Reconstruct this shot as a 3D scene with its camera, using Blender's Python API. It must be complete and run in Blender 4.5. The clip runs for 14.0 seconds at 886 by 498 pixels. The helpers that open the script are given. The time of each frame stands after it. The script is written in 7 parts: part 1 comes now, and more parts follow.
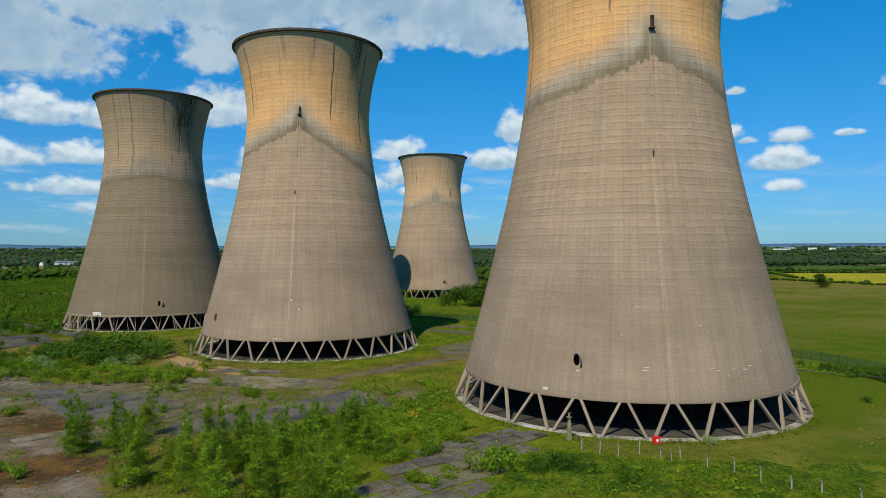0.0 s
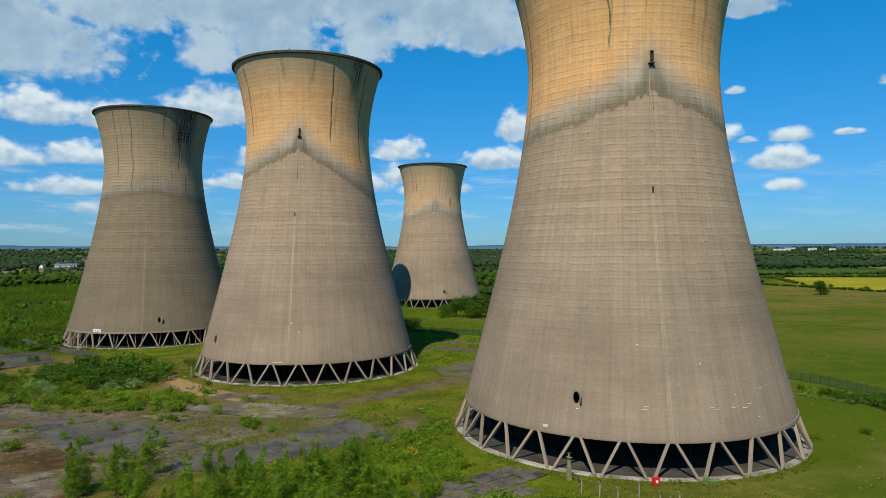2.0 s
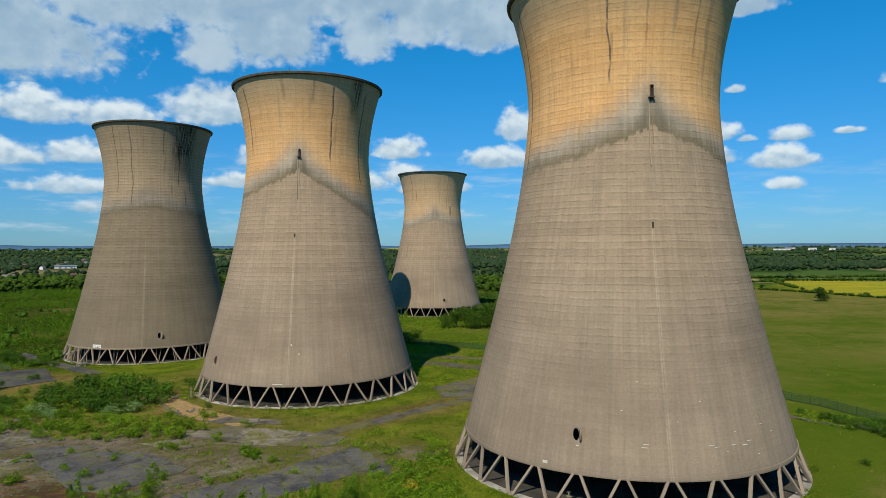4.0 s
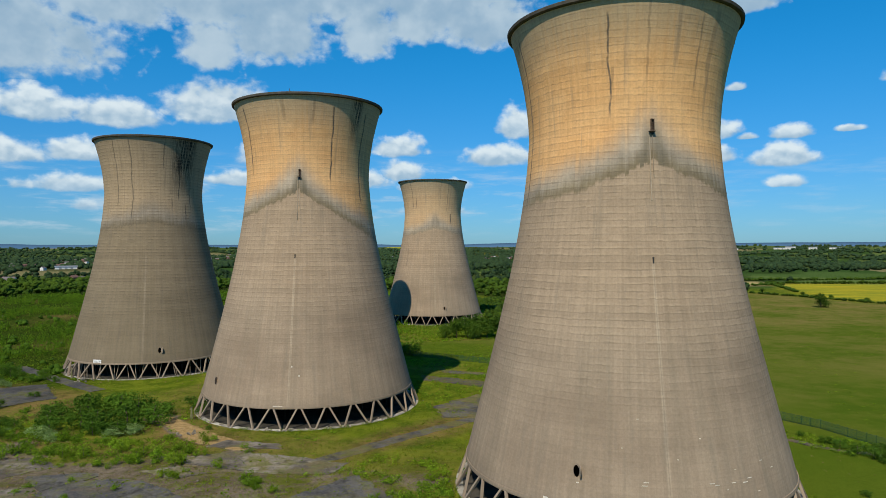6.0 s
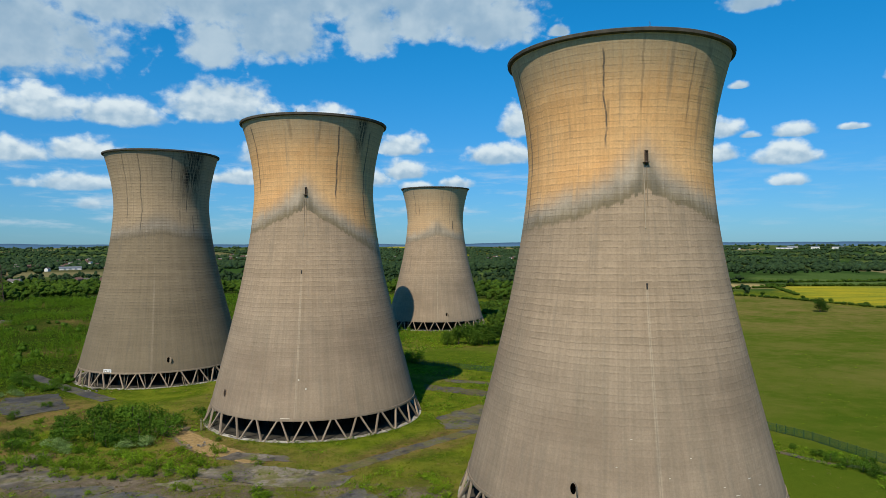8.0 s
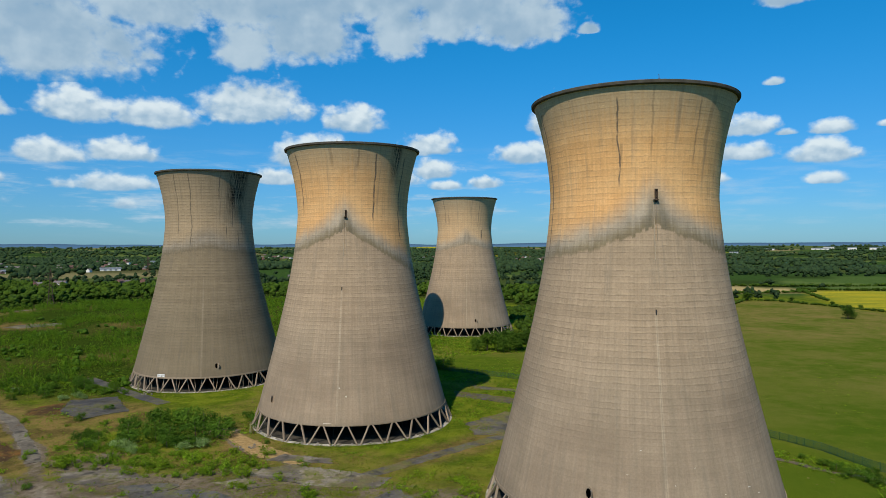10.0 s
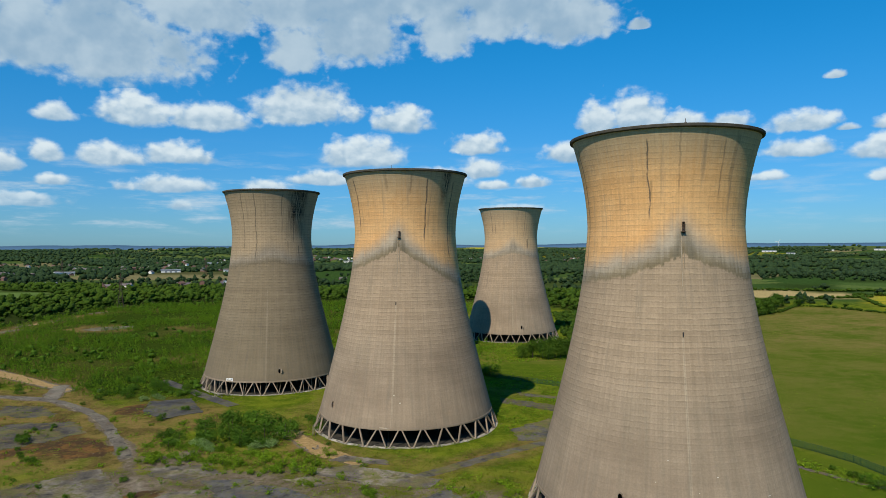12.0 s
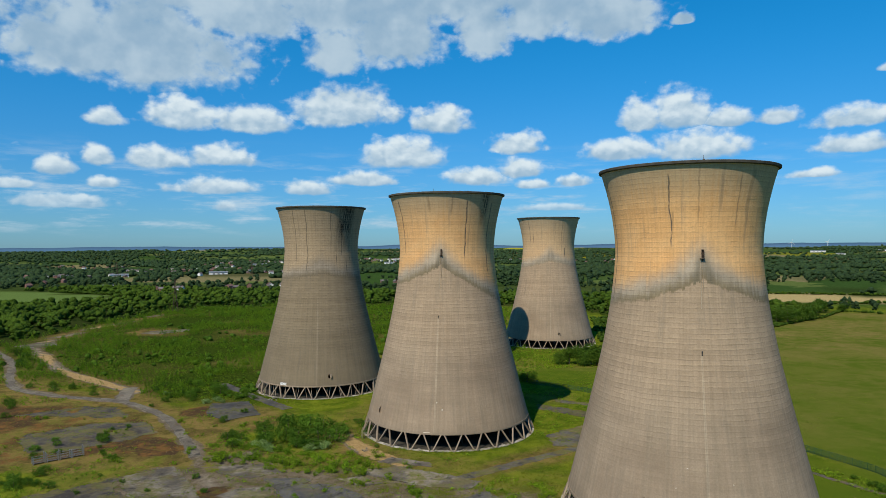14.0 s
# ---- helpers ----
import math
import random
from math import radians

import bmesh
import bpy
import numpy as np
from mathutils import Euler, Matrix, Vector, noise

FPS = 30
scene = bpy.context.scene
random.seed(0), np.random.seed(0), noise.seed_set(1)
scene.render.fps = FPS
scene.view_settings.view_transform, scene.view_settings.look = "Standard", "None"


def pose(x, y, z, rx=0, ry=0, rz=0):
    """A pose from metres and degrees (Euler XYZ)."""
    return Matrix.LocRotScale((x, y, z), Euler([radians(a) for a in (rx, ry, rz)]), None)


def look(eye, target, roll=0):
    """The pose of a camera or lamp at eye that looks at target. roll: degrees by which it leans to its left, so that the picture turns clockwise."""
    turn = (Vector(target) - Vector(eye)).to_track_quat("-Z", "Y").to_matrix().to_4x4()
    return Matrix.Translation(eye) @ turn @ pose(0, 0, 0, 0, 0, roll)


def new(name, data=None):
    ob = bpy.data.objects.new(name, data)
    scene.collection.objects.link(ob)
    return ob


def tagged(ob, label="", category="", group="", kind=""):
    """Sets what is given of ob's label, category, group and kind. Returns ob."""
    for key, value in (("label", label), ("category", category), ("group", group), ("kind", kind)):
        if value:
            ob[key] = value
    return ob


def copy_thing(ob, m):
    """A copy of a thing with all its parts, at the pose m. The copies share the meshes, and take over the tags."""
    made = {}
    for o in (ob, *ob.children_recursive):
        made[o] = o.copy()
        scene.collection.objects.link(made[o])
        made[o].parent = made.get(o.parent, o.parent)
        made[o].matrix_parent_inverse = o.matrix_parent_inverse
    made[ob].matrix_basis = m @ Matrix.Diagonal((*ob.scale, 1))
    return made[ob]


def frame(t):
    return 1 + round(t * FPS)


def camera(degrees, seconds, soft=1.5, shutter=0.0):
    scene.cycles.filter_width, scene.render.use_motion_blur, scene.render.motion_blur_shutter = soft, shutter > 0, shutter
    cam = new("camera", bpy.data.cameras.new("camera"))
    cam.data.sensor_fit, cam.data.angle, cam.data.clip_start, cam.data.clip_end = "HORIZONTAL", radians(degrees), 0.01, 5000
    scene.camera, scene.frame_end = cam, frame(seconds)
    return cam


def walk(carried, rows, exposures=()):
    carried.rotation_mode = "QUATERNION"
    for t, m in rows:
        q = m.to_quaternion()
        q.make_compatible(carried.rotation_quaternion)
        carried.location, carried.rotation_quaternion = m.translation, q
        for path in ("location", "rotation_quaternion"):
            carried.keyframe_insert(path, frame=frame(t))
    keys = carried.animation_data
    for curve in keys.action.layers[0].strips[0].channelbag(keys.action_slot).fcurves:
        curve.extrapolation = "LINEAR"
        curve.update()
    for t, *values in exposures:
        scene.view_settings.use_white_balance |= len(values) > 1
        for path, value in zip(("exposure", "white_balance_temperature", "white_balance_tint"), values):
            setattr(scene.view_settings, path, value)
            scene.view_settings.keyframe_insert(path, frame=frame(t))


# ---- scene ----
cam = camera(67.2, 14.0, soft=0.52)
METRES, EYE, TILT, LEAN, TURN = 77.8, 28.99, 0.214, 0.141, 0.0
ROWS = [
    (0.0, 0.0, 0.0, 0.0, 0.0, 0.0, -0.0),
    (0.5, -0.0, -0.0, 0.0201, 0.0, 0.0, 0.01),
    (1.0, 0.0003, 0.0001, 0.0403, 0.01, -0.0, 0.01),
    (1.5, 0.0006, -0.0004, 0.0608, 0.01, -0.02, 0.03),
    (2.0, 0.0006, -0.0008, 0.0806, 0.0, -0.04, 0.04),
    (2.5, 0.0006, -0.001, 0.1007, -0.01, -0.06, 0.04),
    (3.0, 0.0008, -0.0009, 0.1206, -0.01, -0.09, 0.05),
    (5.5, 0.0008, 0.0003, 0.2225, 0.01, -0.28, 0.04),
    (6.0, 0.0008, 0.0008, 0.2424, 0.02, -0.33, 0.04),
    (6.5, 0.0006, 0.0001, 0.257, 0.03, -0.35, 0.02),
    (7.0, 0.0002, -0.005, 0.2695, 0.05, -0.37, 0.01),
    (7.5, 0.0002, -0.0293, 0.2874, 0.07, -0.41, 0.03),
    (10.0, -0.0011, -0.2554, 0.3848, 2.68, -0.49, 0.03),
    (10.5, 0.0013, -0.3072, 0.4052, 3.73, -0.5, 0.04),
    (11.0, 0.0048, -0.3596, 0.4256, 4.81, -0.5, 0.05),
    (11.5, 0.0091, -0.4115, 0.4459, 5.9, -0.5, 0.07),
    (12.0, 0.0146, -0.4632, 0.4661, 6.76, -0.5, 0.12),
    (12.5, 0.0206, -0.5157, 0.4869, 7.33, -0.51, 0.15),
    (13.0, 0.027, -0.5688, 0.5078, 8.04, -0.52, 0.2),
    (13.5, 0.0347, -0.6221, 0.5288, 9.07, -0.52, 0.24),
    (14.0, 0.043, -0.6747, 0.5499, 10.16, -0.52, 0.27),
]
walk(cam, [(t, pose(0, 0, EYE, TILT, LEAN, TURN) @ pose(METRES * x, METRES * y, METRES * z, 90 + pitch, roll, yaw)) for t, x, y, z, yaw, pitch, roll in ROWS],
     exposures=[(0.0, 0.0), (14.0, 0.0)])

# ---------------------------------------------------------------- light
SUN_AZ, SUN_EL = 200.6, 51.0          # degrees clockwise from +y, degrees up
to_sun = Vector((math.sin(radians(SUN_AZ)) * math.cos(radians(SUN_EL)),
                 math.cos(radians(SUN_AZ)) * math.cos(radians(SUN_EL)), math.sin(radians(SUN_EL))))
sun_data = bpy.data.lights.new("sun", "SUN")
sun_data.energy, sun_data.angle, sun_data.color = 5.0, radians(0.53), (1.0, 0.89, 0.70)
sun = new("sun", sun_data)
sun.matrix_world = look(to_sun * 1000, (0, 0, 0))


# ---------------------------------------------------------------- node helpers
class Sock:
    """A socket with arithmetic."""
    def __init__(self, nt, out):
        self.nt, self.out = nt, out

    def __add__(self, o): return op("ADD", self, o)
    def __radd__(self, o): return op("ADD", o, self)
    def __sub__(self, o): return op("SUBTRACT", self, o)
    def __rsub__(self, o): return op("SUBTRACT", o, self)
    def __mul__(self, o): return op("MULTIPLY", self, o)
    def __rmul__(self, o): return op("MULTIPLY", o, self)
    def __truediv__(self, o): return op("DIVIDE", self, o)


def plug(nt, socket, value):
    if isinstance(value, Sock):
        nt.links.new(value.out, socket)
    elif value is not None:
        if isinstance(value, (tuple, list)) and len(value) == 3 and socket.type == "RGBA":
            value = (*value, 1.0)
        socket.default_value = value


def op(kind, a, b=None, c=None):
    nt = next(x.nt for x in (a, b, c) if isinstance(x, Sock))
    n = nt.nodes.new("ShaderNodeMath")
    n.operation = kind
    for s, v in zip(n.inputs, (a, b, c)):
        plug(nt, s, v)
    return Sock(nt, n.outputs[0])


def vop(kind, a, b=None, scale=None):
    n = a.nt.nodes.new("ShaderNodeVectorMath")
    n.operation = kind
    plug(a.nt, n.inputs[0], a)
    if b is not None:
        plug(a.nt, n.inputs[1], b)
    if scale is not None:
        plug(a.nt, n.inputs["Scale"], scale)
    return Sock(a.nt, n.outputs["Value"] if kind in ("LENGTH", "DISTANCE", "DOT_PRODUCT") else n.outputs["Vector"])


def split(v):
    n = v.nt.nodes.new("ShaderNodeSeparateXYZ")
    plug(v.nt, n.inputs[0], v)
    return [Sock(v.nt, o) for o in n.outputs]


def join(nt, x=0.0, y=0.0, z=0.0):
    n = nt.nodes.new("ShaderNodeCombineXYZ")
    for s, v in zip(n.inputs, (x, y, z)):
        plug(nt, s, v)
    return Sock(nt, n.outputs[0])


def ramp(v, lo, hi, a=0.0, b=1.0):
    """Smooth step of v from lo to hi, giving a to b."""
    n = v.nt.nodes.new("ShaderNodeMapRange")
    n.interpolation_type = "SMOOTHSTEP"
    for k, x in zip((0, 1, 2, 3, 4), (v, lo, hi, a, b)):
        plug(v.nt, n.inputs[k], x)
    return Sock(v.nt, n.outputs[0])


def fbm(vec, scale=1.0, detail=4.0, rough=0.55, distort=0.0):
    n = vec.nt.nodes.new("ShaderNodeTexNoise")
    plug(vec.nt, n.inputs["Vector"], vec)
    n.inputs["Scale"].default_value, n.inputs["Detail"].default_value = scale, detail
    n.inputs["Roughness"].default_value, n.inputs["Distortion"].default_value = rough, distort
    return Sock(vec.nt, n.outputs["Fac"])


def cells(vec, scale, what="Color", feature="F1"):
    n = vec.nt.nodes.new("ShaderNodeTexVoronoi")
    n.feature = feature
    plug(vec.nt, n.inputs["Vector"], vec)
    n.inputs["Scale"].default_value = scale
    return Sock(vec.nt, n.outputs[what])


def mix(f, a, b, nt=None):
    nt = nt or next(x.nt for x in (f, a, b) if isinstance(x, Sock))
    n = nt.nodes.new("ShaderNodeMix")
    n.data_type = "RGBA"
    for k, v in ((0, f), (6, a), (7, b)):
        plug(nt, n.inputs[k], v)
    return Sock(nt, n.outputs[2])


def tint(colour, value):
    """A colour times a value."""
    return vop("SCALE", colour, scale=value)


def source(nt, node, output):
    return Sock(nt, nt.nodes.new(node).outputs[output])


def material(name):
    m = bpy.data.materials.new(name)
    m.use_nodes = True
    return m, m.node_tree, m.node_tree.nodes["Principled BSDF"]


def finish(nt, bsdf, colour, rough=0.9, height=None, depth=0.05, spec=0.3, metal=0.0):
    plug(nt, bsdf.inputs["Base Color"], colour)
    plug(nt, bsdf.inputs["Roughness"], rough)
    bsdf.inputs["Specular IOR Level"].default_value = spec
    bsdf.inputs["Metallic"].default_value = metal
    if height is not None:
        b = nt.nodes.new("ShaderNodeBump")
        b.inputs["Strength"].default_value, b.inputs["Distance"].default_value = 1.0, depth
        plug(nt, b.inputs["Height"], height)
        nt.links.new(b.outputs[0], bsdf.inputs["Normal"])


def attribute(nt, name, output="Color"):
    n = nt.nodes.new("ShaderNodeAttribute")
    n.attribute_name = name
    return Sock(nt, n.outputs[output])


# ---------------------------------------------------------------- sky with fair-weather clouds
# Clouds: azimuth, elevation of the base, half width, height, in degrees.
HIGH_CLOUDS = [(-35.3, 12.3, 10.5, 8.4), (-26.7, 16.5, 5.8, 6.2), (-19.0, 14.1, 2.8, 5.1), (-14.2, 14.9, 4.8, 7.9), (-6.5, 15.5, 2.9, 6.4), (-2.2, 16.8, 3.3, 5.7),
               (4.0, 16.5, 4.8, 5.6), (9.6, 17.2, 1.0, 0.9), (-36.9, 9.3, 1.5, 1.5), (-31.5, 9.3, 3.3, 2.7), (-26.1, 9.3, 3.8, 2.4), (-18.6, 10.0, 5.0, 3.4),
               (-10.2, 9.5, 2.8, 2.4), (-40.3, 5.4, 1.5, 1.6), (-37.4, 6.3, 1.4, 1.7), (-33.3, 6.2, 2.7, 2.0), (-28.4, 6.6, 2.8, 1.9), (-13.5, 6.6, 4.0, 2.9),
               (-3.8, 7.7, 2.6, 2.0)]
LOW_CLOUDS = [(-7.3, 5.1, 2.8, 1.8), (-3.3, 5.7, 2.2, 1.8), (4.8, 6.8, 3.2, 2.1), (11.0, 6.6, 3.9, 3.0), (6.6, 9.2, 2.2, 2.7), (9.4, 9.1, 2.8, 3.6),
              (13.1, 9.1, 2.1, 1.7), (16.6, 9.1, 1.9, 1.3), (-28.8, 4.3, 3.9, 1.3), (-21.5, 4.3, 2.4, 1.3), (-16.8, 5.1, 3.2, 1.3), (-37.3, 4.6, 1.4, 0.9),
              (-39.3, 3.2, 2.8, 1.0), (1.0, 4.9, 1.8, 1.0), (-2.3, 4.8, 1.5, 0.9), (-28.0, 2.9, 1.2, 0.9), (-1.0, 2.9, 4.1, 0.7), (-43.2, 4.4, 1.6, 0.8),
              (27.7, 8.2, 1.7, 1.2), (26.8, 6.1, 2.7, 1.8), (27.2, 4.5, 1.8, 1.1), (31.4, 8.4, 1.2, 0.5), (23.7, 12.1, 0.8, 0.6), (24.8, 17.6, 2.3, 2.4),
              (24.5, 8.3, 0.9, 0.6), (34.6, 11.6, 1.4, 1.1)]
FAR_CLOUDS = [(-29.0, 17.6, 13.0, 9.0), (-10.0, 18.2, 11.0, 8.0), (0.0, 18.0, 8.0, 6.0), (-20.0, 17.2, 6.0, 6.0), (21.5, 8.4, 3.0, 1.6), (21.4, 6.6, 3.0, 1.5), (18.9, 4.9, 1.7, 0.8), (-50.0, 5.0, 6.0, 4.0), (-62.0, 14.0, 8.0, 5.0), (45.0, 6.0, 5.0, 3.0), (58.0, 13.0, 8.0, 5.0), (-40.0, 3.0, 4.0, 1.2), (95.0, 20.0, 12.0, 6.0), (-110.0, 22.0, 14.0, 7.0), (150.0, 16.0, 12.0, 5.0)]

world = bpy.data.worlds.new("sky")
scene.world = world
world.use_nodes = True
wt = world.node_tree
sky_node = wt.nodes.new("ShaderNodeTexSky")
sky_node.sky_type, sky_node.sun_disc = "NISHITA", False
sky_node.sun_elevation, sky_node.sun_rotation = radians(SUN_EL), radians(SUN_AZ)
sky_node.altitude, sky_node.air_density, sky_node.dust_density, sky_node.ozone_density = 60, 1.0, 0.25, 3.0


def cloud_group():
    """A node group that gives, at (azimuth, elevation), the thickness of cloud, the height within its cloud, its billows and its depth."""
    g = bpy.data.node_groups.new("cloud_field", "ShaderNodeTree")
    g.interface.new_socket("Place", in_out="INPUT", socket_type="NodeSocketVector")
    for title in ("Thickness", "Rise", "Billow", "Depth"):
        g.interface.new_socket(title, in_out="OUTPUT", socket_type="NodeSocketFloat")
    gi, go = g.nodes.new("NodeGroupInput"), g.nodes.new("NodeGroupOutput")
    p = Sock(g, gi.outputs[0])
    q = vop("MULTIPLY", p, (1.0, 1.3, 1.0))
    big = fbm(q, 0.42, 2.0, 0.5)
    fine = fbm(q, 1.3, 7.0, 0.58)
    swirl = join(g, fbm(q, 1.1, 3.0, 0.5), fbm(vop("ADD", q, (31.0, 7.0, 0.0)), 1.1, 3.0, 0.5), 0.0)
    bent = vop("ADD", q, tint(vop("SUBTRACT", swirl, (0.5, 0.5, 0.0)), 0.9))
    puffs = [cells(bent, k, "Distance", "SMOOTH_F1") for k in (0.75, 1.7, 3.9)]
    billow = 1.0 - (puffs[0] * 0.66 + puffs[1] * 0.30 + puffs[2] * 0.08) * 1.25
    nearest = None          # whole part: how far the nearest cloud is; fraction: the height within it
    for az, el, w, h in HIGH_CLOUDS + LOW_CLOUDS + FAR_CLOUDS:
        d = vop("MULTIPLY", vop("SUBTRACT", p, (az, el + 0.27 * h, 0)), (1 / w, 1.32 / h, 0))
        up = vop("DOT_PRODUCT", d, (0, 1, 0))
        d = vop("LENGTH", vop("MAXIMUM", d, vop("MULTIPLY", d, (-1, -2.7, 0))))
        code = op("FLOOR", op("MINIMUM", d, 20.0) * 400.0) + ramp(up, -2.0, 2.0, 0.02, 0.98)
        nearest = code if nearest is None else op("MINIMUM", nearest, code)
    shape = op("FLOOR", nearest) / 400.0
    rise = (op("FRACT", nearest) - 0.5) * 2.7
    body = (1.04 - shape) * 1.15 + (big - 0.5) * 0.8 + (billow - 0.45) * 0.70 + (fine - 0.5) * 0.60
    g.links.new(body.out, go.inputs[0])
    g.links.new(rise.out, go.inputs[1])
    g.links.new((billow + (fine - 0.5) * 0.12).out, go.inputs[2])
    g.links.new((1.0 - shape + (big - 0.5) * 0.35).out, go.inputs[3])
    return g


field = cloud_group()
way = source(wt, "ShaderNodeTexCoord", "Generated")
wx, wy, wz = split(way)
place = join(wt, op("ARCTAN2", wx, wy) * 57.29578, op("ARCSINE", wz) * 57.29578, 0.0)


def cloud_at(at):
    n = wt.nodes.new("ShaderNodeGroup")
    n.node_tree = field
    plug(wt, n.inputs[0], at)
    return [Sock(wt, o) for o in n.outputs]


here, rise, billow, depth = cloud_at(place)
_, _, billow_up, _ = cloud_at(vop("ADD", place, (-0.30, 0.50, 0)))
_, elevation, _ = split(place)
high_up = ramp(elevation, 11.5, 14.0)
rise = rise * (1.0 - high_up) + 0.1 * high_up
cover = ramp(here, -0.08, 0.54, 0.0, 0.95) * ramp(elevation, 0.5, 6.0, 0.40, 1.0)
lit = ramp(rise * 0.72 + (billow - billow_up) * 0.75 + 0.36, 0.0, 0.95)
cloud = mix(lit, (4.4, 6.5, 8.4), (10.0, 11.3, 11.8))
core = ramp(depth + (billow - 0.45) * 0.5, 0.02, 0.42) * high_up
cloud = mix(core * 0.85, cloud, mix(ramp(fbm(place, 0.22, 4.0, 0.5), 0.40, 0.62), (3.8, 5.8, 7.7), (6.0, 7.8, 9.2)))
bearing, _, _ = split(place)
veil = fbm(vop("MULTIPLY", place, (0.16, 0.95, 0.0)), 1.0, 6.0, 0.62)
veil = ramp(veil, 0.47, 0.72) * ramp(elevation, 0.6, 2.2) * ramp(elevation, 4.0, 9.0, 1.0, 0.0) * ramp(bearing, -6.0, 30.0, 0.75, 0.25)
blue = vop("MULTIPLY", Sock(wt, sky_node.outputs[0]), mix(ramp(elevation, -2.0, 21.0), (0.42, 0.83, 1.36), (0.08, 1.21, 1.79)))
heaven = mix(cover, mix(veil, blue, (7.2, 8.9, 10.2)), cloud)
background = wt.nodes["Background"]
background.inputs["Strength"].default_value = 0.074
wt.links.new(heaven.out, background.inputs["Color"])


# ---------------------------------------------------------------- mesh helpers
def fast_mesh(name, verts, faces, smooth=False):
    """A mesh from arrays of vertices and of faces that all have the same number of corners."""
    verts, faces = np.asarray(verts, dtype=np.float32), np.asarray(faces, dtype=np.int32)
    me = bpy.data.meshes.new(name)
    n, k = faces.shape
    me.vertices.add(len(verts))
    me.vertices.foreach_set("co", verts.ravel())
    me.loops.add(n * k)
    me.loops.foreach_set("vertex_index", faces.ravel())
    me.polygons.add(n)
    me.polygons.foreach_set("loop_start", np.arange(0, n * k, k, dtype=np.int32))
    me.polygons.foreach_set("loop_total", np.full(n, k, dtype=np.int32))
    me.update(calc_edges=True)
    me.polygons.foreach_set("use_smooth", np.full(n, smooth))
    return me


def part(name, mesh, mat, parent=None, label="", at=None):
    """Links a mesh or bmesh as one object, under a thing or part if given."""
    if isinstance(mesh, bmesh.types.BMesh):
        me = bpy.data.meshes.new(name)
        mesh.to_mesh(me)
        mesh.free()
        mesh = me
    if mat is not None and not mesh.materials:
        mesh.materials.append(mat)
    ob = new(name, mesh)
    ob.parent = parent
    if at is not None:
        ob.matrix_basis = at
    return tagged(ob, label=label) if label else ob


def empty(name, at, label, category, group="", kind=""):
    ob = new(name)
    ob.empty_display_size = 0.5
    ob.matrix_basis = at
    return tagged(ob, label, category, group, kind)


def box(bm, x0, y0, z0, x1, y1, z1, bevel=0.0):
    r = bmesh.ops.create_cube(bm, size=1.0, matrix=Matrix.LocRotScale(((x0 + x1) / 2, (y0 + y1) / 2, (z0 + z1) / 2), None, (x1 - x0, y1 - y0, z1 - z0)))
    if bevel:
        es = list({e for v in r["verts"] for e in v.link_edges})
        bmesh.ops.bevel(bm, geom=es, offset=bevel, segments=2, affect="EDGES", profile=0.5)
    return bm


def beam(bm, a, b, w, d, up=(0, 0, 1)):
    """A square bar from a to b."""
    a, b = Vector(a), Vector(b)
    z = (b - a).normalized()
    x = Vector(up).cross(z)
    x = x.normalized() if x.length > 1e-4 else Vector((1, 0, 0))
    y = z.cross(x)
    m = Matrix((x, y, z)).transposed().to_4x4()
    m.translation = (a + b) / 2
    bmesh.ops.create_cube(bm, size=1.0, matrix=m @ Matrix.Diagonal((w, d, (b - a).length, 1)))
    return bm


def tube(bm, a, b, r0, r1=None, n=8):
    a, b = Vector(a), Vector(b)
    m = (b - a).to_track_quat("Z", "Y").to_matrix().to_4x4()
    m.translation = (a + b) / 2
    bmesh.ops.create_cone(bm, cap_ends=True, segments=n, radius1=r0, radius2=r0 if r1 is None else r1, depth=(b - a).length, matrix=m)
    return bm


def hash2(ix, iy, seed):
    h = (ix.astype(np.int64) * 374761393 + iy.astype(np.int64) * 668265263 + seed * 974711) & 0x7FFFFFFF
    h = ((h ^ (h >> 13)) * 1274126177) & 0x7FFFFFFF
    return ((h ^ (h >> 16)) & 0xFFFF) / 65535.0


def vnoise(x, y, scale, seed=0, octaves=3):
    """Value noise, 0 to 1, on arrays."""
    x, y = np.asarray(x, float) / scale, np.asarray(y, float) / scale
    total, amp, norm = 0.0, 1.0, 0.0
    for o in range(octaves):
        ix, iy = np.floor(x), np.floor(y)
        fx, fy = x - ix, y - iy
        fx, fy = fx * fx * (3 - 2 * fx), fy * fy * (3 - 2 * fy)
        a, b = hash2(ix, iy, seed + o), hash2(ix + 1, iy, seed + o)
        c, d = hash2(ix, iy + 1, seed + o), hash2(ix + 1, iy + 1, seed + o)
        total = total + amp * ((a * (1 - fx) + b * fx) * (1 - fy) + (c * (1 - fx) + d * fx) * fy)
        norm, amp, x, y = norm + amp, amp * 0.5, x * 2.03 + 17.1, y * 2.03 + 5.3
    return total / norm


def step(v, lo, hi):
    t = np.clip((np.asarray(v, float) - lo) / (hi - lo), 0, 1)
    return t * t * (3 - 2 * t)


def off_line(x, y, line):
    """The distance of points from a line of several corners."""
    best = np.full(np.shape(x), 1e9)
    for (ax, ay), (bx, by) in zip(line[:-1], line[1:]):
        dx, dy = bx - ax, by - ay
        t = np.clip(((x - ax) * dx + (y - ay) * dy) / (dx * dx + dy * dy), 0, 1)
        best = np.minimum(best, np.hypot(x - ax - t * dx, y - ay - t * dy))
    return best


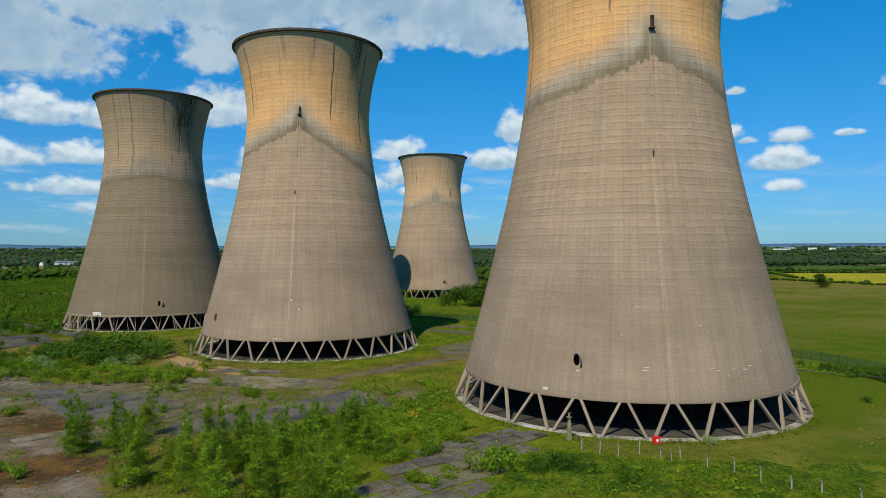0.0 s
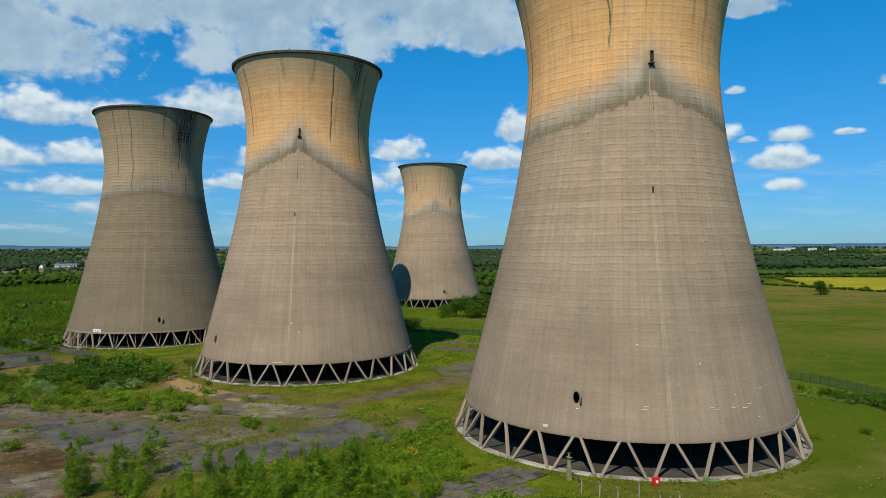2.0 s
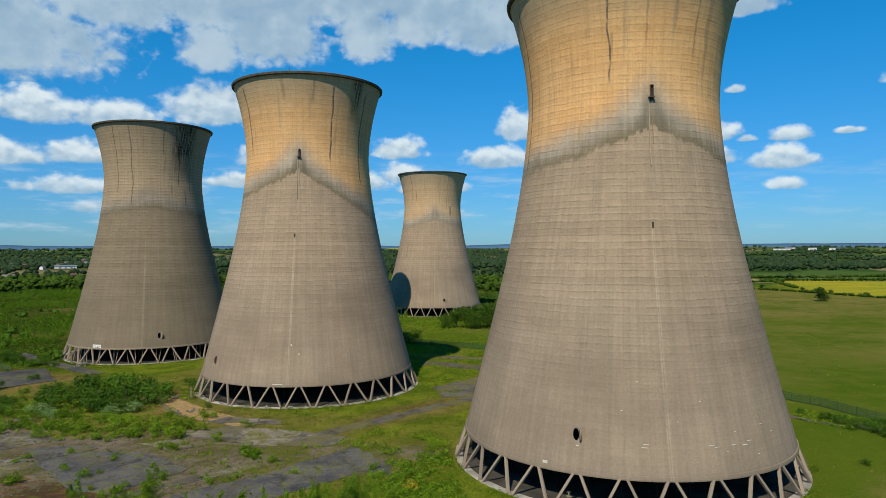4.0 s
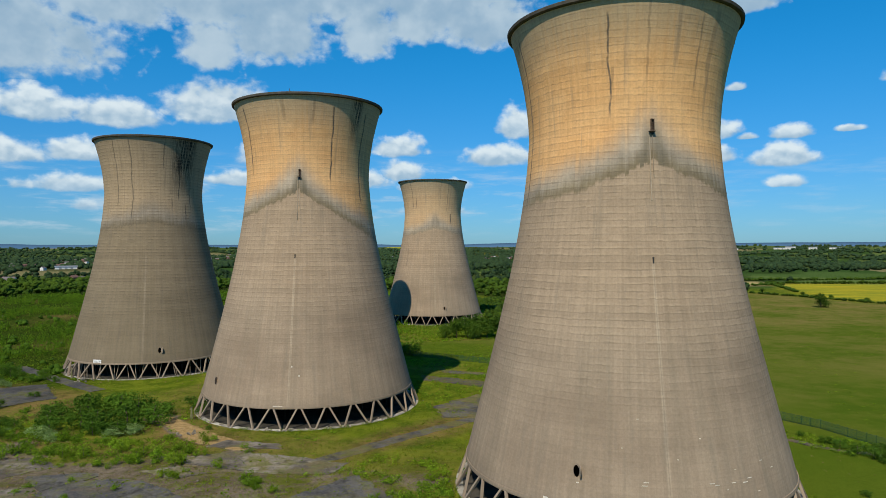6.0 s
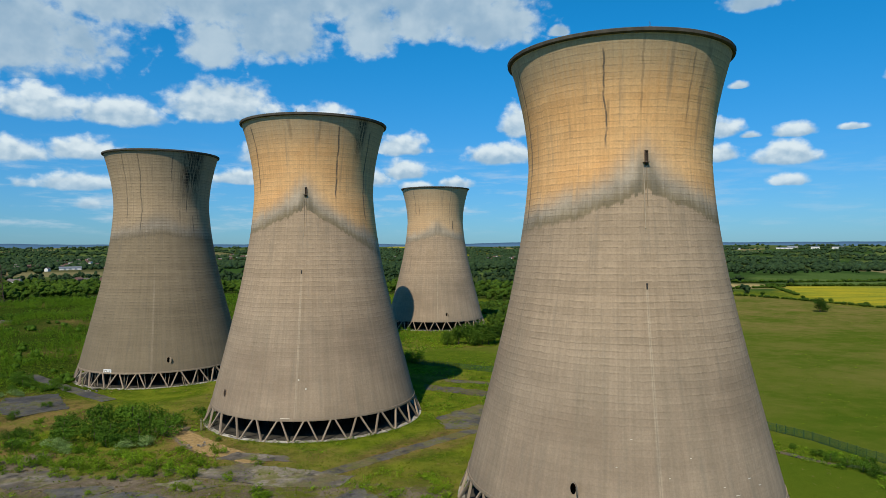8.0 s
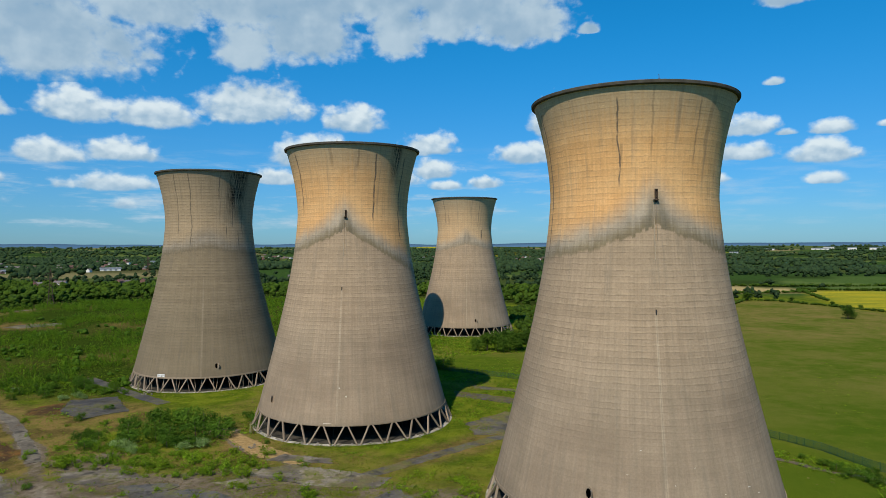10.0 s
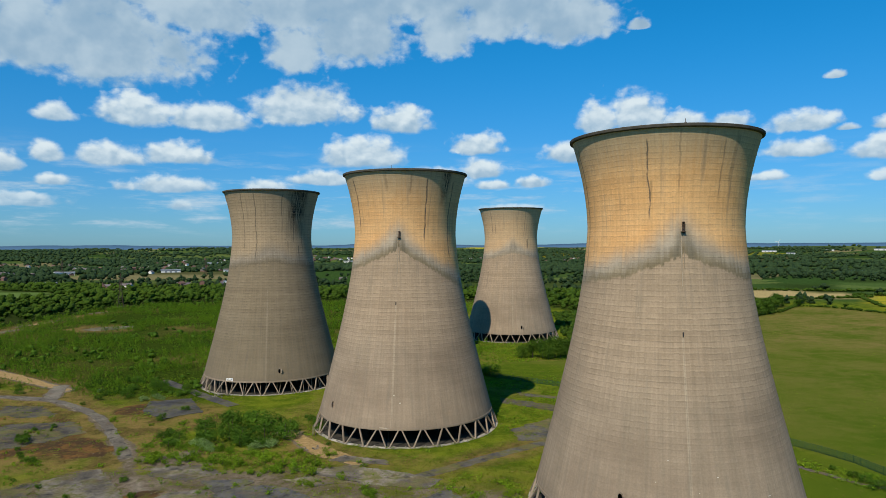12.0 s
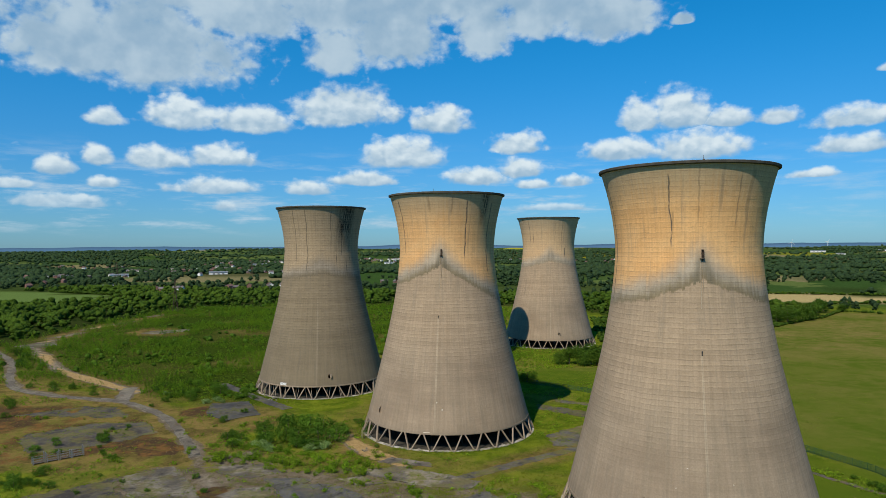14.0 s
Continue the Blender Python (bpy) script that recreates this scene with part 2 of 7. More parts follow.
def inside(x, y, poly):
    hit = np.zeros(np.shape(x), bool)
    for (ax, ay), (bx, by) in zip(poly, poly[1:] + poly[:1]):
        cross = ((ay > y) != (by > y)) & (x < (bx - ax) * (y - ay) / ((by - ay) if by != ay else 1e-9) + ax)
        hit ^= cross
    return hit


def edge_of(x, y, poly):
    """How far points lie inside (+) or outside (-) a polygon."""
    d = off_line(x, y, poly + poly[:1])
    return np.where(inside(x, y, poly), d, -d)


# ---------------------------------------------------------------- the plan
TOWERS = {"N": (36.30, 135.32), "B": (-41.72, 207.99), "A": (-119.39, 276.06), "D": (-6.79, 444.36), "E": (-64.0, 366.0)}
PASTURE = [(92, 225), (84, 195), (103, 166), (118, 140), (160, 60), (700, -60), (760, 420), (385, 500), (352, 590), (318, 690), (289, 703), (250, 640), (184, 560), (150, 500), (120, 330)]
LAWN = [(2, 290), (-14, 300), (-10, 335), (20, 346), (75, 335), (110, 320), (88, 262), (40, 262)]
RAPE = [(372, 700), (352, 640), (376, 545), (760, 470), (900, 800), (420, 868)]
STUBBLE = [(240, 830), (285, 960), (430, 930), (425, 840), (330, 800), (255, 790)]
LUSH = [(-690, 640), (-612, 705), (-579, 750), (-626, 816), (-688, 856), (-808, 896), (-1000, 950), (-920, 620)]
LUSH_FAR = [(430, 900), (640, 760), (1050, 1050), (700, 1250), (500, 1120)]
BELT = [(430, 1020), (560, 1180), (980, 1300), (1350, 1500), (1300, 1750), (800, 1700), (480, 1500), (330, 1300), (300, 1080)]
WOOD = [(-1100, 120), (-430, 235), (-372, 318), (-396, 352), (-414, 430), (-424, 520), (-432, 640), (-335, 705), (-170, 770), (20, 690), (60, 600), (140, 520), (184, 572), (285, 715), (250, 840), (100, 900), (-300, 960), (-800, 1000), (-1200, 700)]
ROAD = [(-420, 372), (-345, 318), (-300, 270), (-271, 243), (-237, 231), (-199, 226), (-162, 203), (-135, 174), (-120, 156)]
SPUR = [(-199, 226), (-207, 240), (-214, 254)]
TANROAD = [(-205, 246), (-225, 256), (-281, 287), (-330, 330), (-378, 375), (-398, 430), (-410, 520), (-416, 600)]
PATH_A = [(-172, 270), (-150, 251), (-116, 224)]
PATH_B = [(-30, 147), (-10, 168), (10, 188), (24, 203)]
TANPATH = [(-80, 189), (-70, 178), (-60, 167), (-48, 160)]
GRAVEL = [(-120, 110), (-90, 106), (-70, 102), (-62, 101), (-56, 95), (-51, 88), (-44, 80.5), (-30, 62), (-20, 40)]
TRACK = [(-120, 156), (-108, 140), (-92, 122), (-75, 108)]


# ---------------------------------------------------------------- materials
def white(vec):
    """A random value for each whole place."""
    n = vec.nt.nodes.new("ShaderNodeTexWhiteNoise")
    plug(vec.nt, n.inputs["Vector"], vec)
    return Sock(vec.nt, n.outputs["Value"])


def weathered_concrete(name, ladder, peak, drop, ochre, soot, drips, stain=None, tone_all=1.0, skew=0.0, lines=1.0, green=0.0):
    """Shell concrete of a tower: buff below, ochre above a grey tide band that sags from the ladder, lift joints, streaks, drips."""
    m, nt, bsdf = material(name)
    p = source(nt, "ShaderNodeTexCoord", "Object")
    x, y, z = split(p)
    ang = op("ARCTAN2", y, x)
    off = op("WRAP", ang - radians(ladder), math.pi, -math.pi)
    away = op("ABSOLUTE", off)
    arc = join(nt, ang * 22.0, z, 0.0)
    column = op("FLOOR", ang * 22.0)
    # lifts of shuttering, each panel set a little off its neighbours
    slip = white(join(nt, column, op("FLOOR", z / 1.22), 0.0))
    zj = z + (slip - 0.5) * 0.13 + (fbm(join(nt, ang * 3.0, z * 0.2, 11.0), 1.0, 3.0) - 0.5) * 0.55
    lift = op("FLOOR", zj / 1.22)
    saw = op("FRACT", zj / 1.22)
    panel = white(join(nt, lift, op("FLOOR", ang * 11.0 + 0.5 * op("MODULO", lift, 2.0)), 0.0))
    course = white(join(nt, lift, 3.0, 0.0))
    # the tide line steps from panel to panel
    steps = white(join(nt, op("FLOOR", ang * 30.0), 5.0, 1.0))
    jag = fbm(join(nt, ang * 24.0, z * 0.25, 3.0), 0.9, 3.0, 0.6)
    sag = peak - drop * (1.0 - op("EXPONENT", away * -1.0)) + (steps - 0.5) * 0.9 + (jag - 0.5) * 1.5 + (fbm(arc, 0.07, 2.0) - 0.5) * 2.5
    u = z - sag + skew * op("MAXIMUM", off, 0.0)
    # base tones
    blotch = fbm(arc, 0.055, 4.0, 0.6)
    streak = fbm(join(nt, ang * 46.0, z * 0.045, 1.0), 0.8, 5.0, 0.6)
    slow = fbm(join(nt, ang * 12.0, z * 0.02, 7.0), 0.8, 3.0)
    courses = fbm(join(nt, ang * 1.6, z * 0.30, 17.0), 1.0, 4.0, 0.6)
    low = mix(ramp(blotch, 0.32, 0.7), (0.236, 0.180, 0.128), (0.306, 0.238, 0.170))
    low = mix(ramp(slow, 0.45, 0.75, 0.0, 0.45), low, (0.210, 0.172, 0.124))
    low = mix(ramp(z, 24.0, 46.0, 0.0, 0.6), low, (0.352, 0.262, 0.176))
    low = mix(green, low, (0.225, 0.192, 0.122))
    high = mix(ramp(blotch, 0.3, 0.72), (0.63, 0.344, 0.138), (0.69, 0.428, 0.204))
    high = mix(ramp(courses, 0.42, 0.62, 0.0, 0.30), high, (0.52, 0.318, 0.150))
    high = mix(ramp(z + (streak - 0.5) * 9.0, 78.0, 91.0, 0.0, 0.85), high, (0.37, 0.295, 0.19))
    high = mix(ramp(off, 0.35, 1.2, 0.0, 0.5) * ramp(z, 62.0, 74.0), high, (0.36, 0.285, 0.165))
    high = mix(1.0 - ochre, high, (0.45, 0.345, 0.225))
    grey = mix(ramp(fbm(arc, 0.12, 4.0), 0.35, 0.7), (0.30, 0.258, 0.205), (0.39, 0.33, 0.255))
    fade = ramp(away, 0.0, 0.55, 11.0, 6.5)
    band = ramp((u + (blotch - 0.5) * 6.0) / fade, 0.30, 1.2, 1.0, 0.0)
    col = mix(band, high, grey)
    moss = ramp(u + (streak - 0.5) * 1.8, 0.0, 4.0, 1.0, 0.0) * ramp(away, 0.9, 2.2, 1.0, 0.3)
    col = mix(moss * (0.82 * soot), col, (0.158, 0.122, 0.066))
    wedge = ramp(op("ABSOLUTE", away - ramp(z, 60.0, 70.0, 0.10, 0.03)), 0.0, 0.085, 1.0, 0.0) * ramp(z, 60.0, 63.0) * ramp(z, 67.0, 71.0, 1.0, 0.0)
    col = mix(wedge * (0.6 * soot * min(1.0, ochre * 2.5)), col, (0.12, 0.108, 0.08))
    tail = ramp(away, 0.01, 0.06, 1.0, 0.0) * ramp(z, 50.0, 61.0) * ramp(u, -3.0, 0.5, 1.0, 0.0)
    col = mix(tail * 0.4, col, (0.22, 0.188, 0.15))
    edge = 0.18 + away * 0.5
    col = mix(ramp(u, edge * -1.0, edge), low, col)
    # pale runnel below the upper hatch
    run = ramp(op("ABSOLUTE", op("WRAP", ang - radians(ladder - 2.5), math.pi, -math.pi)), 0.004, 0.016, 1.0, 0.0) * ramp(z, 44.0, 46.0, 1.0, 0.0) * ramp(fbm(join(nt, z, 0, 0), 0.25, 3.0), 0.3, 0.6, 0.35, 1.0) * ramp(z, 5.0, 30.0, 0.7, 1.0)
    col = mix(run * 0.6, col, (0.42, 0.345, 0.25))
    wire = ramp(op("ABSOLUTE", op("WRAP", ang - radians(ladder - 2.45), math.pi, -math.pi)), 0.001, 0.004, 1.0, 0.0) * ramp(z, 43.0, 46.0, 1.0, 0.0)
    col = mix(wire * 0.35, col, (0.17, 0.135, 0.10))
    # each course and panel has its own tone
    midway = ramp(z, 12.0, 36.0, 0.22, 1.0) * ramp(z, 58.0, 70.0, 1.0, 0.75)
    col = tint(col, 1.0 + ((panel - 0.5) * 0.07 + (course - 0.5) * 0.13) * midway + (courses - 0.5) * 0.26)
    # dirt and painted ledge shadow in the lift joints, broken up along the ring
    broken = ramp(fbm(join(nt, ang * 5.0, lift * 3.7, 0.0), 1.3, 4.0, 0.65), 0.34, 0.66, 0.12, 1.0)
    gap = ramp(op("ABSOLUTE", saw - 0.5), 0.34, 0.50)
    col = mix(gap * broken * midway * (0.50 * lines), col, (0.14, 0.108, 0.076))
    # lit edge of each lift, painted as a paler crest above the joint
    crest = ramp(saw, 0.08, 0.16) * ramp(saw, 0.22, 0.55, 1.0, 0.0)
    col = tint(col, 1.0 + crest * broken * midway * (0.14 * lines))
    seam = ramp(op("ABSOLUTE", op("FRACT", ang * 11.0 + 0.5 * op("MODULO", lift, 2.0)) - 0.5), 0.46, 0.495)
    col = mix(seam * ramp(panel, 0.5, 0.9) * midway * (0.11 * lines), col, (0.14, 0.112, 0.08))
    col = tint(col, ramp(streak, 0.25, 0.75, 0.90, 1.06))
    # narrow drips and cracks
    for where, z0, z1, wide, force in drips:
        wob = (fbm(join(nt, z * 0.14, where, 0.0), 1.0, 3.0) - 0.5) * 0.10
        d = op("ABSOLUTE", op("WRAP", ang - radians(where) + wob, math.pi, -math.pi))
        line = ramp(d, wide * 0.4, wide * 1.25, 1.0, 0.0) * ramp(fbm(join(nt, z * 0.4, where, 2.0), 1.0, 3.0), 0.3, 0.55, 0.45, 1.0) * ramp(z, z0, z0 + 3.0) * ramp(z, z1 - 1.0, z1, 1.0, 0.0)
        col = mix(line * force, col, (0.075, 0.07, 0.062))
    if stain:
        a0, half, z0, z1 = stain
        d = op("ABSOLUTE", op("WRAP", ang - radians(a0), math.pi, -math.pi))
        grain = fbm(join(nt, ang * 60.0, z * 0.12, 2.0), 1.0, 5.0, 0.7)
        black = ramp(d, 0.3 * half, half, 1.0, 0.0) * ramp(z + (grain - 0.5) * 14.0, z0, z1)
        col = mix(black * ramp(grain, 0.38, 0.56) * (0.45 + 0.55 * op("SUBTRACT", 1.0, gap)), col, (0.022, 0.021, 0.02))
    foot = ramp(z + (streak - 0.5) * 3.0, 5.3, 8.5, 0.4, 0.0)
    col = mix(foot, col, (0.17, 0.14, 0.105))
    # soft runs of dirt, most of them low on the shell
    grit = fbm(p, 2.2, 5.0, 0.7)
    hair = fbm(join(nt, ang * 110.0, z * 0.05, 4.0), 1.0, 4.0, 0.6)
    col = mix(ramp(hair, 0.54, 0.78, 0.0, 0.24) * ramp(z, 22.0, 50.0, 1.0, 0.45), col, (0.15, 0.122, 0.092))
    smudge = fbm(join(nt, ang * 16.0, z * 0.045, 9.0), 1.0, 4.0, 0.65)
    col = mix(ramp(smudge, 0.52, 0.72, 0.0, 0.42), col, (0.19, 0.162, 0.124))
    col = tint(col, ramp(grit, 0.25, 0.75, 0.905 * tone_all, 1.095 * tone_all))
    finish(nt, bsdf, col, 0.93, grit * 0.25 + streak * 0.3 - gap * broken * midway * 0.5, 0.03, 0.06)
    return m


def plain_concrete(name, a, b, dark=(0.09, 0.08, 0.06), scale=0.5):
    m, nt, bsdf = material(name)
    p = source(nt, "ShaderNodeTexCoord", "Object")
    n, f = fbm(p, scale, 5.0, 0.6), fbm(p, scale * 9, 4.0, 0.6)
    r = source(nt, "ShaderNodeObjectInfo", "Random")
    col = mix(ramp(n, 0.3, 0.7), a, b)
    col = mix(ramp(f, 0.55, 0.75, 0.0, 0.5), col, dark)
    col = tint(col, 0.85 + 0.3 * r)
    finish(nt, bsdf, col, 0.95, f, 0.03, 0.06)
    return m


def simple(name, a, b=None, rough=0.6, metal=0.0, scale=3.0, spec=0.4):
    m, nt, bsdf = material(name)
    p = source(nt, "ShaderNodeTexCoord", "Object")
    n = fbm(p, scale, 5.0, 0.65)
    b = b or tuple(c * 0.7 for c in a)
    finish(nt, bsdf, mix(ramp(n, 0.35, 0.7), a, b), rough, n, 0.01, spec, metal)
    return m


def asphalt(name, a, b, moss, grown=0.0):
    """Worn slab surface: grey, stained, cracked, with moss and grit in patches."""
    m, nt, bsdf = material(name)
    p = source(nt, "ShaderNodeNewGeometry", "Position")
    r = source(nt, "ShaderNodeObjectInfo", "Random")
    big, mid, fine = fbm(p, 0.09, 4.0, 0.6), fbm(p, 0.45, 5.0, 0.65), fbm(p, 3.0, 4.0, 0.7)
    col = mix(ramp(big, 0.42, 0.60), a, b)
    col = mix(ramp(mid, 0.50, 0.70, 0.0, 0.75 if b[0] > 0.1 else 0.4), col, (0.155, 0.132, 0.102))
    col = mix(ramp(fbm(vop("ADD", p, (5, 90, 0)), 0.22, 5.0, 0.65), 0.54, 0.66, 0.0, 0.8), col, (0.040, 0.038, 0.036))
    bent = vop("ADD", p, tint(join(nt, mid, big, 0.0), 9.0))
    crack = ramp(cells(bent, 0.20, "Distance", "DISTANCE_TO_EDGE"), 0.0, 0.03, 1.0, 0.0)
    col = mix(crack * ramp(big, 0.4, 0.6, 0.1, 0.55), col, (0.045, 0.044, 0.026))
    col = mix(ramp(mid + (big - 0.5) * 0.9, 0.54, 0.68) * moss, col, (0.10, 0.105, 0.025))
    col = mix(ramp(fbm(vop("ADD", p, (40, 9, 0)), 0.16, 4.0), 0.58, 0.74, 0.0, 0.55), col, (0.125, 0.075, 0.038))
    if grown:
        turf = fbm(vop("ADD", p, (17, 63, 0)), 0.13, 5.0, 0.62)
        col = mix(ramp(turf, 0.45, 0.58) * grown, col, mix(ramp(mid, 0.4, 0.6), (0.150, 0.118, 0.040), (0.105, 0.112, 0.022)))
    col = tint(col, ramp(fine, 0.3, 0.7, 0.7, 1.2) * (0.88 + 0.24 * r))
    finish(nt, bsdf, col, 0.95, fine - crack, 0.05, 0.06)
    return m


def leaves(name, dark, light, warm, glow=0.25, grove=0.0, relief=0.0):
    m, nt, bsdf = material(name)
    isle = source(nt, "ShaderNodeNewGeometry", "Random Per Island")
    each = source(nt, "ShaderNodeObjectInfo", "Random")
    p = source(nt, "ShaderNodeNewGeometry", "Position")
    zone = fbm(p, 0.045, 3.0)
    crown = ramp(fbm(p, 0.11, 2.0), 0.32, 0.68)
    tuft = ramp(fbm(p, 0.75, 4.0, 0.65), 0.34, 0.66)
    col = mix(isle * (1.0 - grove) + (crown * 0.45 + tuft * 0.55) * grove, dark, light)
    col = mix(ramp(zone, 0.4, 0.7, 0.0, 0.5), col, warm)
    col = tint(col, 0.78 + 0.44 * each)
    finish(nt, bsdf, col, 0.75, tuft if relief else None, relief, 0.04)
    back = nt.nodes.new("ShaderNodeBsdfTranslucent")
    plug(nt, back.inputs["Color"], tint(col, 1.3))
    blend = nt.nodes.new("ShaderNodeMixShader")
    blend.inputs[0].default_value = glow
    out = nt.nodes["Material Output"]
    nt.links.new(bsdf.outputs[0], blend.inputs[1])
    nt.links.new(back.outputs[0], blend.inputs[2])
    nt.links.new(blend.outputs[0], out.inputs["Surface"])
    return m


LEG = plain_concrete("leg_concrete", (0.22, 0.176, 0.132), (0.31, 0.248, 0.186), (0.16, 0.13, 0.10), 0.4)
LADDER = plain_concrete("conduit_paint", (0.25, 0.205, 0.15), (0.33, 0.27, 0.20), (0.25, 0.2, 0.15), 0.6)
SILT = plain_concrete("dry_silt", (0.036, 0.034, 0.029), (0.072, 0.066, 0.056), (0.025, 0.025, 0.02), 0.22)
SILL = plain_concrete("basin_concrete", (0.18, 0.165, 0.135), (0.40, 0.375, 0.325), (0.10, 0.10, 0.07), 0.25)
# near-black colour stands in for the deep shade under the shell
UNDERSHADE = plain_concrete("undershade", (0.016, 0.015, 0.012), (0.03, 0.027, 0.02), (0.02, 0.022, 0.015), 0.3)
LIP = plain_concrete("rim_concrete", (0.060, 0.054, 0.046), (0.10, 0.09, 0.075), (0.04, 0.036, 0.03), 0.5)
PALE = plain_concrete("pale_filler", (0.50, 0.46, 0.38), (0.62, 0.58, 0.5), (0.3, 0.27, 0.22), 1.5)
RUST = simple("rusty_steel", (0.115, 0.075, 0.05), (0.05, 0.038, 0.03), 0.8, 0.3)
GALV = simple("galvanised_steel", (0.36, 0.37, 0.37), (0.22, 0.21, 0.2), 0.5, 0.6)
WHITE = simple("white_paint", (0.78, 0.78, 0.77), (0.6, 0.6, 0.58), 0.6)
RED = simple("red_paint", (0.62, 0.02, 0.015), (0.5, 0.015, 0.012), 0.5)
BLACK = simple("black_paint", (0.02, 0.02, 0.02), (0.03, 0.03, 0.03), 0.7)
GREENWIRE = simple("green_coated_wire", (0.018, 0.07, 0.035), (0.012, 0.05, 0.025), 0.5)
POST = plain_concrete("post_concrete", (0.27, 0.26, 0.22), (0.36, 0.34, 0.30), (0.2, 0.2, 0.14), 1.2)
TARMAC = asphalt("slab_tarmac", (0.058, 0.058, 0.062), (0.098, 0.095, 0.091), 0.6, 0.15)
PANELTOP = asphalt("slab_panels", (0.085, 0.080, 0.076), (0.130, 0.120, 0.106), 0.45, 0.3)
PATHTOP = asphalt("path_overgrown", (0.060, 0.058, 0.056), (0.110, 0.102, 0.090), 0.6, 0.7)
HEATHSLAB = asphalt("slab_overgrown", (0.046, 0.042, 0.039), (0.086, 0.077, 0.066), 0.5, 0.55)
OLDSLAB = asphalt("slab_concrete", (0.090, 0.080, 0.067), (0.205, 0.182, 0.150), 0.6, 0.5)
ROADTOP = asphalt("road_surface", (0.128, 0.112, 0.090), (0.195, 0.172, 0.140), 0.25)
BARK = simple("bark", (0.10, 0.075, 0.05), (0.05, 0.04, 0.03), 0.9)
BIRCHBARK = simple("birch_bark", (0.24, 0.21, 0.17), (0.12, 0.10, 0.08), 0.8)
BIRCH = leaves("birch_leaves", (0.036, 0.084, 0.006), (0.172, 0.292, 0.017), (0.19, 0.26, 0.014), 0.24)
HAWTHORN = leaves("hawthorn_leaves", (0.020, 0.056, 0.006), (0.078, 0.155, 0.015), (0.085, 0.16, 0.014), 0.15, 0.3)
OAK = leaves("woodland_leaves", (0.020, 0.046, 0.006), (0.074, 0.132, 0.015), (0.080, 0.134, 0.014), 0.15, 0.65, 0.7)
SCRUB = leaves("scrub_leaves", (0.026, 0.062, 0.005), (0.128, 0.232, 0.014), (0.135, 0.215, 0.012), 0.22, 0.3)
HERB = leaves("herb_leaves", (0.062, 0.112, 0.005), (0.165, 0.250, 0.014), (0.195, 0.225, 0.012), 0.2)
GRASS = leaves("grass_blades", (0.070, 0.095, 0.008), (0.190, 0.225, 0.022), (0.215, 0.190, 0.030), 0.2)
BLOSSOM = leaves("pale_blossom", (0.09, 0.17, 0.03), (0.25, 0.35, 0.13), (0.16, 0.22, 0.08), 0.2)
DRY = leaves("dry_grass", (0.13, 0.1, 0.035), (0.26, 0.2, 0.075), (0.19, 0.15, 0.05), 0.15)
BROADLEAF = leaves("broadleaf_leaves", (0.018, 0.046, 0.006), (0.066, 0.128, 0.014), (0.075, 0.130, 0.013), 0.15, 0.35)
# leaves of far trees, tinted bluer to stand in for haze
HAZEDOAK = leaves("hazed_woodland_leaves", (0.021, 0.046, 0.021), (0.064, 0.112, 0.045), (0.064, 0.110, 0.038), 0.15, 0.65, 0.7)
GORSE = leaves("yellow_broom", (0.30, 0.22, 0.02), (0.46, 0.35, 0.03), (0.35, 0.28, 0.03), 0.2)

m, nt, bsdf = material("nettle_bed")
NETTLE = m
p = source(nt, "ShaderNodeNewGeometry", "Position")
na, nb, nc = fbm(p, 0.35, 4.0, 0.6), fbm(p, 2.2, 4.0, 0.7), fbm(p, 8.0, 3.0, 0.7)
col = mix(ramp(nb, 0.36, 0.64), (0.030, 0.066, 0.005), (0.125, 0.205, 0.014))
col = mix(ramp(na, 0.50, 0.62, 0.0, 0.7), col, (0.185, 0.215, 0.018))
col = mix(ramp(fbm(vop("ADD", p, (30, 0, 0)), 0.28, 3.0, 0.6), 0.52, 0.62, 0.0, 0.75), col, (0.032, 0.075, 0.008))
col = tint(col, ramp(nc, 0.3, 0.7, 0.5, 1.35))
finish(nt, bsdf, col, 0.9, nb * 0.5 + nc * 0.6, 0.5, 0.03)

# ground: cover types are kept as masks on the sheet, with painted shade under plants
m, nt, bsdf = material("ground_cover")
GROUND = m
p = source(nt, "ShaderNodeNewGeometry", "Position")
soil, land, crops = attribute(nt, "soil"), attribute(nt, "land"), attribute(nt, "crops")
stubble, lush, sand = split(crops)
wood_shade, scrubby, _ = split(attribute(nt, "shaded_floor"))
bare, rusty, parched = split(soil)
pasture, farm, rape = split(land)
n1, n2, n3, n4 = fbm(p, 0.018, 4.0, 0.6), fbm(p, 0.12, 5.0, 0.65), fbm(p, 0.7, 5.0, 0.7), fbm(p, 3.5, 3.0, 0.7)
rough_grass = mix(ramp(n2, 0.35, 0.68), (0.056, 0.090, 0.007), (0.135, 0.160, 0.014))
rough_grass = mix(ramp(n3, 0.5, 0.72, 0.0, 0.6), rough_grass, (0.168, 0.168, 0.022))
# scrub ground, its colour darkened for the shade between the plants
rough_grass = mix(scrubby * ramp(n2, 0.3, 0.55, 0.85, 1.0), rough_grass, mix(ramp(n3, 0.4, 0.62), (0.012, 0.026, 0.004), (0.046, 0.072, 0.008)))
rough_grass = mix(parched * ramp(n2 + (n3 - 0.5) * 0.8, 0.34, 0.62, 0.45, 1.0), rough_grass, (0.172, 0.120, 0.042))
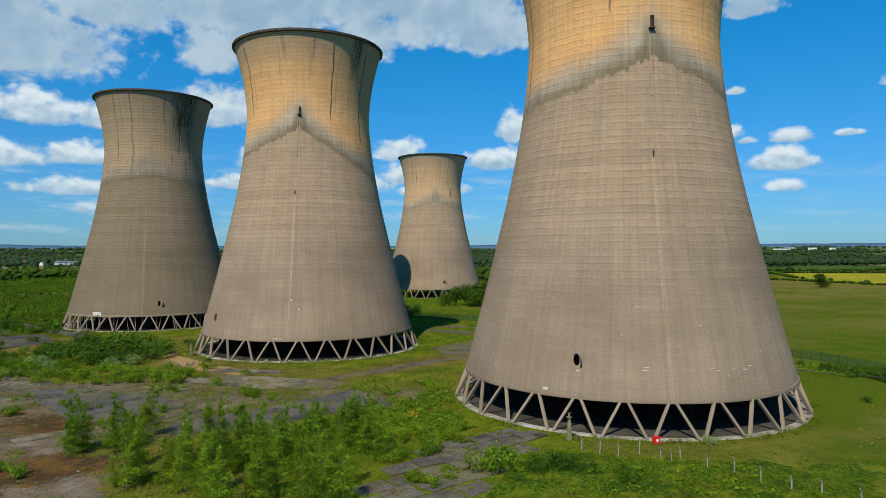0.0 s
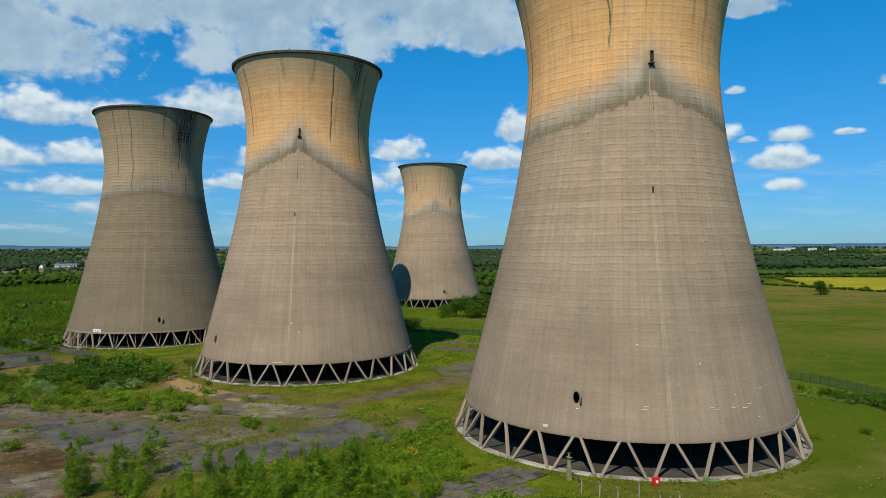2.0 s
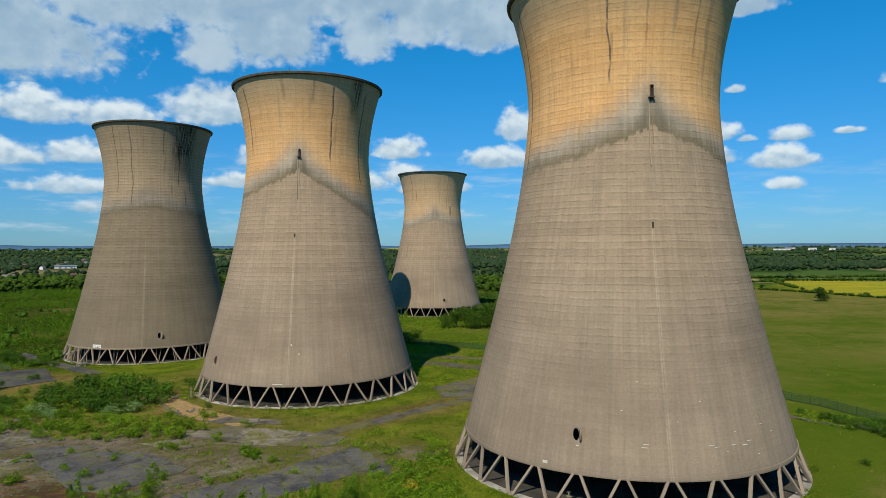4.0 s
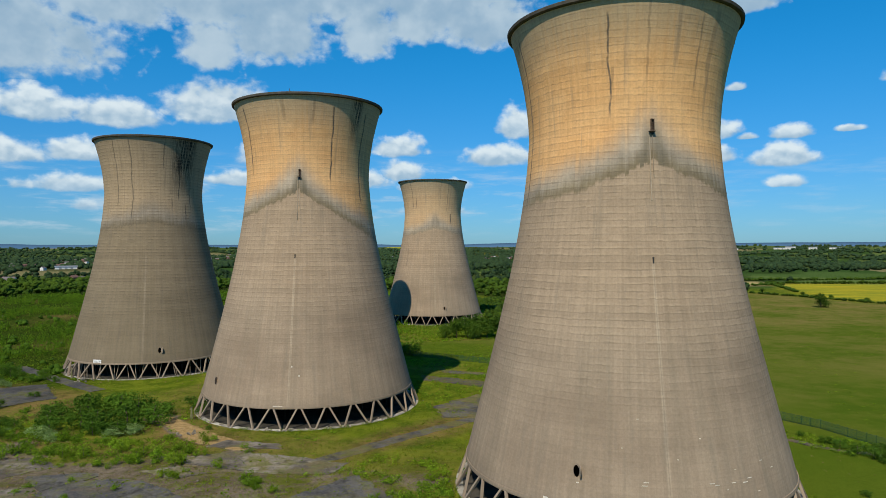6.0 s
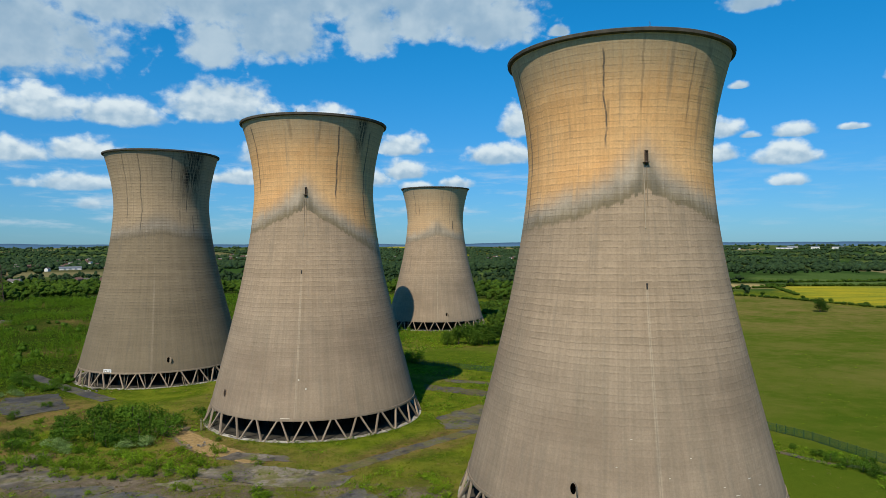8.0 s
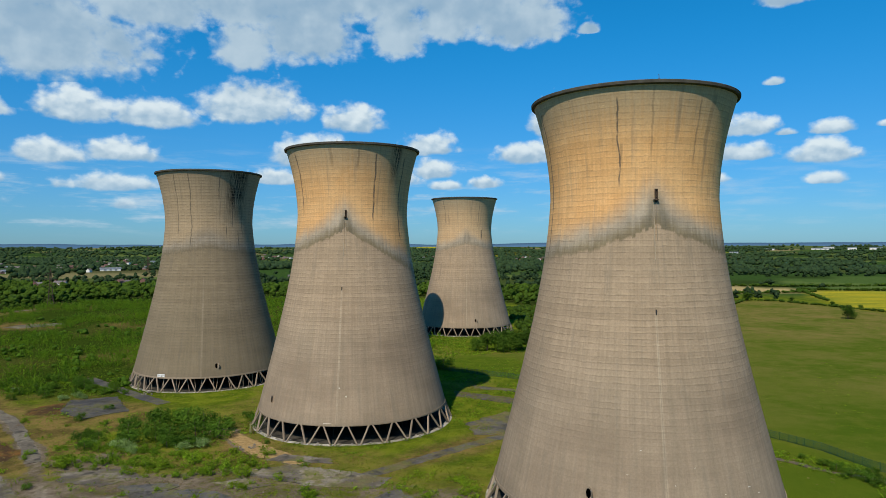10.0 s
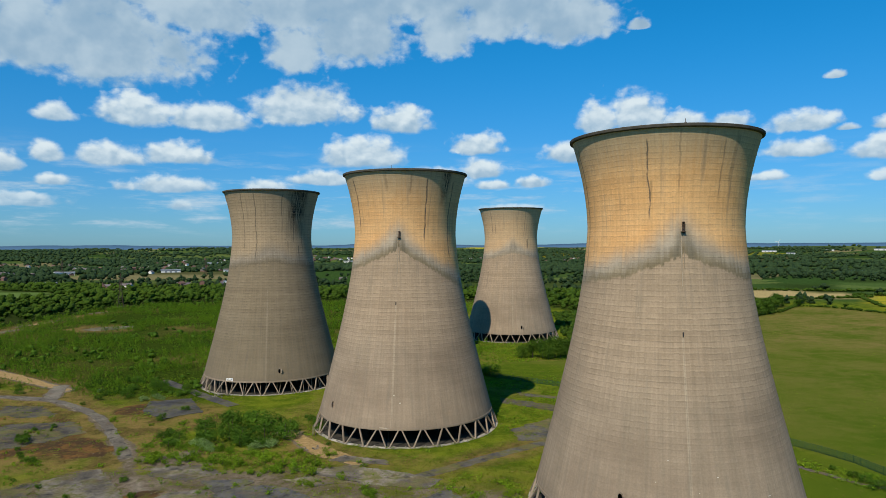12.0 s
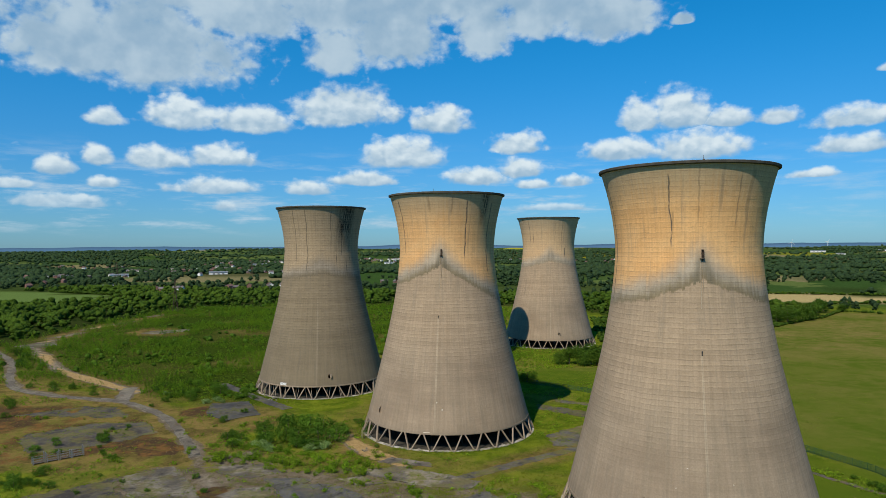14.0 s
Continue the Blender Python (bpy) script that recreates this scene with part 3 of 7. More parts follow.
rough_grass = mix(parched * ramp(fbm(vop("ADD", p, (90, 40, 0)), 0.10, 5.0, 0.62), 0.47, 0.60, 0.0, 0.75), rough_grass, mix(ramp(n3, 0.4, 0.6), (0.048, 0.038, 0.015), (0.092, 0.072, 0.022)))
field_a = mix(ramp(n1, 0.30, 0.72), (0.050, 0.090, 0.007), (0.082, 0.112, 0.011))
field_a = mix(ramp(n2, 0.42, 0.60, 0.0, 0.7), field_a, (0.076, 0.107, 0.010))
field_a = mix(ramp(n3, 0.44, 0.62, 0.0, 0.35), field_a, (0.052, 0.084, 0.007))
field_a = mix(parched * ramp(n1 * 0.6 + n2 * 0.4, 0.38, 0.64, 0.12, 0.8), field_a, (0.175, 0.134, 0.045))
grass = mix(pasture, rough_grass, field_a)
cell = cells(vop("MULTIPLY", vop("ADD", p, tint(join(nt, n1, n1, 0.0), 160.0)), (1.0, 0.62, 1.0)), 0.0042)
ca, cb, cc = split(cell)
crop = mix(ramp(ca, 0.2, 0.75), (0.040, 0.082, 0.020), (0.105, 0.145, 0.040))
crop = mix(ramp(cb, 0.86, 0.88), crop, (0.20, 0.18, 0.085))
crop = mix(ramp(cc, 0.94, 0.96), crop, (0.38, 0.34, 0.03))
crop = tint(crop, ramp(n2, 0.3, 0.7, 0.68, 0.90))
grass = mix(farm, grass, crop)
rows = fbm(vop("MULTIPLY", p, (0.012, 0.16, 0.0)), 1.0, 3.0)
grass = mix(rape, grass, mix(ramp(rows, 0.38, 0.62), (0.34, 0.28, 0.022), (0.16, 0.19, 0.022)))
grass = mix(stubble, grass, mix(n2, (0.36, 0.285, 0.13), (0.30, 0.23, 0.10)))
grass = mix(lush, grass, mix(n2, (0.075, 0.125, 0.032), (0.105, 0.155, 0.042)))
dirt = mix(ramp(n2, 0.35, 0.65), (0.090, 0.070, 0.048), (0.165, 0.134, 0.096))
dirt = mix(ramp(n3, 0.45, 0.7, 0.0, 0.6), dirt, (0.055, 0.042, 0.028))
dirt = mix(ramp(n4, 0.5, 0.7, 0.0, 0.5), dirt, (0.20, 0.17, 0.13))
dirt = mix(ramp(bare + (n2 - 0.5) * 0.5, 0.72, 1.0), dirt, mix(ramp(n3, 0.35, 0.65), (0.135, 0.112, 0.084), (0.235, 0.200, 0.155)))
dirt = mix(ramp(fbm(vop("ADD", p, (10, 50, 0)), 0.3, 4.0, 0.65), 0.52, 0.68, 0.0, 0.7), dirt, (0.070, 0.078, 0.015))
grass = mix(ramp(bare + (n3 - 0.5) * 0.9 + (n2 - 0.5) * 0.7, 0.42, 0.62), grass, dirt)
peat = mix(ramp(n2 + (n3 - 0.5) * 0.4, 0.44, 0.66), (0.060, 0.038, 0.022), (0.165, 0.084, 0.028))
peat = mix(ramp(n4, 0.45, 0.7, 0.0, 0.5), peat, (0.055, 0.044, 0.028))
peat = mix(ramp(fbm(vop("ADD", p, (70, 20, 0)), 0.35, 4.0, 0.65), 0.50, 0.66, 0.0, 0.75), peat, (0.085, 0.078, 0.020))
grass = mix(ramp(rusty + (n3 - 0.5) * 0.8 + (n2 - 0.5) * 0.8, 0.42, 0.62), grass, peat)
grass = mix(ramp(sand + (n3 - 0.5) * 0.7, 0.4, 0.6), grass, mix(ramp(n3, 0.3, 0.7), (0.22, 0.145, 0.062), (0.36, 0.255, 0.12)))
# shade under the trees, put into the ground colour
grass = mix(wood_shade * 0.85, grass, (0.020, 0.032, 0.008))
grass = tint(grass, ramp(n4, 0.25, 0.75, 0.68, 1.28))
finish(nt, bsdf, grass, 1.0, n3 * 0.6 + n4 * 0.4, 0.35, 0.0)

# ---------------------------------------------------------------- the ground, one sheet to the horizon


def axis(dense0, dense1, fine, far0, far1):
    a = list(np.arange(dense0, dense1 + 0.01, fine))
    for end, sign, acc in ((far1, 1, a), (far0, -1, [])):
        v, s = (dense1, fine) if sign > 0 else (dense0, fine)
        while sign * (end - v) > 0:
            s = min(s * 1.09, 140)
            v += sign * s
            acc.append(v)
        if sign < 0:
            a = acc[::-1] + a
    return np.array(a)


def height(x, y):
    """Height of the land: level round the towers, low hills far off."""
    d = np.hypot(x, y - 150)
    h = 0.22 * (vnoise(x, y, 9, 3) - 0.5) * step(d, 30, 80)
    h = h + 1.6 * (vnoise(x, y, 60, 4) - 0.5) * step(d, 330, 520)
    hills = (vnoise(np.arctan2(x, y) * 3000, d * 0.25, 420, 11, 3) - 0.35)
    return h + step(d, 2700, 4700) * (46 + 26 * hills) + step(d, 900, 2500) * 7 * (vnoise(x, y, 420, 8) - 0.4)


def soils(x, y):
    """Masks: bare earth, rust-brown earth, parched grass."""
    n = (vnoise(x, y, 14, 21, 4) - 0.5)
    bare = np.zeros_like(x)
    for line, wide in ((TANROAD, 5.0), (TANPATH, 3.6), (GRAVEL, 2.6), (TRACK, 2.4), (ROAD, 3.2), (SPUR, 4)):
        bare = np.maximum(bare, step(wide + 5 * n - off_line(x, y, line), -2.0, 2.5))
    yard = edge_of(x, y, [(-150, 128), (-118, 152), (-95, 150), (-60, 158), (-30, 152), (0, 148), (4, 135), (-25, 112), (-45, 95), (-30, 70), (-60, 72), (-95, 96), (-140, 100)])
    bare = np.maximum(bare, (0.40 + 0.46 * vnoise(x, y, 16, 44, 3)) * step(yard + 18 * n, -6, 9))
    heath = edge_of(x, y, [(-262, 218), (-205, 221), (-168, 203), (-144, 178), (-133, 150), (-190, 132), (-270, 140)])
    rust = step(heath + 30 * n, -8, 12) * (0.0 + 1.0 * vnoise(x, y, 20, 33, 3))
    rust = np.maximum(rust, step(edge_of(x, y, [(-151, 164), (-147, 176), (-130, 163), (-123, 153), (-139, 154)]) + 12 * n, -3, 3))
    rust = np.maximum(rust, step(13 + 34 * n - np.hypot(x + 70, y - 115), -4, 5) * (0.3 + 0.7 * vnoise(x, y, 7, 71, 3)))
    rust = np.maximum(rust, step(12 + 30 * n - np.hypot(x + 92, y - 116), -4, 5) * (0.3 + 0.7 * vnoise(x, y, 7, 72, 3)))
    rust = np.maximum(rust, step(9 + 26 * n - np.hypot(x + 54, y - 91), -4, 5) * (0.3 + 0.7 * vnoise(x, y, 7, 73, 3)))
    rust = np.maximum(rust, step(10 + 16 * n - np.hypot(x + 152, y - 215), -4, 5) * 0.8)
    parched = step(vnoise(x, y, 38, 55, 3), 0.52, 0.68) * 0.42
    for line, wide in ((TANROAD, 12), (TANPATH, 9), (ROAD, 14), (PATH_B, 6)):
        parched = np.maximum(parched, step(wide - off_line(x, y, line) + 12 * n, -4, 6))
    parched = np.maximum(parched, step(yard + 20 * n, -10, 2) * 0.45)
    parched = np.maximum(parched, step(heath + 30 * n, -14, 0))
    parched = np.maximum(parched, step(12 + 18 * n - np.hypot((x - 80) * 0.6, y - 104), -5, 5))
    parched = np.maximum(parched, step(24 + 26 * n - np.hypot((x + 138) * 0.9, y - 204), -5, 6))
    parched = np.maximum(parched, step(18 + 24 * n - np.hypot((x + 116) * 0.8, y - 158), -5, 6))
    parched = np.maximum(parched, step(14 + 20 * n - np.hypot((x + 60) * 0.5, y - 160), -5, 6) * 0.7)
    bare = np.maximum(bare, step(10 + 18 * n - np.hypot((x + 104) * 0.6, y - 152), -5, 6) * 0.75)
    for a, b, r in ((-345, 395, 26), (-330, 455, 20), (-372, 340, 18), (-250, 470, 22), (-190, 330, 12)):
        parched = np.maximum(parched, step(r + 30 * n - np.hypot((x - a) * 0.6, y - b), -5, 6))
    return bare, rust, parched


XS, YS = axis(-300, 130, 1.9, -4950, 4950), axis(55, 300, 1.9, -2500, 4950)
GX, GY = np.meshgrid(XS, YS)
gx, gy = GX.ravel(), GY.ravel()
gv = np.stack([gx, gy, height(gx, gy)], -1)
nx, ny = len(XS), len(YS)
idx = np.arange(nx * ny).reshape(ny, nx)
gf = np.stack([idx[:-1, :-1], idx[:-1, 1:], idx[1:, 1:], idx[1:, :-1]], -1).reshape(-1, 4)
ground_mesh = fast_mesh("ground", gv, gf, True)
bare_, rust_, parch_ = soils(gx, gy)
nn = vnoise(gx, gy, 30, 61, 3) - 0.5
past_ = np.maximum(step(edge_of(gx, gy, PASTURE) + 6 * nn, -3, 3), step(edge_of(gx, gy, LAWN) + 6 * nn, -3, 3) * 0.8)
for tx, ty in (TOWERS["N"],):
    past_ = np.maximum(past_, step(62 - np.hypot(gx - tx - 22, gy - ty) + 14 * nn, -6, 8) * step(gx, tx + 6, tx + 28))
parch_ = np.maximum(parch_, step(edge_of(gx, gy, PASTURE), -3, 3) * (0.22 + 0.5 * vnoise(gx, gy, 45, 65, 3) * step(gy, 150, 260) + 0.7 * step(gy + 60 * nn, 330, 520)))
parch_ = parch_ * (1 - 0.6 * step(gy, 262, 285) * step(gx, -190, -210) * step(gy - 0.55 * (gx + 420), 395, 380))
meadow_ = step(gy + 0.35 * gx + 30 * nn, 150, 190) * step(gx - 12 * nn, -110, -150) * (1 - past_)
farm_ = step(np.hypot(gx, gy - 150), 640, 760) * (1 - past_) * (1 - step(edge_of(gx, gy, WOOD), -20, 0))
rape_ = step(edge_of(gx, gy, RAPE) + 8 * nn, -4, 4)
# where the ground colour is darkened as tree shade
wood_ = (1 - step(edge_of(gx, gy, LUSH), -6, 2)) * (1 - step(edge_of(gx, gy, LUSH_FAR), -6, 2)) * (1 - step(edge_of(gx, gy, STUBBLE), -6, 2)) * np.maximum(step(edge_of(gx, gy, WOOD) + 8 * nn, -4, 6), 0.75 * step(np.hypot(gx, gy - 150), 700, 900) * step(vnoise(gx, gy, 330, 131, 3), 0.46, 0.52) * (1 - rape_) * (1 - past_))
sand_ = np.zeros_like(gx)
for line, wide in ((TANROAD, 2.0), (TANPATH, 2.4)):
    sand_ = np.maximum(sand_, step(wide + 7 * nn - off_line(gx, gy, line), -2.0, 2.0))
stub_ = step(edge_of(gx, gy, STUBBLE) + 8 * nn, -4, 4)
lush_ = np.maximum(step(edge_of(gx, gy, LUSH), -4, 4), 0.4 * step(edge_of(gx, gy, LUSH_FAR), -4, 4))
for title, cols in (("soil", (bare_, rust_, parch_)), ("land", (past_, farm_, rape_)), ("crops", (stub_, lush_, sand_)), ("shaded_floor", (wood_, meadow_, 0 * gx))):
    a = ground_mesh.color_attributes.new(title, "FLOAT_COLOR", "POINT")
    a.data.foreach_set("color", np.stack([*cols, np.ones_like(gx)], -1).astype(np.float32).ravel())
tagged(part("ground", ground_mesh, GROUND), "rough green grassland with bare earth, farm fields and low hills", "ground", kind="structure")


# ---------------------------------------------------------------- cooling towers
TOP, FOOT_R, SHELL_Z, PAIRS = 91.4, 33.8, 5.45, 27


def radius(z):
    u = z - 68.9
    return 18.73 * math.sqrt(1 + (u / (47.6 if u < 0 else 33.2)) ** 2) + 1.25 * math.sin(math.pi * min(max(z / 68.9, 0), 1)) + 0.15 - 0.30 * min(max((z - 8) / 34, 0), 1)


def shell_mesh(seed, holes):
    """The shell: lifts of 1.22 m, each a little uneven and stepped at its joint, with a wall 0.3 m thick; hatches cut out."""
    rng = np.random.default_rng(seed)
    n = 132
    th = np.linspace(-math.pi, math.pi, n, endpoint=False)
    zs, offs = [], []
    z = SHELL_Z
    k = 0
    while z < TOP - 0.9:
        top = min(z + 1.22, TOP - 0.8)
        lip = (0.001 + 0.004 * rng.random() ** 2) * (0.4 + 1.0 * max(0.0, min(1.0, (z - 18) / 14)) * (1.0 if z < 62 else 0.6))
        phase = rng.random(4) * 6.3
        wave = 0.004 * np.sin(3 * th + phase[0]) + 0.003 * np.sin(11 * th + phase[1]) + 0.003 * np.sin(23 * th + phase[2])
        wave = wave + 0.003 * rng.standard_normal(n // 6).repeat(6)
        zs += [z, top - 0.008]
        patchy = 0.25 + 0.75 * np.clip(0.5 + 0.9 * np.sin(2 * th + phase[3]) * np.sin(5 * th + phase[1]) + 0.5 * np.sin(13 * th + phase[2]), 0, 1)
        offs += [wave + lip * patchy, wave - lip * 0.4 * patchy]
        z, k = top, k + 1
    zs, offs = np.array(zs), np.array(offs)
    rr = np.array([radius(v) for v in zs])[:, None] + offs
    outer = np.stack([rr * np.cos(th), rr * np.sin(th), np.repeat(zs[:, None], n, 1)], -1)
    zi = np.linspace(zs[-1], SHELL_Z, 14)
    ri = np.array([radius(v) for v in zi])[:, None] - 0.32 + 0 * th
    inner = np.stack([ri * np.cos(th), ri * np.sin(th), np.repeat(zi[:, None], n, 1)], -1)
    rings = np.concatenate([outer, inner])
    m = len(rings)
    ids = np.arange(m * n).reshape(m, n)
    nxt = np.roll(ids, -1, 1)
    up, upn = np.roll(ids, -1, 0), np.roll(nxt, -1, 0)
    faces = np.stack([ids, nxt, upn, up], -1).reshape(-1, 4)
    me = fast_mesh("shell", rings.reshape(-1, 3), faces, True)
    if holes:
        shell = bpy.data.objects.new("shell_blank", me)
        scene.collection.objects.link(shell)
        cutters = []
        for a, hz, hw, hh in holes:
            bm = bmesh.new()
            bmesh.ops.create_cone(bm, cap_ends=True, segments=20, radius1=1, radius2=1, depth=6)
            me2 = bpy.data.meshes.new("cutter")
            bm.to_mesh(me2)
            bm.free()
            c = bpy.data.objects.new("cutter", me2)
            scene.collection.objects.link(c)
            c.matrix_world = pose(radius(hz) * math.cos(radians(a)), radius(hz) * math.sin(radians(a)), hz, 0, 0, a) @ pose(0, 0, 0, 0, 90, 0) @ Matrix.Diagonal((hh / 2, hw / 2, 1, 1))
            cutters.append(c)
            mod = shell.modifiers.new("hatch", "BOOLEAN")
            mod.operation, mod.object, mod.solver = "DIFFERENCE", c, "EXACT"
        cut = bpy.data.meshes.new_from_object(shell.evaluated_get(bpy.context.evaluated_depsgraph_get()))
        bpy.data.objects.remove(shell)
        for c in cutters:
            bpy.data.objects.remove(c)
        me = cut
        me.name = "shell"
    me.set_sharp_from_angle(angle=radians(7))
    return me


def ring_mesh(name, profile, n=144):
    """A solid of revolution from a closed profile of (radius, height)."""
    th = np.linspace(0, 2 * math.pi, n, endpoint=False)
    pr = np.array(profile)
    v = np.stack([pr[:, 0][:, None] * np.cos(th), pr[:, 0][:, None] * np.sin(th), pr[:, 1][:, None] + 0 * th], -1)
    ids = np.arange(len(pr) * n).reshape(len(pr), n)
    nxt, up = np.roll(ids, -1, 1), np.roll(ids, -1, 0)
    return fast_mesh(name, v.reshape(-1, 3), np.stack([ids, nxt, np.roll(nxt, -1, 0), up], -1).reshape(-1, 4), False)


def disc_mesh(name, r, z, n=96):
    bm = bmesh.new()
    bmesh.ops.create_circle(bm, cap_ends=True, segments=n, radius=r)
    bmesh.ops.translate(bm, verts=bm.verts, vec=(0, 0, z))
    me = bpy.data.meshes.new(name)
    bm.to_mesh(me)
    bm.free()
    return me


top_r = radius(TOP)
LIP_MESH = ring_mesh("rim", [(top_r - 0.45, TOP - 0.8), (top_r + 0.02, TOP - 0.8), (top_r + 0.42, TOP - 0.62), (top_r + 0.50, TOP - 0.1), (top_r + 0.42, TOP), (top_r - 0.5, TOP), (top_r - 0.55, TOP - 0.1)])
r0 = radius(SHELL_Z)
BEAM_MESH = ring_mesh("ring_beam", [(r0 - 0.5, SHELL_Z + 0.45), (r0 - 0.5, SHELL_Z - 0.25), (r0 + 0.10, SHELL_Z - 0.25), (r0 + 0.12, SHELL_Z + 0.0), (r0 + 0.04, SHELL_Z + 0.45)])
SILL_MESH = ring_mesh("basin_wall", [(FOOT_R - 1.5, -0.3), (FOOT_R - 1.5, 0.08), (FOOT_R - 1.35, 0.17), (FOOT_R - 0.1, 0.16), (FOOT_R + 0.05, 0.08), (FOOT_R + 0.1, -0.3)])
FLOOR_MESH = disc_mesh("basin_floor", FOOT_R - 1.5, 0.16)
DECK_MESH = ring_mesh("packing_deck", [(0.3, 5.6), (r0 - 0.9, 5.6), (r0 - 0.9, 7.4), (0.3, 7.4)], 72)
bm = bmesh.new()
beam(bm, (0, 0, 0), (0, 0, 1), 0.45, 0.54)
bmesh.ops.bevel(bm, geom=[e for e in bm.edges if abs((e.verts[0].co - e.verts[1].co).z) > 0.5], offset=0.07, segments=2, affect="EDGES", profile=0.5)
LEG_MESH = bpy.data.meshes.new("leg")
bm.to_mesh(LEG_MESH)
bm.free()
LEG_MESH.materials.append(LEG)
bm = bmesh.new()
beam(bm, (0, 0, 0), (0, 0, 1), 0.2, 0.2)
STRUT_MESH = bpy.data.meshes.new("strut")
bm.to_mesh(STRUT_MESH)
bm.free()
STRUT_MESH.materials.append(LEG)
bm = bmesh.new()
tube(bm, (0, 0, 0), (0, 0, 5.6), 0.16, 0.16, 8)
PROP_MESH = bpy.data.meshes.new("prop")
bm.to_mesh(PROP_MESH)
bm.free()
PROP_MESH.materials.append(UNDERSHADE)


def between(a, b):
    """The pose and stretch that lay a unit bar from a to b, its flat side facing outwards."""
    a, b = Vector(a), Vector(b)
    z = (b - a).normalized()
    out = Vector((a.x, a.y, 0)).normalized()
    x = out.cross(z).normalized()
    m = Matrix((x, z.cross(x), z)).transposed().to_4x4()
    m.translation = a
    return m @ Matrix.Diagonal((1, 1, (b - a).length, 1))


def on_shell(ang, z, out=0.0):
    """A pose on the shell's face: x outwards, y along the ring."""
    return pose((radius(z) + out) * math.cos(radians(ang)), (radius(z) + out) * math.sin(radians(ang)), z, 0, 0, ang)


def cooling_tower(at, label, shell_mat, seed, first_leg, hatches, ladder=None, rods=(-90,), pale_marks=(), cluttered=False):
    tower = empty("cooling_tower", pose(*at, 0), label, "cooling tower", "cooling towers")
    part("shell", shell_mesh(seed, hatches), shell_mat, tower)
    part("rim", LIP_MESH, LIP, tower, "dark concrete rim")
    part("ring_beam", BEAM_MESH, shell_mat, tower)
    part("basin_wall", SILL_MESH, SILL, tower, "pale concrete basin wall")
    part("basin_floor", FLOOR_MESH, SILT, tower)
    # unseen packing deck, added to keep skylight out from below
    part("packing_deck", DECK_MESH, UNDERSHADE, tower)
    for k in range(PAIRS):
        a = radians(first_leg + 360 / PAIRS * k)
        half = radians(180 / PAIRS)
        head = r0 - 0.20
        for s in (-1, 1):
            t0, t1 = a + s * 0.016, a + s * (half - 0.014)
            part("leg", LEG_MESH, LEG, tower, at=between(((FOOT_R - 0.15) * math.cos(t1), (FOOT_R - 0.15) * math.sin(t1), 0.1), (head * math.cos(t0), head * math.sin(t0), SHELL_Z - 0.05)))
    for k in range(64 if cluttered else 0):
        a = radians(360 / 64 * k + 4 * math.sin(2.7 * k))
        b = a + 0.035 * math.sin(5.1 * k)
        part("strut", STRUT_MESH, LEG, tower, at=between((31.2 * math.cos(a), 31.2 * math.sin(a), 0.1), ((r0 - 1.2) * math.cos(b), (r0 - 1.2) * math.sin(b), SHELL_Z)))
    for ring in (26.5, 21.5):
        for k in range(30):
            a = radians(12 * k + 3)
            part("prop", PROP_MESH, LEG, tower, at=pose(ring * math.cos(a), ring * math.sin(a), 0.1))
    for k, (a, hz, hw, hh) in enumerate(hatches):
        bm = bmesh.new()
        for i in range(20):
            t, t2 = 2 * math.pi * i / 20, 2 * math.pi * (i + 1) / 20
            beam(bm, (0.02, hw / 2 * math.cos(t), hh / 2 * math.sin(t)), (0.02, hw / 2 * math.cos(t2), hh / 2 * math.sin(t2)), 0.12, 0.14, (1, 0, 0))
        hatch = part("hatch_frame", bm, LEG, tower, at=on_shell(a, hz))
        if hh > 1.4:
            bm = bmesh.new()
            bmesh.ops.create_cone(bm, cap_ends=True, segments=20, radius1=1, radius2=1, depth=0.12, matrix=Matrix.Diagonal((hh / 2, hw / 2, 1, 1)))
            part("hatch_door", bm, LEG, hatch, "grey hatch door standing open", at=pose(0.42, hw * 0.55 + 0.12, 0, 0, 0, -62) @ pose(0, 0, 0, 0, 90, 0))
            bm = bmesh.new()
            box(bm, -0.2, -0.62, -0.05, 0.28, 0.62, 0.06, 0.02)
            part("platform", bm, PALE, hatch, at=pose(0, 0, -hh / 2 - 0.35))
            for s in (-0.6, 0.6):
                bm = bmesh.new()
                beam(bm, (-0.02, 0.7 * s, -0.5), (0.2, 0.7 * s, -0.06), 0.06, 0.06)
                part("bracket", bm, RUST, hatch, at=pose(0, 0, -hh / 2 - 0.35))
    for a in rods:
        bm = bmesh.new()
        tube(bm, (0, 0, 0), (0, 0, 0.9), 0.07, 0.05)
        box(bm, -0.25, -0.2, -0.05, 0.25, 0.2, 0.12, 0.02)
        tube(bm, (0, 0, 0.9), (0, 0.35, 1.05), 0.05, 0.04)
        part("lightning_rod", bm, RUST, tower, at=pose(top_r * math.cos(radians(a)), top_r * math.sin(radians(a)), TOP))
    if ladder is not None:
        bm = bmesh.new()
        box(bm, -0.1, -0.42, -1.5, 0.55, -0.30, 1.5)
        box(bm, -0.1, 0.30, -1.5, 0.55, 0.42, 1.5)
        box(bm, -0.1, -0.42, 1.35, 0.6, 0.42, 1.5)
        box(bm, 0.0, -0.30, -1.4, 0.12, 0.30, 1.35)
        for k in range(6):
            box(bm, 0.28, -0.42, -1.2 + 0.45 * k, 0.36, 0.42, -1.13 + 0.45 * k)
        cage = part("lamp_cage", bm, RUST, tower, "rusted steel cage", at=on_shell(ladder, 69.2) @ Matrix.Scale(0.7, 4))
        bm = bmesh.new()
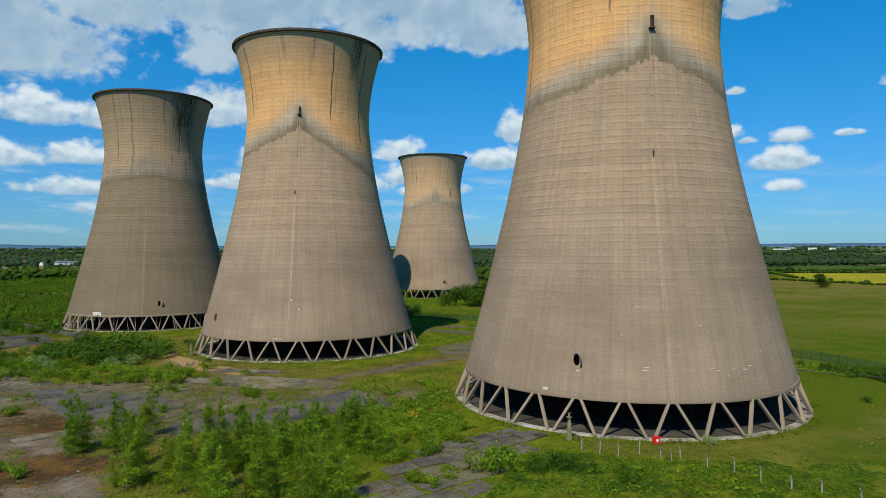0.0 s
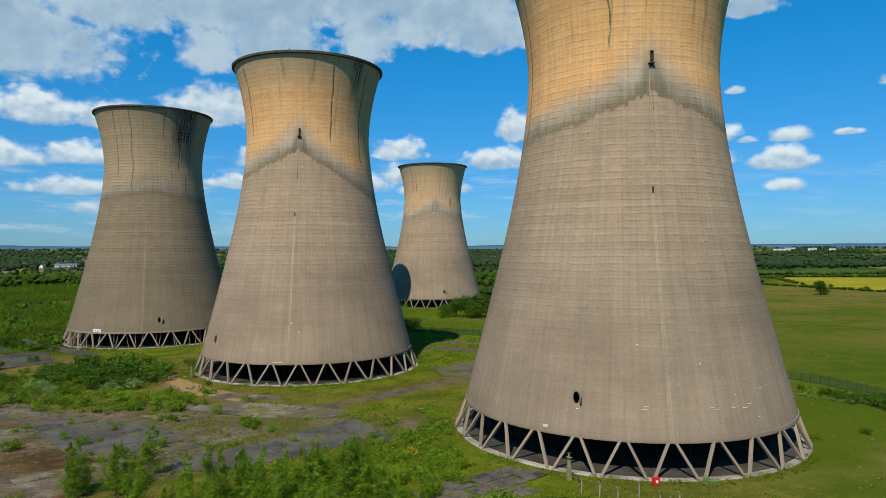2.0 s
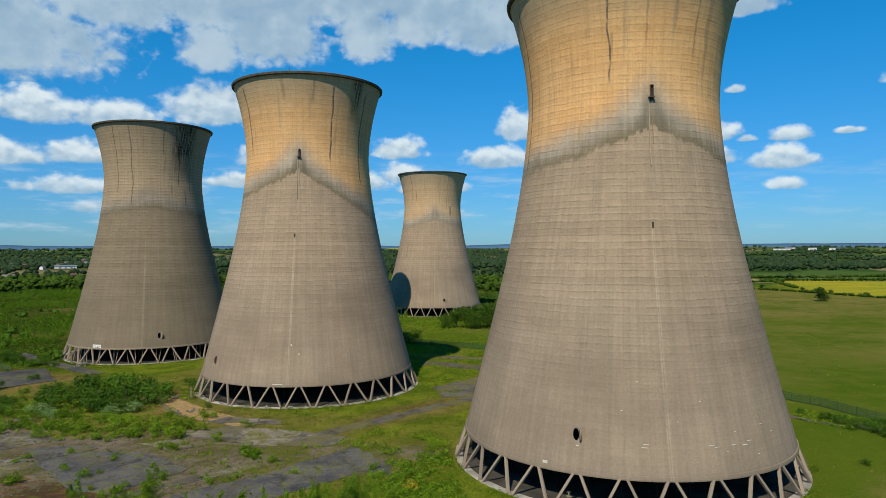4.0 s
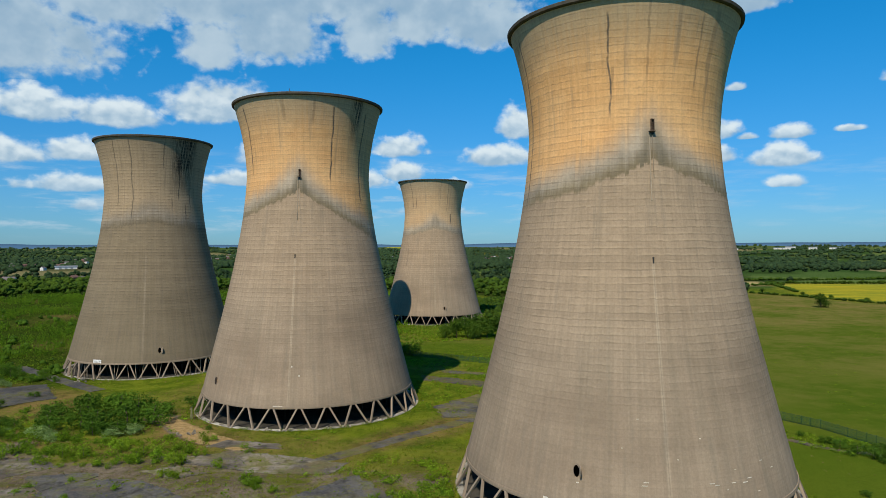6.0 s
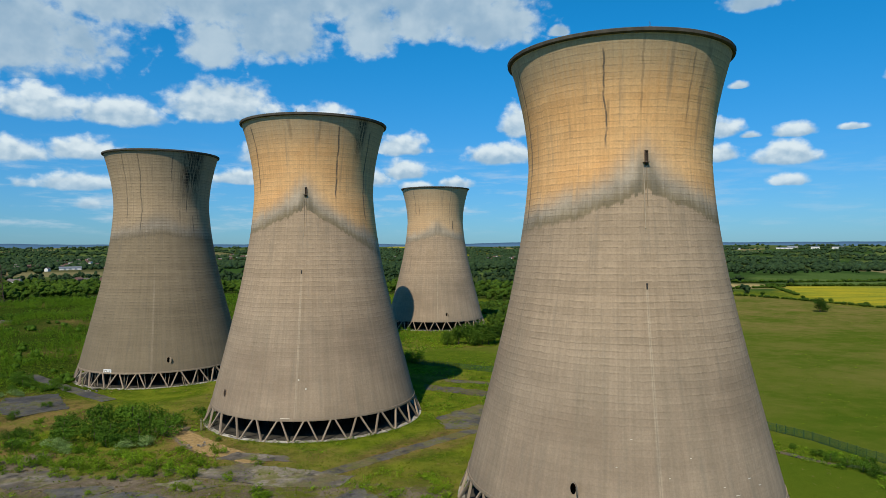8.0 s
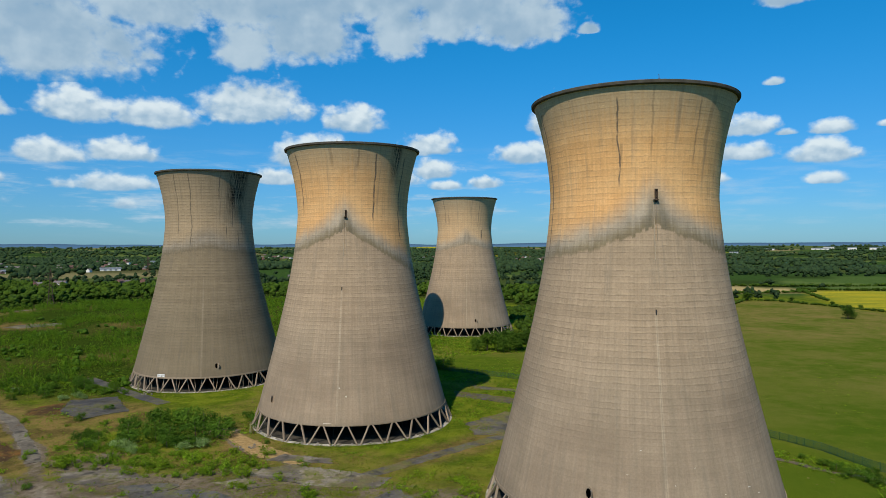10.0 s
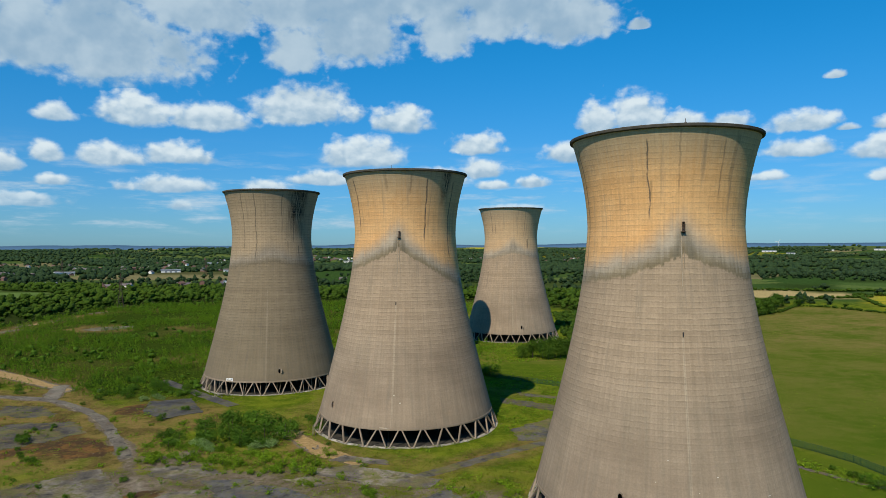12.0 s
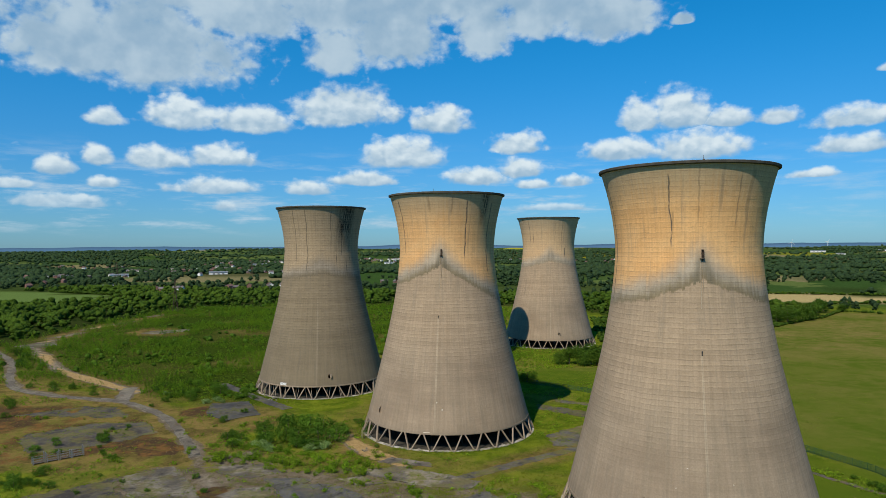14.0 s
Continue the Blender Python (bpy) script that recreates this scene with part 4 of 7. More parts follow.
        box(bm, -0.3, -0.9, -1.75, 1.1, 0.6, -1.55, 0.03)
        part("platform", bm, RUST, cage)
        bm = bmesh.new()
        box(bm, 0.1, -0.3, -2.3, 0.7, 0.3, -1.76, 0.05)
        part("light_box", bm, BLACK, cage)
        # conduit that runs down from the cage
        for a_off, z0, z1, w in ((-1.6, 56.0, 67.0, 0.17), (0.1, 60.0, 67.5, 0.11)):
            bm = bmesh.new()
            rings = []
            for v in np.linspace(z0, z1, 16):
                m4 = on_shell(ladder + a_off, float(v), 0.1)
                rings.append([bm.verts.new(m4 @ Vector((sx * w, sy * w, 0))) for sx, sy in ((-0.5, -0.5), (0.5, -0.5), (0.5, 0.5), (-0.5, 0.5))])
            for lo, hi in zip(rings[:-1], rings[1:]):
                for i in range(4):
                    bm.faces.new((lo[i], lo[(i + 1) % 4], hi[(i + 1) % 4], hi[i]))
            bm.faces.new(rings[0][::-1])
            bm.faces.new(rings[-1])
            part("conduit", bm, LADDER, tower)
        bm = bmesh.new()
        box(bm, -0.1, -0.13, -0.55, 0.16, 0.13, 0.55, 0.03)
        part("junction_box", bm, BLACK, tower, at=on_shell(ladder - 2.4, 45.6))
    for a, z, w, h in pale_marks:
        bm = bmesh.new()
        box(bm, -0.02, -w / 2, -h / 2, 0.05, w / 2, h / 2, 0.015)
        part("patch", bm, PALE, tower, "pale repair patch", at=on_shell(a, z))
    return tower


TN = weathered_concrete("shell_ochre_banded", -88.7, 63.0, 9.6, 1.0, 1.0,
                        [(-111.0, 70, 89, 0.010, 0.85), (-109.6, 74, 80, 0.016, 0.3), (-170, 55, 89, 0.016, 0.7), (-64, 74, 89, 0.012, 0.45), (-92, 76, 90.5, 0.012, 0.35), (-77, 79, 90.5, 0.02, 0.3), (-55, 75, 90, 0.03, 0.3)])
TB = weathered_concrete("shell_ochre_stained", -86.5, 64.4, 11.0, 0.92, 1.0,
                        [(-59, 66, 88.5, 0.014, 0.9), (-138, 68, 89, 0.016, 0.8), (-27, 60, 88, 0.016, 0.8), (-98, 83, 90, 0.03, 0.35), (-75, 82, 90, 0.02, 0.4)], (-38, 0.14, 78, 88), skew=4.5)
TA = weathered_concrete("shell_grey_buff", -72, 58.0, 4.0, 0.04, 0.8,
                        [(-110, 63, 90, 0.012, 0.6), (-91, 58, 90, 0.013, 0.65), (-57, 78, 89, 0.012, 0.7), (-38, 66, 79, 0.012, 0.85), (-47, 62, 68, 0.01, 0.8), (-30, 58, 66, 0.01, 0.8), (-22, 63, 70, 0.01, 0.7)], (-34, 0.34, 66, 84), 0.72, lines=1.4, green=0.5)
TD = weathered_concrete("shell_pale_buff", -84, 60.5, 7.0, 0.35, 0.55,
                        [(-130, 72, 90, 0.014, 0.6), (-122, 72, 80, 0.02, 0.5), (-52, 62, 70, 0.03, 0.8), (-60, 66, 90, 0.012, 0.45), (-135, 34, 48, 0.016, 0.4), (-75, 70, 90, 0.01, 0.35)])
LONG = "hyperbolic concrete cooling tower, "
cooling_tower(TOWERS["N"], LONG + "ochre top above dark tide band", TN, 1, -91.2, [(-118.8, 11.3, 1.15, 2.1)], -88.7, (-90,),
              [(-78, 10.3, 0.9, 0.12), (-76.3, 10.0, 0.8, 0.1), (-70.5, 10.1, 0.8, 0.1), (-66, 9.9, 1.1, 0.12), (-64, 10.4, 0.9, 0.1), (-98, 10.6, 0.8, 0.12), (-98.5, 10.1, 0.9, 0.12), (-128, 6.3, 0.9, 0.45), (-57, 12.5, 0.7, 0.1), (-52, 11, 0.6, 0.1), (-118.2, 9.6, 0.5, 0.16), (-73, 9.2, 0.3, 0.08), (-83, 8.0, 0.25, 0.1), (-69, 12.0, 0.3, 0.08), (-88, 14.0, 0.25, 0.1), (-105, 15.5, 0.3, 0.1), (-100, 20.0, 0.3, 0.1), (-80, 17.0, 0.25, 0.12), (-61, 8.2, 0.5, 0.09)])
cooling_tower(TOWERS["B"], LONG + "streaked ochre top, beside dirt path", TB, 2, -97.0, [(-137, 10.8, 1.1, 2.0)], -86.5, (-92,), [(-94, 5.9, 2.6, 0.25), (-84, 13.6, 0.4, 0.4), (-88, 16, 0.4, 0.4)])
cooling_tower(TOWERS["A"], LONG + "grey buff, black soot near rim", TA, 3, -96.7, [(-63.6, 9.9, 1.2, 2.2)], None, (), cluttered=True)
cooling_tower(TOWERS["D"], LONG + "pale buff, half in shade", TD, 4, -90, [(-75.8, 10.0, 1.2, 2.2)], None, ())
cooling_tower(TOWERS["E"], LONG + "pale buff, shading its neighbour", TD, 5, -90, [])


# ---------------------------------------------------------------- slabs, roads and paths
SLABS = [
    ("dark tarmac slab with tufts growing on it", TARMAC, [(-80, 130), (-75, 137.5), (-67, 138.5), (-58, 134.6), (-48, 126), (-52.5, 120.8), (-56, 112.6), (-64.7, 115)]),
    ("dark tarmac slab edged with moss", TARMAC, [(-46, 106), (-46, 113), (-41, 116.6), (-31.6, 125), (-21.5, 137.4), (-18, 140), (-10, 127.6), (-10, 123.4), (-16, 124.4), (-27, 112.3), (-35, 108.5)]),
    ("pale cracked concrete slab", OLDSLAB, [(-64, 151), (-50, 145), (-38, 141), (-24, 141), (-21, 148), (-38, 154), (-50, 157)]),
    ("weathered grey concrete hardstanding", OLDSLAB, [(-132, 135), (-122, 146), (-113, 137), (-104, 128), (-99, 122), (-110, 119), (-119, 119), (-128, 127)]),
    ("broken tarmac slab beside the bushes", TARMAC, [(-88, 140), (-76, 142), (-72, 140), (-80, 131)]),
    ("dark tarmac patch rimmed with brown earth", TARMAC, [(-147, 210), (-155, 228), (-140, 235), (-124, 213), (-134, 202)]),
    ("dark tarmac pad beside the tower", PATHTOP, [(-3, 201), (11, 217), (24, 212), (12, 189), (0, 187)]),
    ("narrow dark tarmac strip in grass", PATHTOP, [(-8, 250), (14, 239), (22, 236), (21, 227), (13, 229), (-7, 240)]),
    ("narrow grey strip in grass", PATHTOP, [(-1, 261), (15, 255), (30, 251), (29, 246), (0, 255)]),
    ("pale concrete slab half grown over", OLDSLAB, [(-108, 149), (-94, 152), (-84, 146), (-92, 139), (-104, 142)]),
    ("pale concrete slab flecked with dirt", OLDSLAB, [(-92, 131), (-82, 133), (-79, 126), (-84, 120), (-95, 124)]),
    ("grey slab breaking up in dry heath", HEATHSLAB, [(-194, 161), (-200, 170), (-185, 189), (-165, 195), (-151, 181), (-156, 172), (-167, 157), (-180, 150)]),
    ("grey slab half buried in heath turf", HEATHSLAB, [(-229, 195), (-209, 214), (-195, 216), (-173, 198), (-209, 197)]),
    ("pale concrete patch beside the dirt path", OLDSLAB, [(-58, 160), (-48, 160), (-38, 158), (-40, 163), (-54, 166)]),
    ("pale worn pad in scrub", OLDSLAB, [(-352, 452), (-328, 446), (-310, 470), (-318, 482), (-340, 468)]),
    ("pale pad at the end of the dirt road", OLDSLAB, [(-392, 372), (-374, 362), (-362, 380), (-380, 398)]),
    ("pale concrete slab crumbling into gravel", OLDSLAB, [(-66, 143), (-58, 146), (-50, 142), (-56, 138)]),
    ("dark stained slab under moss and soil", HEATHSLAB, [(-151, 114), (-140, 124), (-133, 133.5), (-129, 127), (-121, 118.5), (-135, 112)]),
    ("grey concrete slab under thin moss", HEATHSLAB, [(-124, 114), (-100, 121), (-90, 116), (-98, 104), (-118, 104)]),
]


def ragged(poly, wild, seed):
    """The polygon with its edges broken into short, uneven lengths."""
    rng = np.random.default_rng(seed)
    out = []
    for (ax, ay), (bx, by) in zip(poly, poly[1:] + poly[:1]):
        n = max(2, int(math.hypot(bx - ax, by - ay) / 1.6))
        for k in range(n):
            t = k / n
            out.append((ax + (bx - ax) * t + wild * rng.uniform(-1, 1), ay + (by - ay) * t + wild * rng.uniform(-1, 1)))
    return out


def slab(poly, mat, label, top=0.15, wild=0.5, seed=0):
    bm = bmesh.new()
    face = bm.faces.new([bm.verts.new((x, y, top)) for x, y in ragged(poly, wild, seed)])
    if face.normal.z < 0:
        face.normal_flip()
    low = bmesh.ops.extrude_face_region(bm, geom=[face])
    bmesh.ops.translate(bm, verts=[v for v in low["geom"] if isinstance(v, bmesh.types.BMVert)], vec=(0, 0, -0.45))
    bmesh.ops.recalc_face_normals(bm, faces=bm.faces)
    return tagged(part("pavement", bm, mat), label, "pavement", kind="structure")


for k, (label, mat, poly) in enumerate(SLABS):
    lie = {"slab_overgrown": 0.03, "slab_concrete": 0.07, "path_overgrown": 0.06}.get(mat.name, 0.10)
    slab(poly, mat, label, lie + 0.006 * (k % 6), 1.3 if mat is HEATHSLAB else 0.6, seed=k)


def ribbon(name, line, wide, mat, label, top=0.13, seed=0):
    """A road along a line, with uneven edges and sides that go into the ground."""
    rng = np.random.default_rng(seed)
    pts = []
    line = [Vector(q) for q in line]
    for i in range(len(line) - 1):
        p0, p1, p2, p3 = line[max(i - 1, 0)], line[i], line[i + 1], line[min(i + 2, len(line) - 1)]
        n = max(2, int((p2 - p1).length / 2.5))
        for k in range(n):
            t = k / n
            pts.append(0.5 * (2 * p1 + (p2 - p0) * t + (2 * p0 - 5 * p1 + 4 * p2 - p3) * t * t + (3 * p1 - p0 - 3 * p2 + p3) * t ** 3))
    pts.append(line[-1])
    v, f = [], []
    for i, q in enumerate(pts):
        d = (pts[min(i + 1, len(pts) - 1)] - pts[max(i - 1, 0)]).normalized()
        side = Vector((-d.y, d.x))
        l, r = wide / 2 + rng.uniform(-0.35, 0.35), wide / 2 + rng.uniform(-0.35, 0.35)
        h = float(height(np.array([q.x]), np.array([q.y]))[0]) * step(math.hypot(q.x, q.y - 150), 300, 400)
        for o, z in ((l + 0.1, -0.3), (l, top), (0, top + 0.03), (-r, top), (-r - 0.1, -0.3)):
            v.append((q.x + side.x * o, q.y + side.y * o, z + h))
        if i:
            a = 5 * i
            f += [(a + k, a + k - 5, a + k - 4, a + k + 1) for k in range(4)]
    me = fast_mesh(name, np.array(v), np.array(f), False)
    return tagged(part(name, me, mat), label, name, kind="structure")


ribbon("road", ROAD, 4.0, ROADTOP, "curving worn service road, pale with dust", seed=1)
ribbon("road", SPUR, 6.5, ROADTOP, "short spur of worn service road", top=0.11, seed=2)
ribbon("path", PATH_A, 5.0, TARMAC, "dark tarmac path to the tower", seed=3)
ribbon("path", PATH_B, 4.2, PATHTOP, "narrow cracked tarmac path in grass", top=0.05, seed=4)
ribbon("path", [(110, 138), (100, 152), (93, 156), (86, 164), (79, 173), (70, 186)], 1.8, OLDSLAB, "narrow pale footway along the fence", seed=5)
ribbon("path", [(-66, 102), (-59.5, 108), (-51.5, 115.4), (-44, 121.8), (-36, 128.5)], 2.8, OLDSLAB, "narrow concrete strip across the yard", top=0.10, seed=6)

# near slab of single panels, lifted and cracked apart
yard = empty("pavement", pose(0, 0, 0), "broken grey slab of lifted concrete panels with weeds in its joints", "pavement", kind="structure")
prng = np.random.default_rng(5)
PANELS = []
for k in range(4):
    bm = bmesh.new()
    c = [(-2.35, -1.75), (2.35, -1.75), (2.35, 1.75), (-2.35, 1.75)]
    ring = []
    for (ax, ay), (bx, by) in zip(c, c[1:] + c[:1]):
        for t in (0.0, 0.35, 0.7):
            ring.append(bm.verts.new((ax + (bx - ax) * t + prng.uniform(-0.26, 0.2), ay + (by - ay) * t + prng.uniform(-0.26, 0.2), 0)))
    face = bm.faces.new(ring)
    low = bmesh.ops.extrude_face_region(bm, geom=[face])
    bmesh.ops.translate(bm, verts=[v for v in low["geom"] if isinstance(v, bmesh.types.BMVert)], vec=(0, 0, -0.35))
    bmesh.ops.recalc_face_normals(bm, faces=bm.faces)
    me = bpy.data.meshes.new("panel")
    bm.to_mesh(me)
    bm.free()
    me.materials.append(PANELTOP)
    PANELS.append(me)
NEARPAD = [(-12, 82), (-2, 98.5), (3, 104), (10.8, 110.5), (16, 104), (18.6, 97.8), (12, 94), (7, 86), (2, 74), (-9, 72)]
for i in range(-8, 9):
    for j in range(-8, 9):
        a = radians(38)
        u, w = (i + 0.37 * (j % 2)) * 5.05, j * 3.95
        x, y = 3 + u * math.cos(a) - w * math.sin(a), 91 + u * math.sin(a) + w * math.cos(a)
        if inside(np.array([x]), np.array([y]), NEARPAD)[0] and prng.random() < 0.93:
            part("panel", PANELS[int(prng.integers(4))], PANELTOP, yard, at=pose(x + prng.normal(0, 0.2), y + prng.normal(0, 0.2), 0.15 + prng.uniform(-0.07, 0.05), prng.uniform(-1.4, 1.4), prng.uniform(-1.4, 1.4), 38 + prng.uniform(-3, 3) + 180 * int(prng.integers(2))))


# ---------------------------------------------------------------- plants
def leaf_cards(rng, lumps, n, size, flat=0.6, up=0.0, core=0, swell=3.4):
    """n small leaf sprays over a set of lumps (x, y, z, rx, ry, rz): four-cornered, facing mostly outwards."""
    lumps = np.array(lumps, float)
    area = lumps[:, 3] * lumps[:, 5] + lumps[:, 4] * lumps[:, 5]
    pick = rng.choice(len(lumps), n, p=area / area.sum())
    d = rng.standard_normal((n, 3))
    d /= np.linalg.norm(d, axis=1)[:, None]
    r = rng.uniform(0.25, 1.0, n) ** 0.35
    r[:core] = 0.55 * r[:core]
    r = r * (1 + 0.12 * rng.standard_normal(n))
    c = lumps[pick, :3] + d * lumps[pick, 3:] * r[:, None]
    nrm = d + flat * rng.standard_normal((n, 3)) + np.array([0, 0, 0.25])
    nrm /= np.linalg.norm(nrm, axis=1)[:, None]
    if up:
        nrm[:, 2] *= 1 - up
    t = np.cross(nrm, rng.standard_normal((n, 3)))
    if up:
        t = t + up * 2.2 * np.array([0, 0, 1.0])
    t /= np.linalg.norm(t, axis=1)[:, None]
    b = np.cross(nrm, t)
    s = size * rng.uniform(0.55, 1.25, n)[:, None]
    s[:core] *= swell
    k = rng.uniform(0.5, 1.0, n)[:, None]
    v = np.stack([c - t * s, c - b * s * k * 0.6 + nrm * s * 0.15, c + t * s, c + b * s * k * 0.6 + nrm * s * 0.15], 1)
    v[:, :, 2] = np.maximum(v[:, :, 2], 0.03)
    return v.reshape(-1, 3)


def leaf_masses(rng, lumps, wild=0.22):
    """Corners and faces of twelve uneven facets for each lump: the close inner mass of a crown seen from afar."""
    axes = [(sx, 0, 0) for sx in (2, -2)] + [(0, sy, 0) for sy in (2, -2)] + [(0, 0, sz) for sz in (2, -2)]
    cube = [(a, b, c) for a in (1, -1) for b in (1, -1) for c in (1, -1)]
    corner = np.array(axes + cube, float) * 0.58
    faces = []
    for i in range(6):
        for j in range(i + 1, 6):
            mid = np.array(axes[i]) + np.array(axes[j])
            if np.abs(mid).sum() == 4:
                shared = [6 + k for k, c in enumerate(cube) if np.dot(c, axes[i]) > 0 and np.dot(c, axes[j]) > 0]
                q = [i, shared[0], j, shared[1]]
                nrm = np.cross(corner[q[1]] - corner[q[0]], corner[q[2]] - corner[q[0]])
                faces.append(q if np.dot(nrm, mid) > 0 else q[::-1])
    out = []
    for lump in np.array(lumps, float):
        g, h = rng.uniform(0, 6.283, 2)
        turn = np.array(((math.cos(g), -math.sin(g), 0), (math.sin(g), math.cos(g), 0), (0, 0, 1))) @ np.array(((1, 0, 0), (0, math.cos(h), -math.sin(h)), (0, math.sin(h), math.cos(h))))
        v = (corner * (1 + wild * rng.standard_normal((14, 1)))) @ turn.T
        v = lump[:3] + v * lump[3:]
        v[:, 2] = np.maximum(v[:, 2], 0.0)
        out.append(v)
    joined = np.concatenate([np.array(faces) + 14 * k for k in range(len(out))])
    return np.concatenate(out), joined


def quads(n):
    return np.arange(n * 4).reshape(n, 4)


def sapling_lumps(rng, h, w):
    out = []
    for k in range(15):
        t = 0.09 + 0.87 * k / 14
        spread = w * 1.12 * (1.0 - t) ** 0.7 * (0.65 + 0.55 * rng.random()) + 0.11
        a = rng.random() * 6.28
        off = spread * 0.45
        out.append((off * math.cos(a), off * math.sin(a), t * h, spread * 0.75, spread * 0.75, h * 0.085))
    return out


def bush_lumps(rng, h, w, n=9):
    out = [(0, 0, h * 0.42, w * 0.62, w * 0.62, h * 0.45)]
    for k in range(n):
        a, d = rng.random() * 6.28, w * rng.uniform(0.25, 0.72)
        z = h * rng.uniform(0.2, 0.72) * (1.1 - 0.5 * d / w)
        s = w * rng.uniform(0.22, 0.42)
        out.append((d * math.cos(a), d * math.sin(a), z, s, s, h * rng.uniform(0.15, 0.28)))
    return out


def tree_lumps(rng, h, w, n=12, stem=0.2):
    out = [(0, 0, h * 0.58, w * 0.6, w * 0.6, h * 0.3)]
    for k in range(n):
        a, d = rng.random() * 6.28, w * rng.uniform(0.1, 0.66)
        z = h * (stem + 0.14 + rng.uniform(0.0, 0.62) * (1.08 - 0.45 * d / w))
        s = w * rng.uniform(0.28, 0.46)
        out.append((d * math.cos(a), d * math.sin(a), z, s, s, h * rng.uniform(0.12, 0.19)))
    return out


def stem_mesh(rng, h, r, limbs):
    """A tapered stem of short lengths with limbs grown out of it, as one joined mesh."""
    bm = bmesh.new()

    def grow(root, a, b, r0, r1, n):
        old = set(bm.verts)
        tube(bm, a, b, r0, r1, n)
        if root is not None:
            base = min(set(bm.verts) - old, key=lambda v: (v.co - root.co).length)
            bmesh.ops.pointmerge(bm, verts=[root, base], merge_co=root.co)

    p, q = Vector((0, 0, -0.15)), Vector((rng.uniform(-0.04, 0.04) * h, rng.uniform(-0.04, 0.04) * h, h * 0.45))
    top = Vector((rng.uniform(-0.05, 0.05) * h, rng.uniform(-0.05, 0.05) * h, h * 0.88))
    line = [p.lerp(q, k / 4) for k in range(4)] + [q.lerp(top, k / 4) for k in range(5)]
    for k, (a, b) in enumerate(zip(line[:-1], line[1:])):
        bm.verts.ensure_lookup_table()
        root = min(bm.verts, key=lambda v: (v.co - a).length + 9 * max(0.0, a.z - v.co.z - 0.05 * h)) if k else None
        grow(root, a, b, r * (1 - 0.11 * k), r * (1 - 0.11 * (k + 1)), 6)
    stem = [v for v in bm.verts if v.co.z > 0.12 * h]
    for k in range(limbs):
        root = stem[int(rng.integers(len(stem)))]
        a, g = root.co.copy(), rng.random() * 6.28
        t = a.z / h
        b = a + Vector((math.cos(g), math.sin(g), 0.8)) * h * rng.uniform(0.1, 0.2) * (1 - t * 0.6)
        grow(root, a, b, r * 0.3 * (1 - t * 0.6), r * 0.07, 5)
    me = bpy.data.meshes.new("trunk")
    bm.to_mesh(me)
    bm.free()
    return me


def plant_kind(kind, seed, lumps, n, size, leaf, h, r, limbs, bark, up=0.0, core=0):
    rng = np.random.default_rng(seed)
    crown = fast_mesh("crown", leaf_cards(rng, lumps(rng), n, size, 0.45, up, core, 2.0), quads(n))
    crown.materials.append(leaf)
    trunk = stem_mesh(rng, h, r, limbs)
    trunk.materials.append(bark)
    return trunk, crown


def plant(name, kind, x, y, scale, label, category, group, turn, wide=1.0):
    thing = empty(name, pose(x, y, float(height(np.array([x]), np.array([y]))[0]), 0, 0, turn) @ Matrix.Diagonal((scale * wide, scale * wide, scale, 1)), label, category, group)
    part("trunk", kind[0], None, thing)
    part("crown", kind[1], None, thing)
    return thing


SAPLING = [plant_kind("sapling", 20 + k, lambda g, k=k: sapling_lumps(g, 6.0, 1.3 + 0.22 * k), 2500, 0.074, BIRCH, 6.0, 0.035, 12, BIRCHBARK, 0.1, 600) for k in range(4)]
BUSH = [plant_kind("bush", 30 + k, lambda g: bush_lumps(g, 2.0, 1.4), 440, 0.095, BIRCH, 1.8, 0.04, 8, BARK, 0.1, 80) for k in range(3)]
THORN = [plant_kind("thorn", 40 + k, lambda g: bush_lumps(g, 4.8, 4.0, 16), 1150, 0.22, HAWTHORN, 4.0, 0.14, 10, BARK, 0.0, 110) for k in range(3)]
ELDER = [plant_kind("elder", 50 + k, lambda g: bush_lumps(g, 3.0, 3.0, 10), 1300, 0.16, BLOSSOM, 2.6, 0.1, 8, BARK, 0.0, 60) for k in range(2)]
BROAD = [plant_kind("broad", 60 + k, lambda g: tree_lumps(g, 11.0, 5.6, 18, 0.02), 1700, 0.42, BROADLEAF, 10.0, 0.32, 12, BARK, 0.0, 120) for k in range(3)]
BROOM = [plant_kind("broom", 70, lambda g: bush_lumps(g, 1.6, 1.2), 420, 0.13, GORSE, 1.3, 0.04, 6, BARK)]

def free(x, y, margin=1.0):
    """Whether a place is clear of towers, slabs, roads and tracks."""
    ok = np.ones(len(x), bool)
    for tx, ty in TOWERS.values():
        ok &= np.hypot(x - tx, y - ty) > FOOT_R + 1.2
    for _, _, poly in SLABS:
        if margin > 0:
            ok &= edge_of(x, y, poly) < -0.2
    if margin > 0:
        ok &= edge_of(x, y, NEARPAD) < -0.5
    for line, wide in ((ROAD, 3.4), (SPUR, 4), (PATH_A, 3.2), (PATH_B, 2.8), (GRAVEL, 2.6), (TRACK, 2.5), (TANROAD, 4.0), (TANPATH, 2.6)):
        ok &= off_line(x, y, line) > wide
    return ok


prng = np.random.default_rng(12)
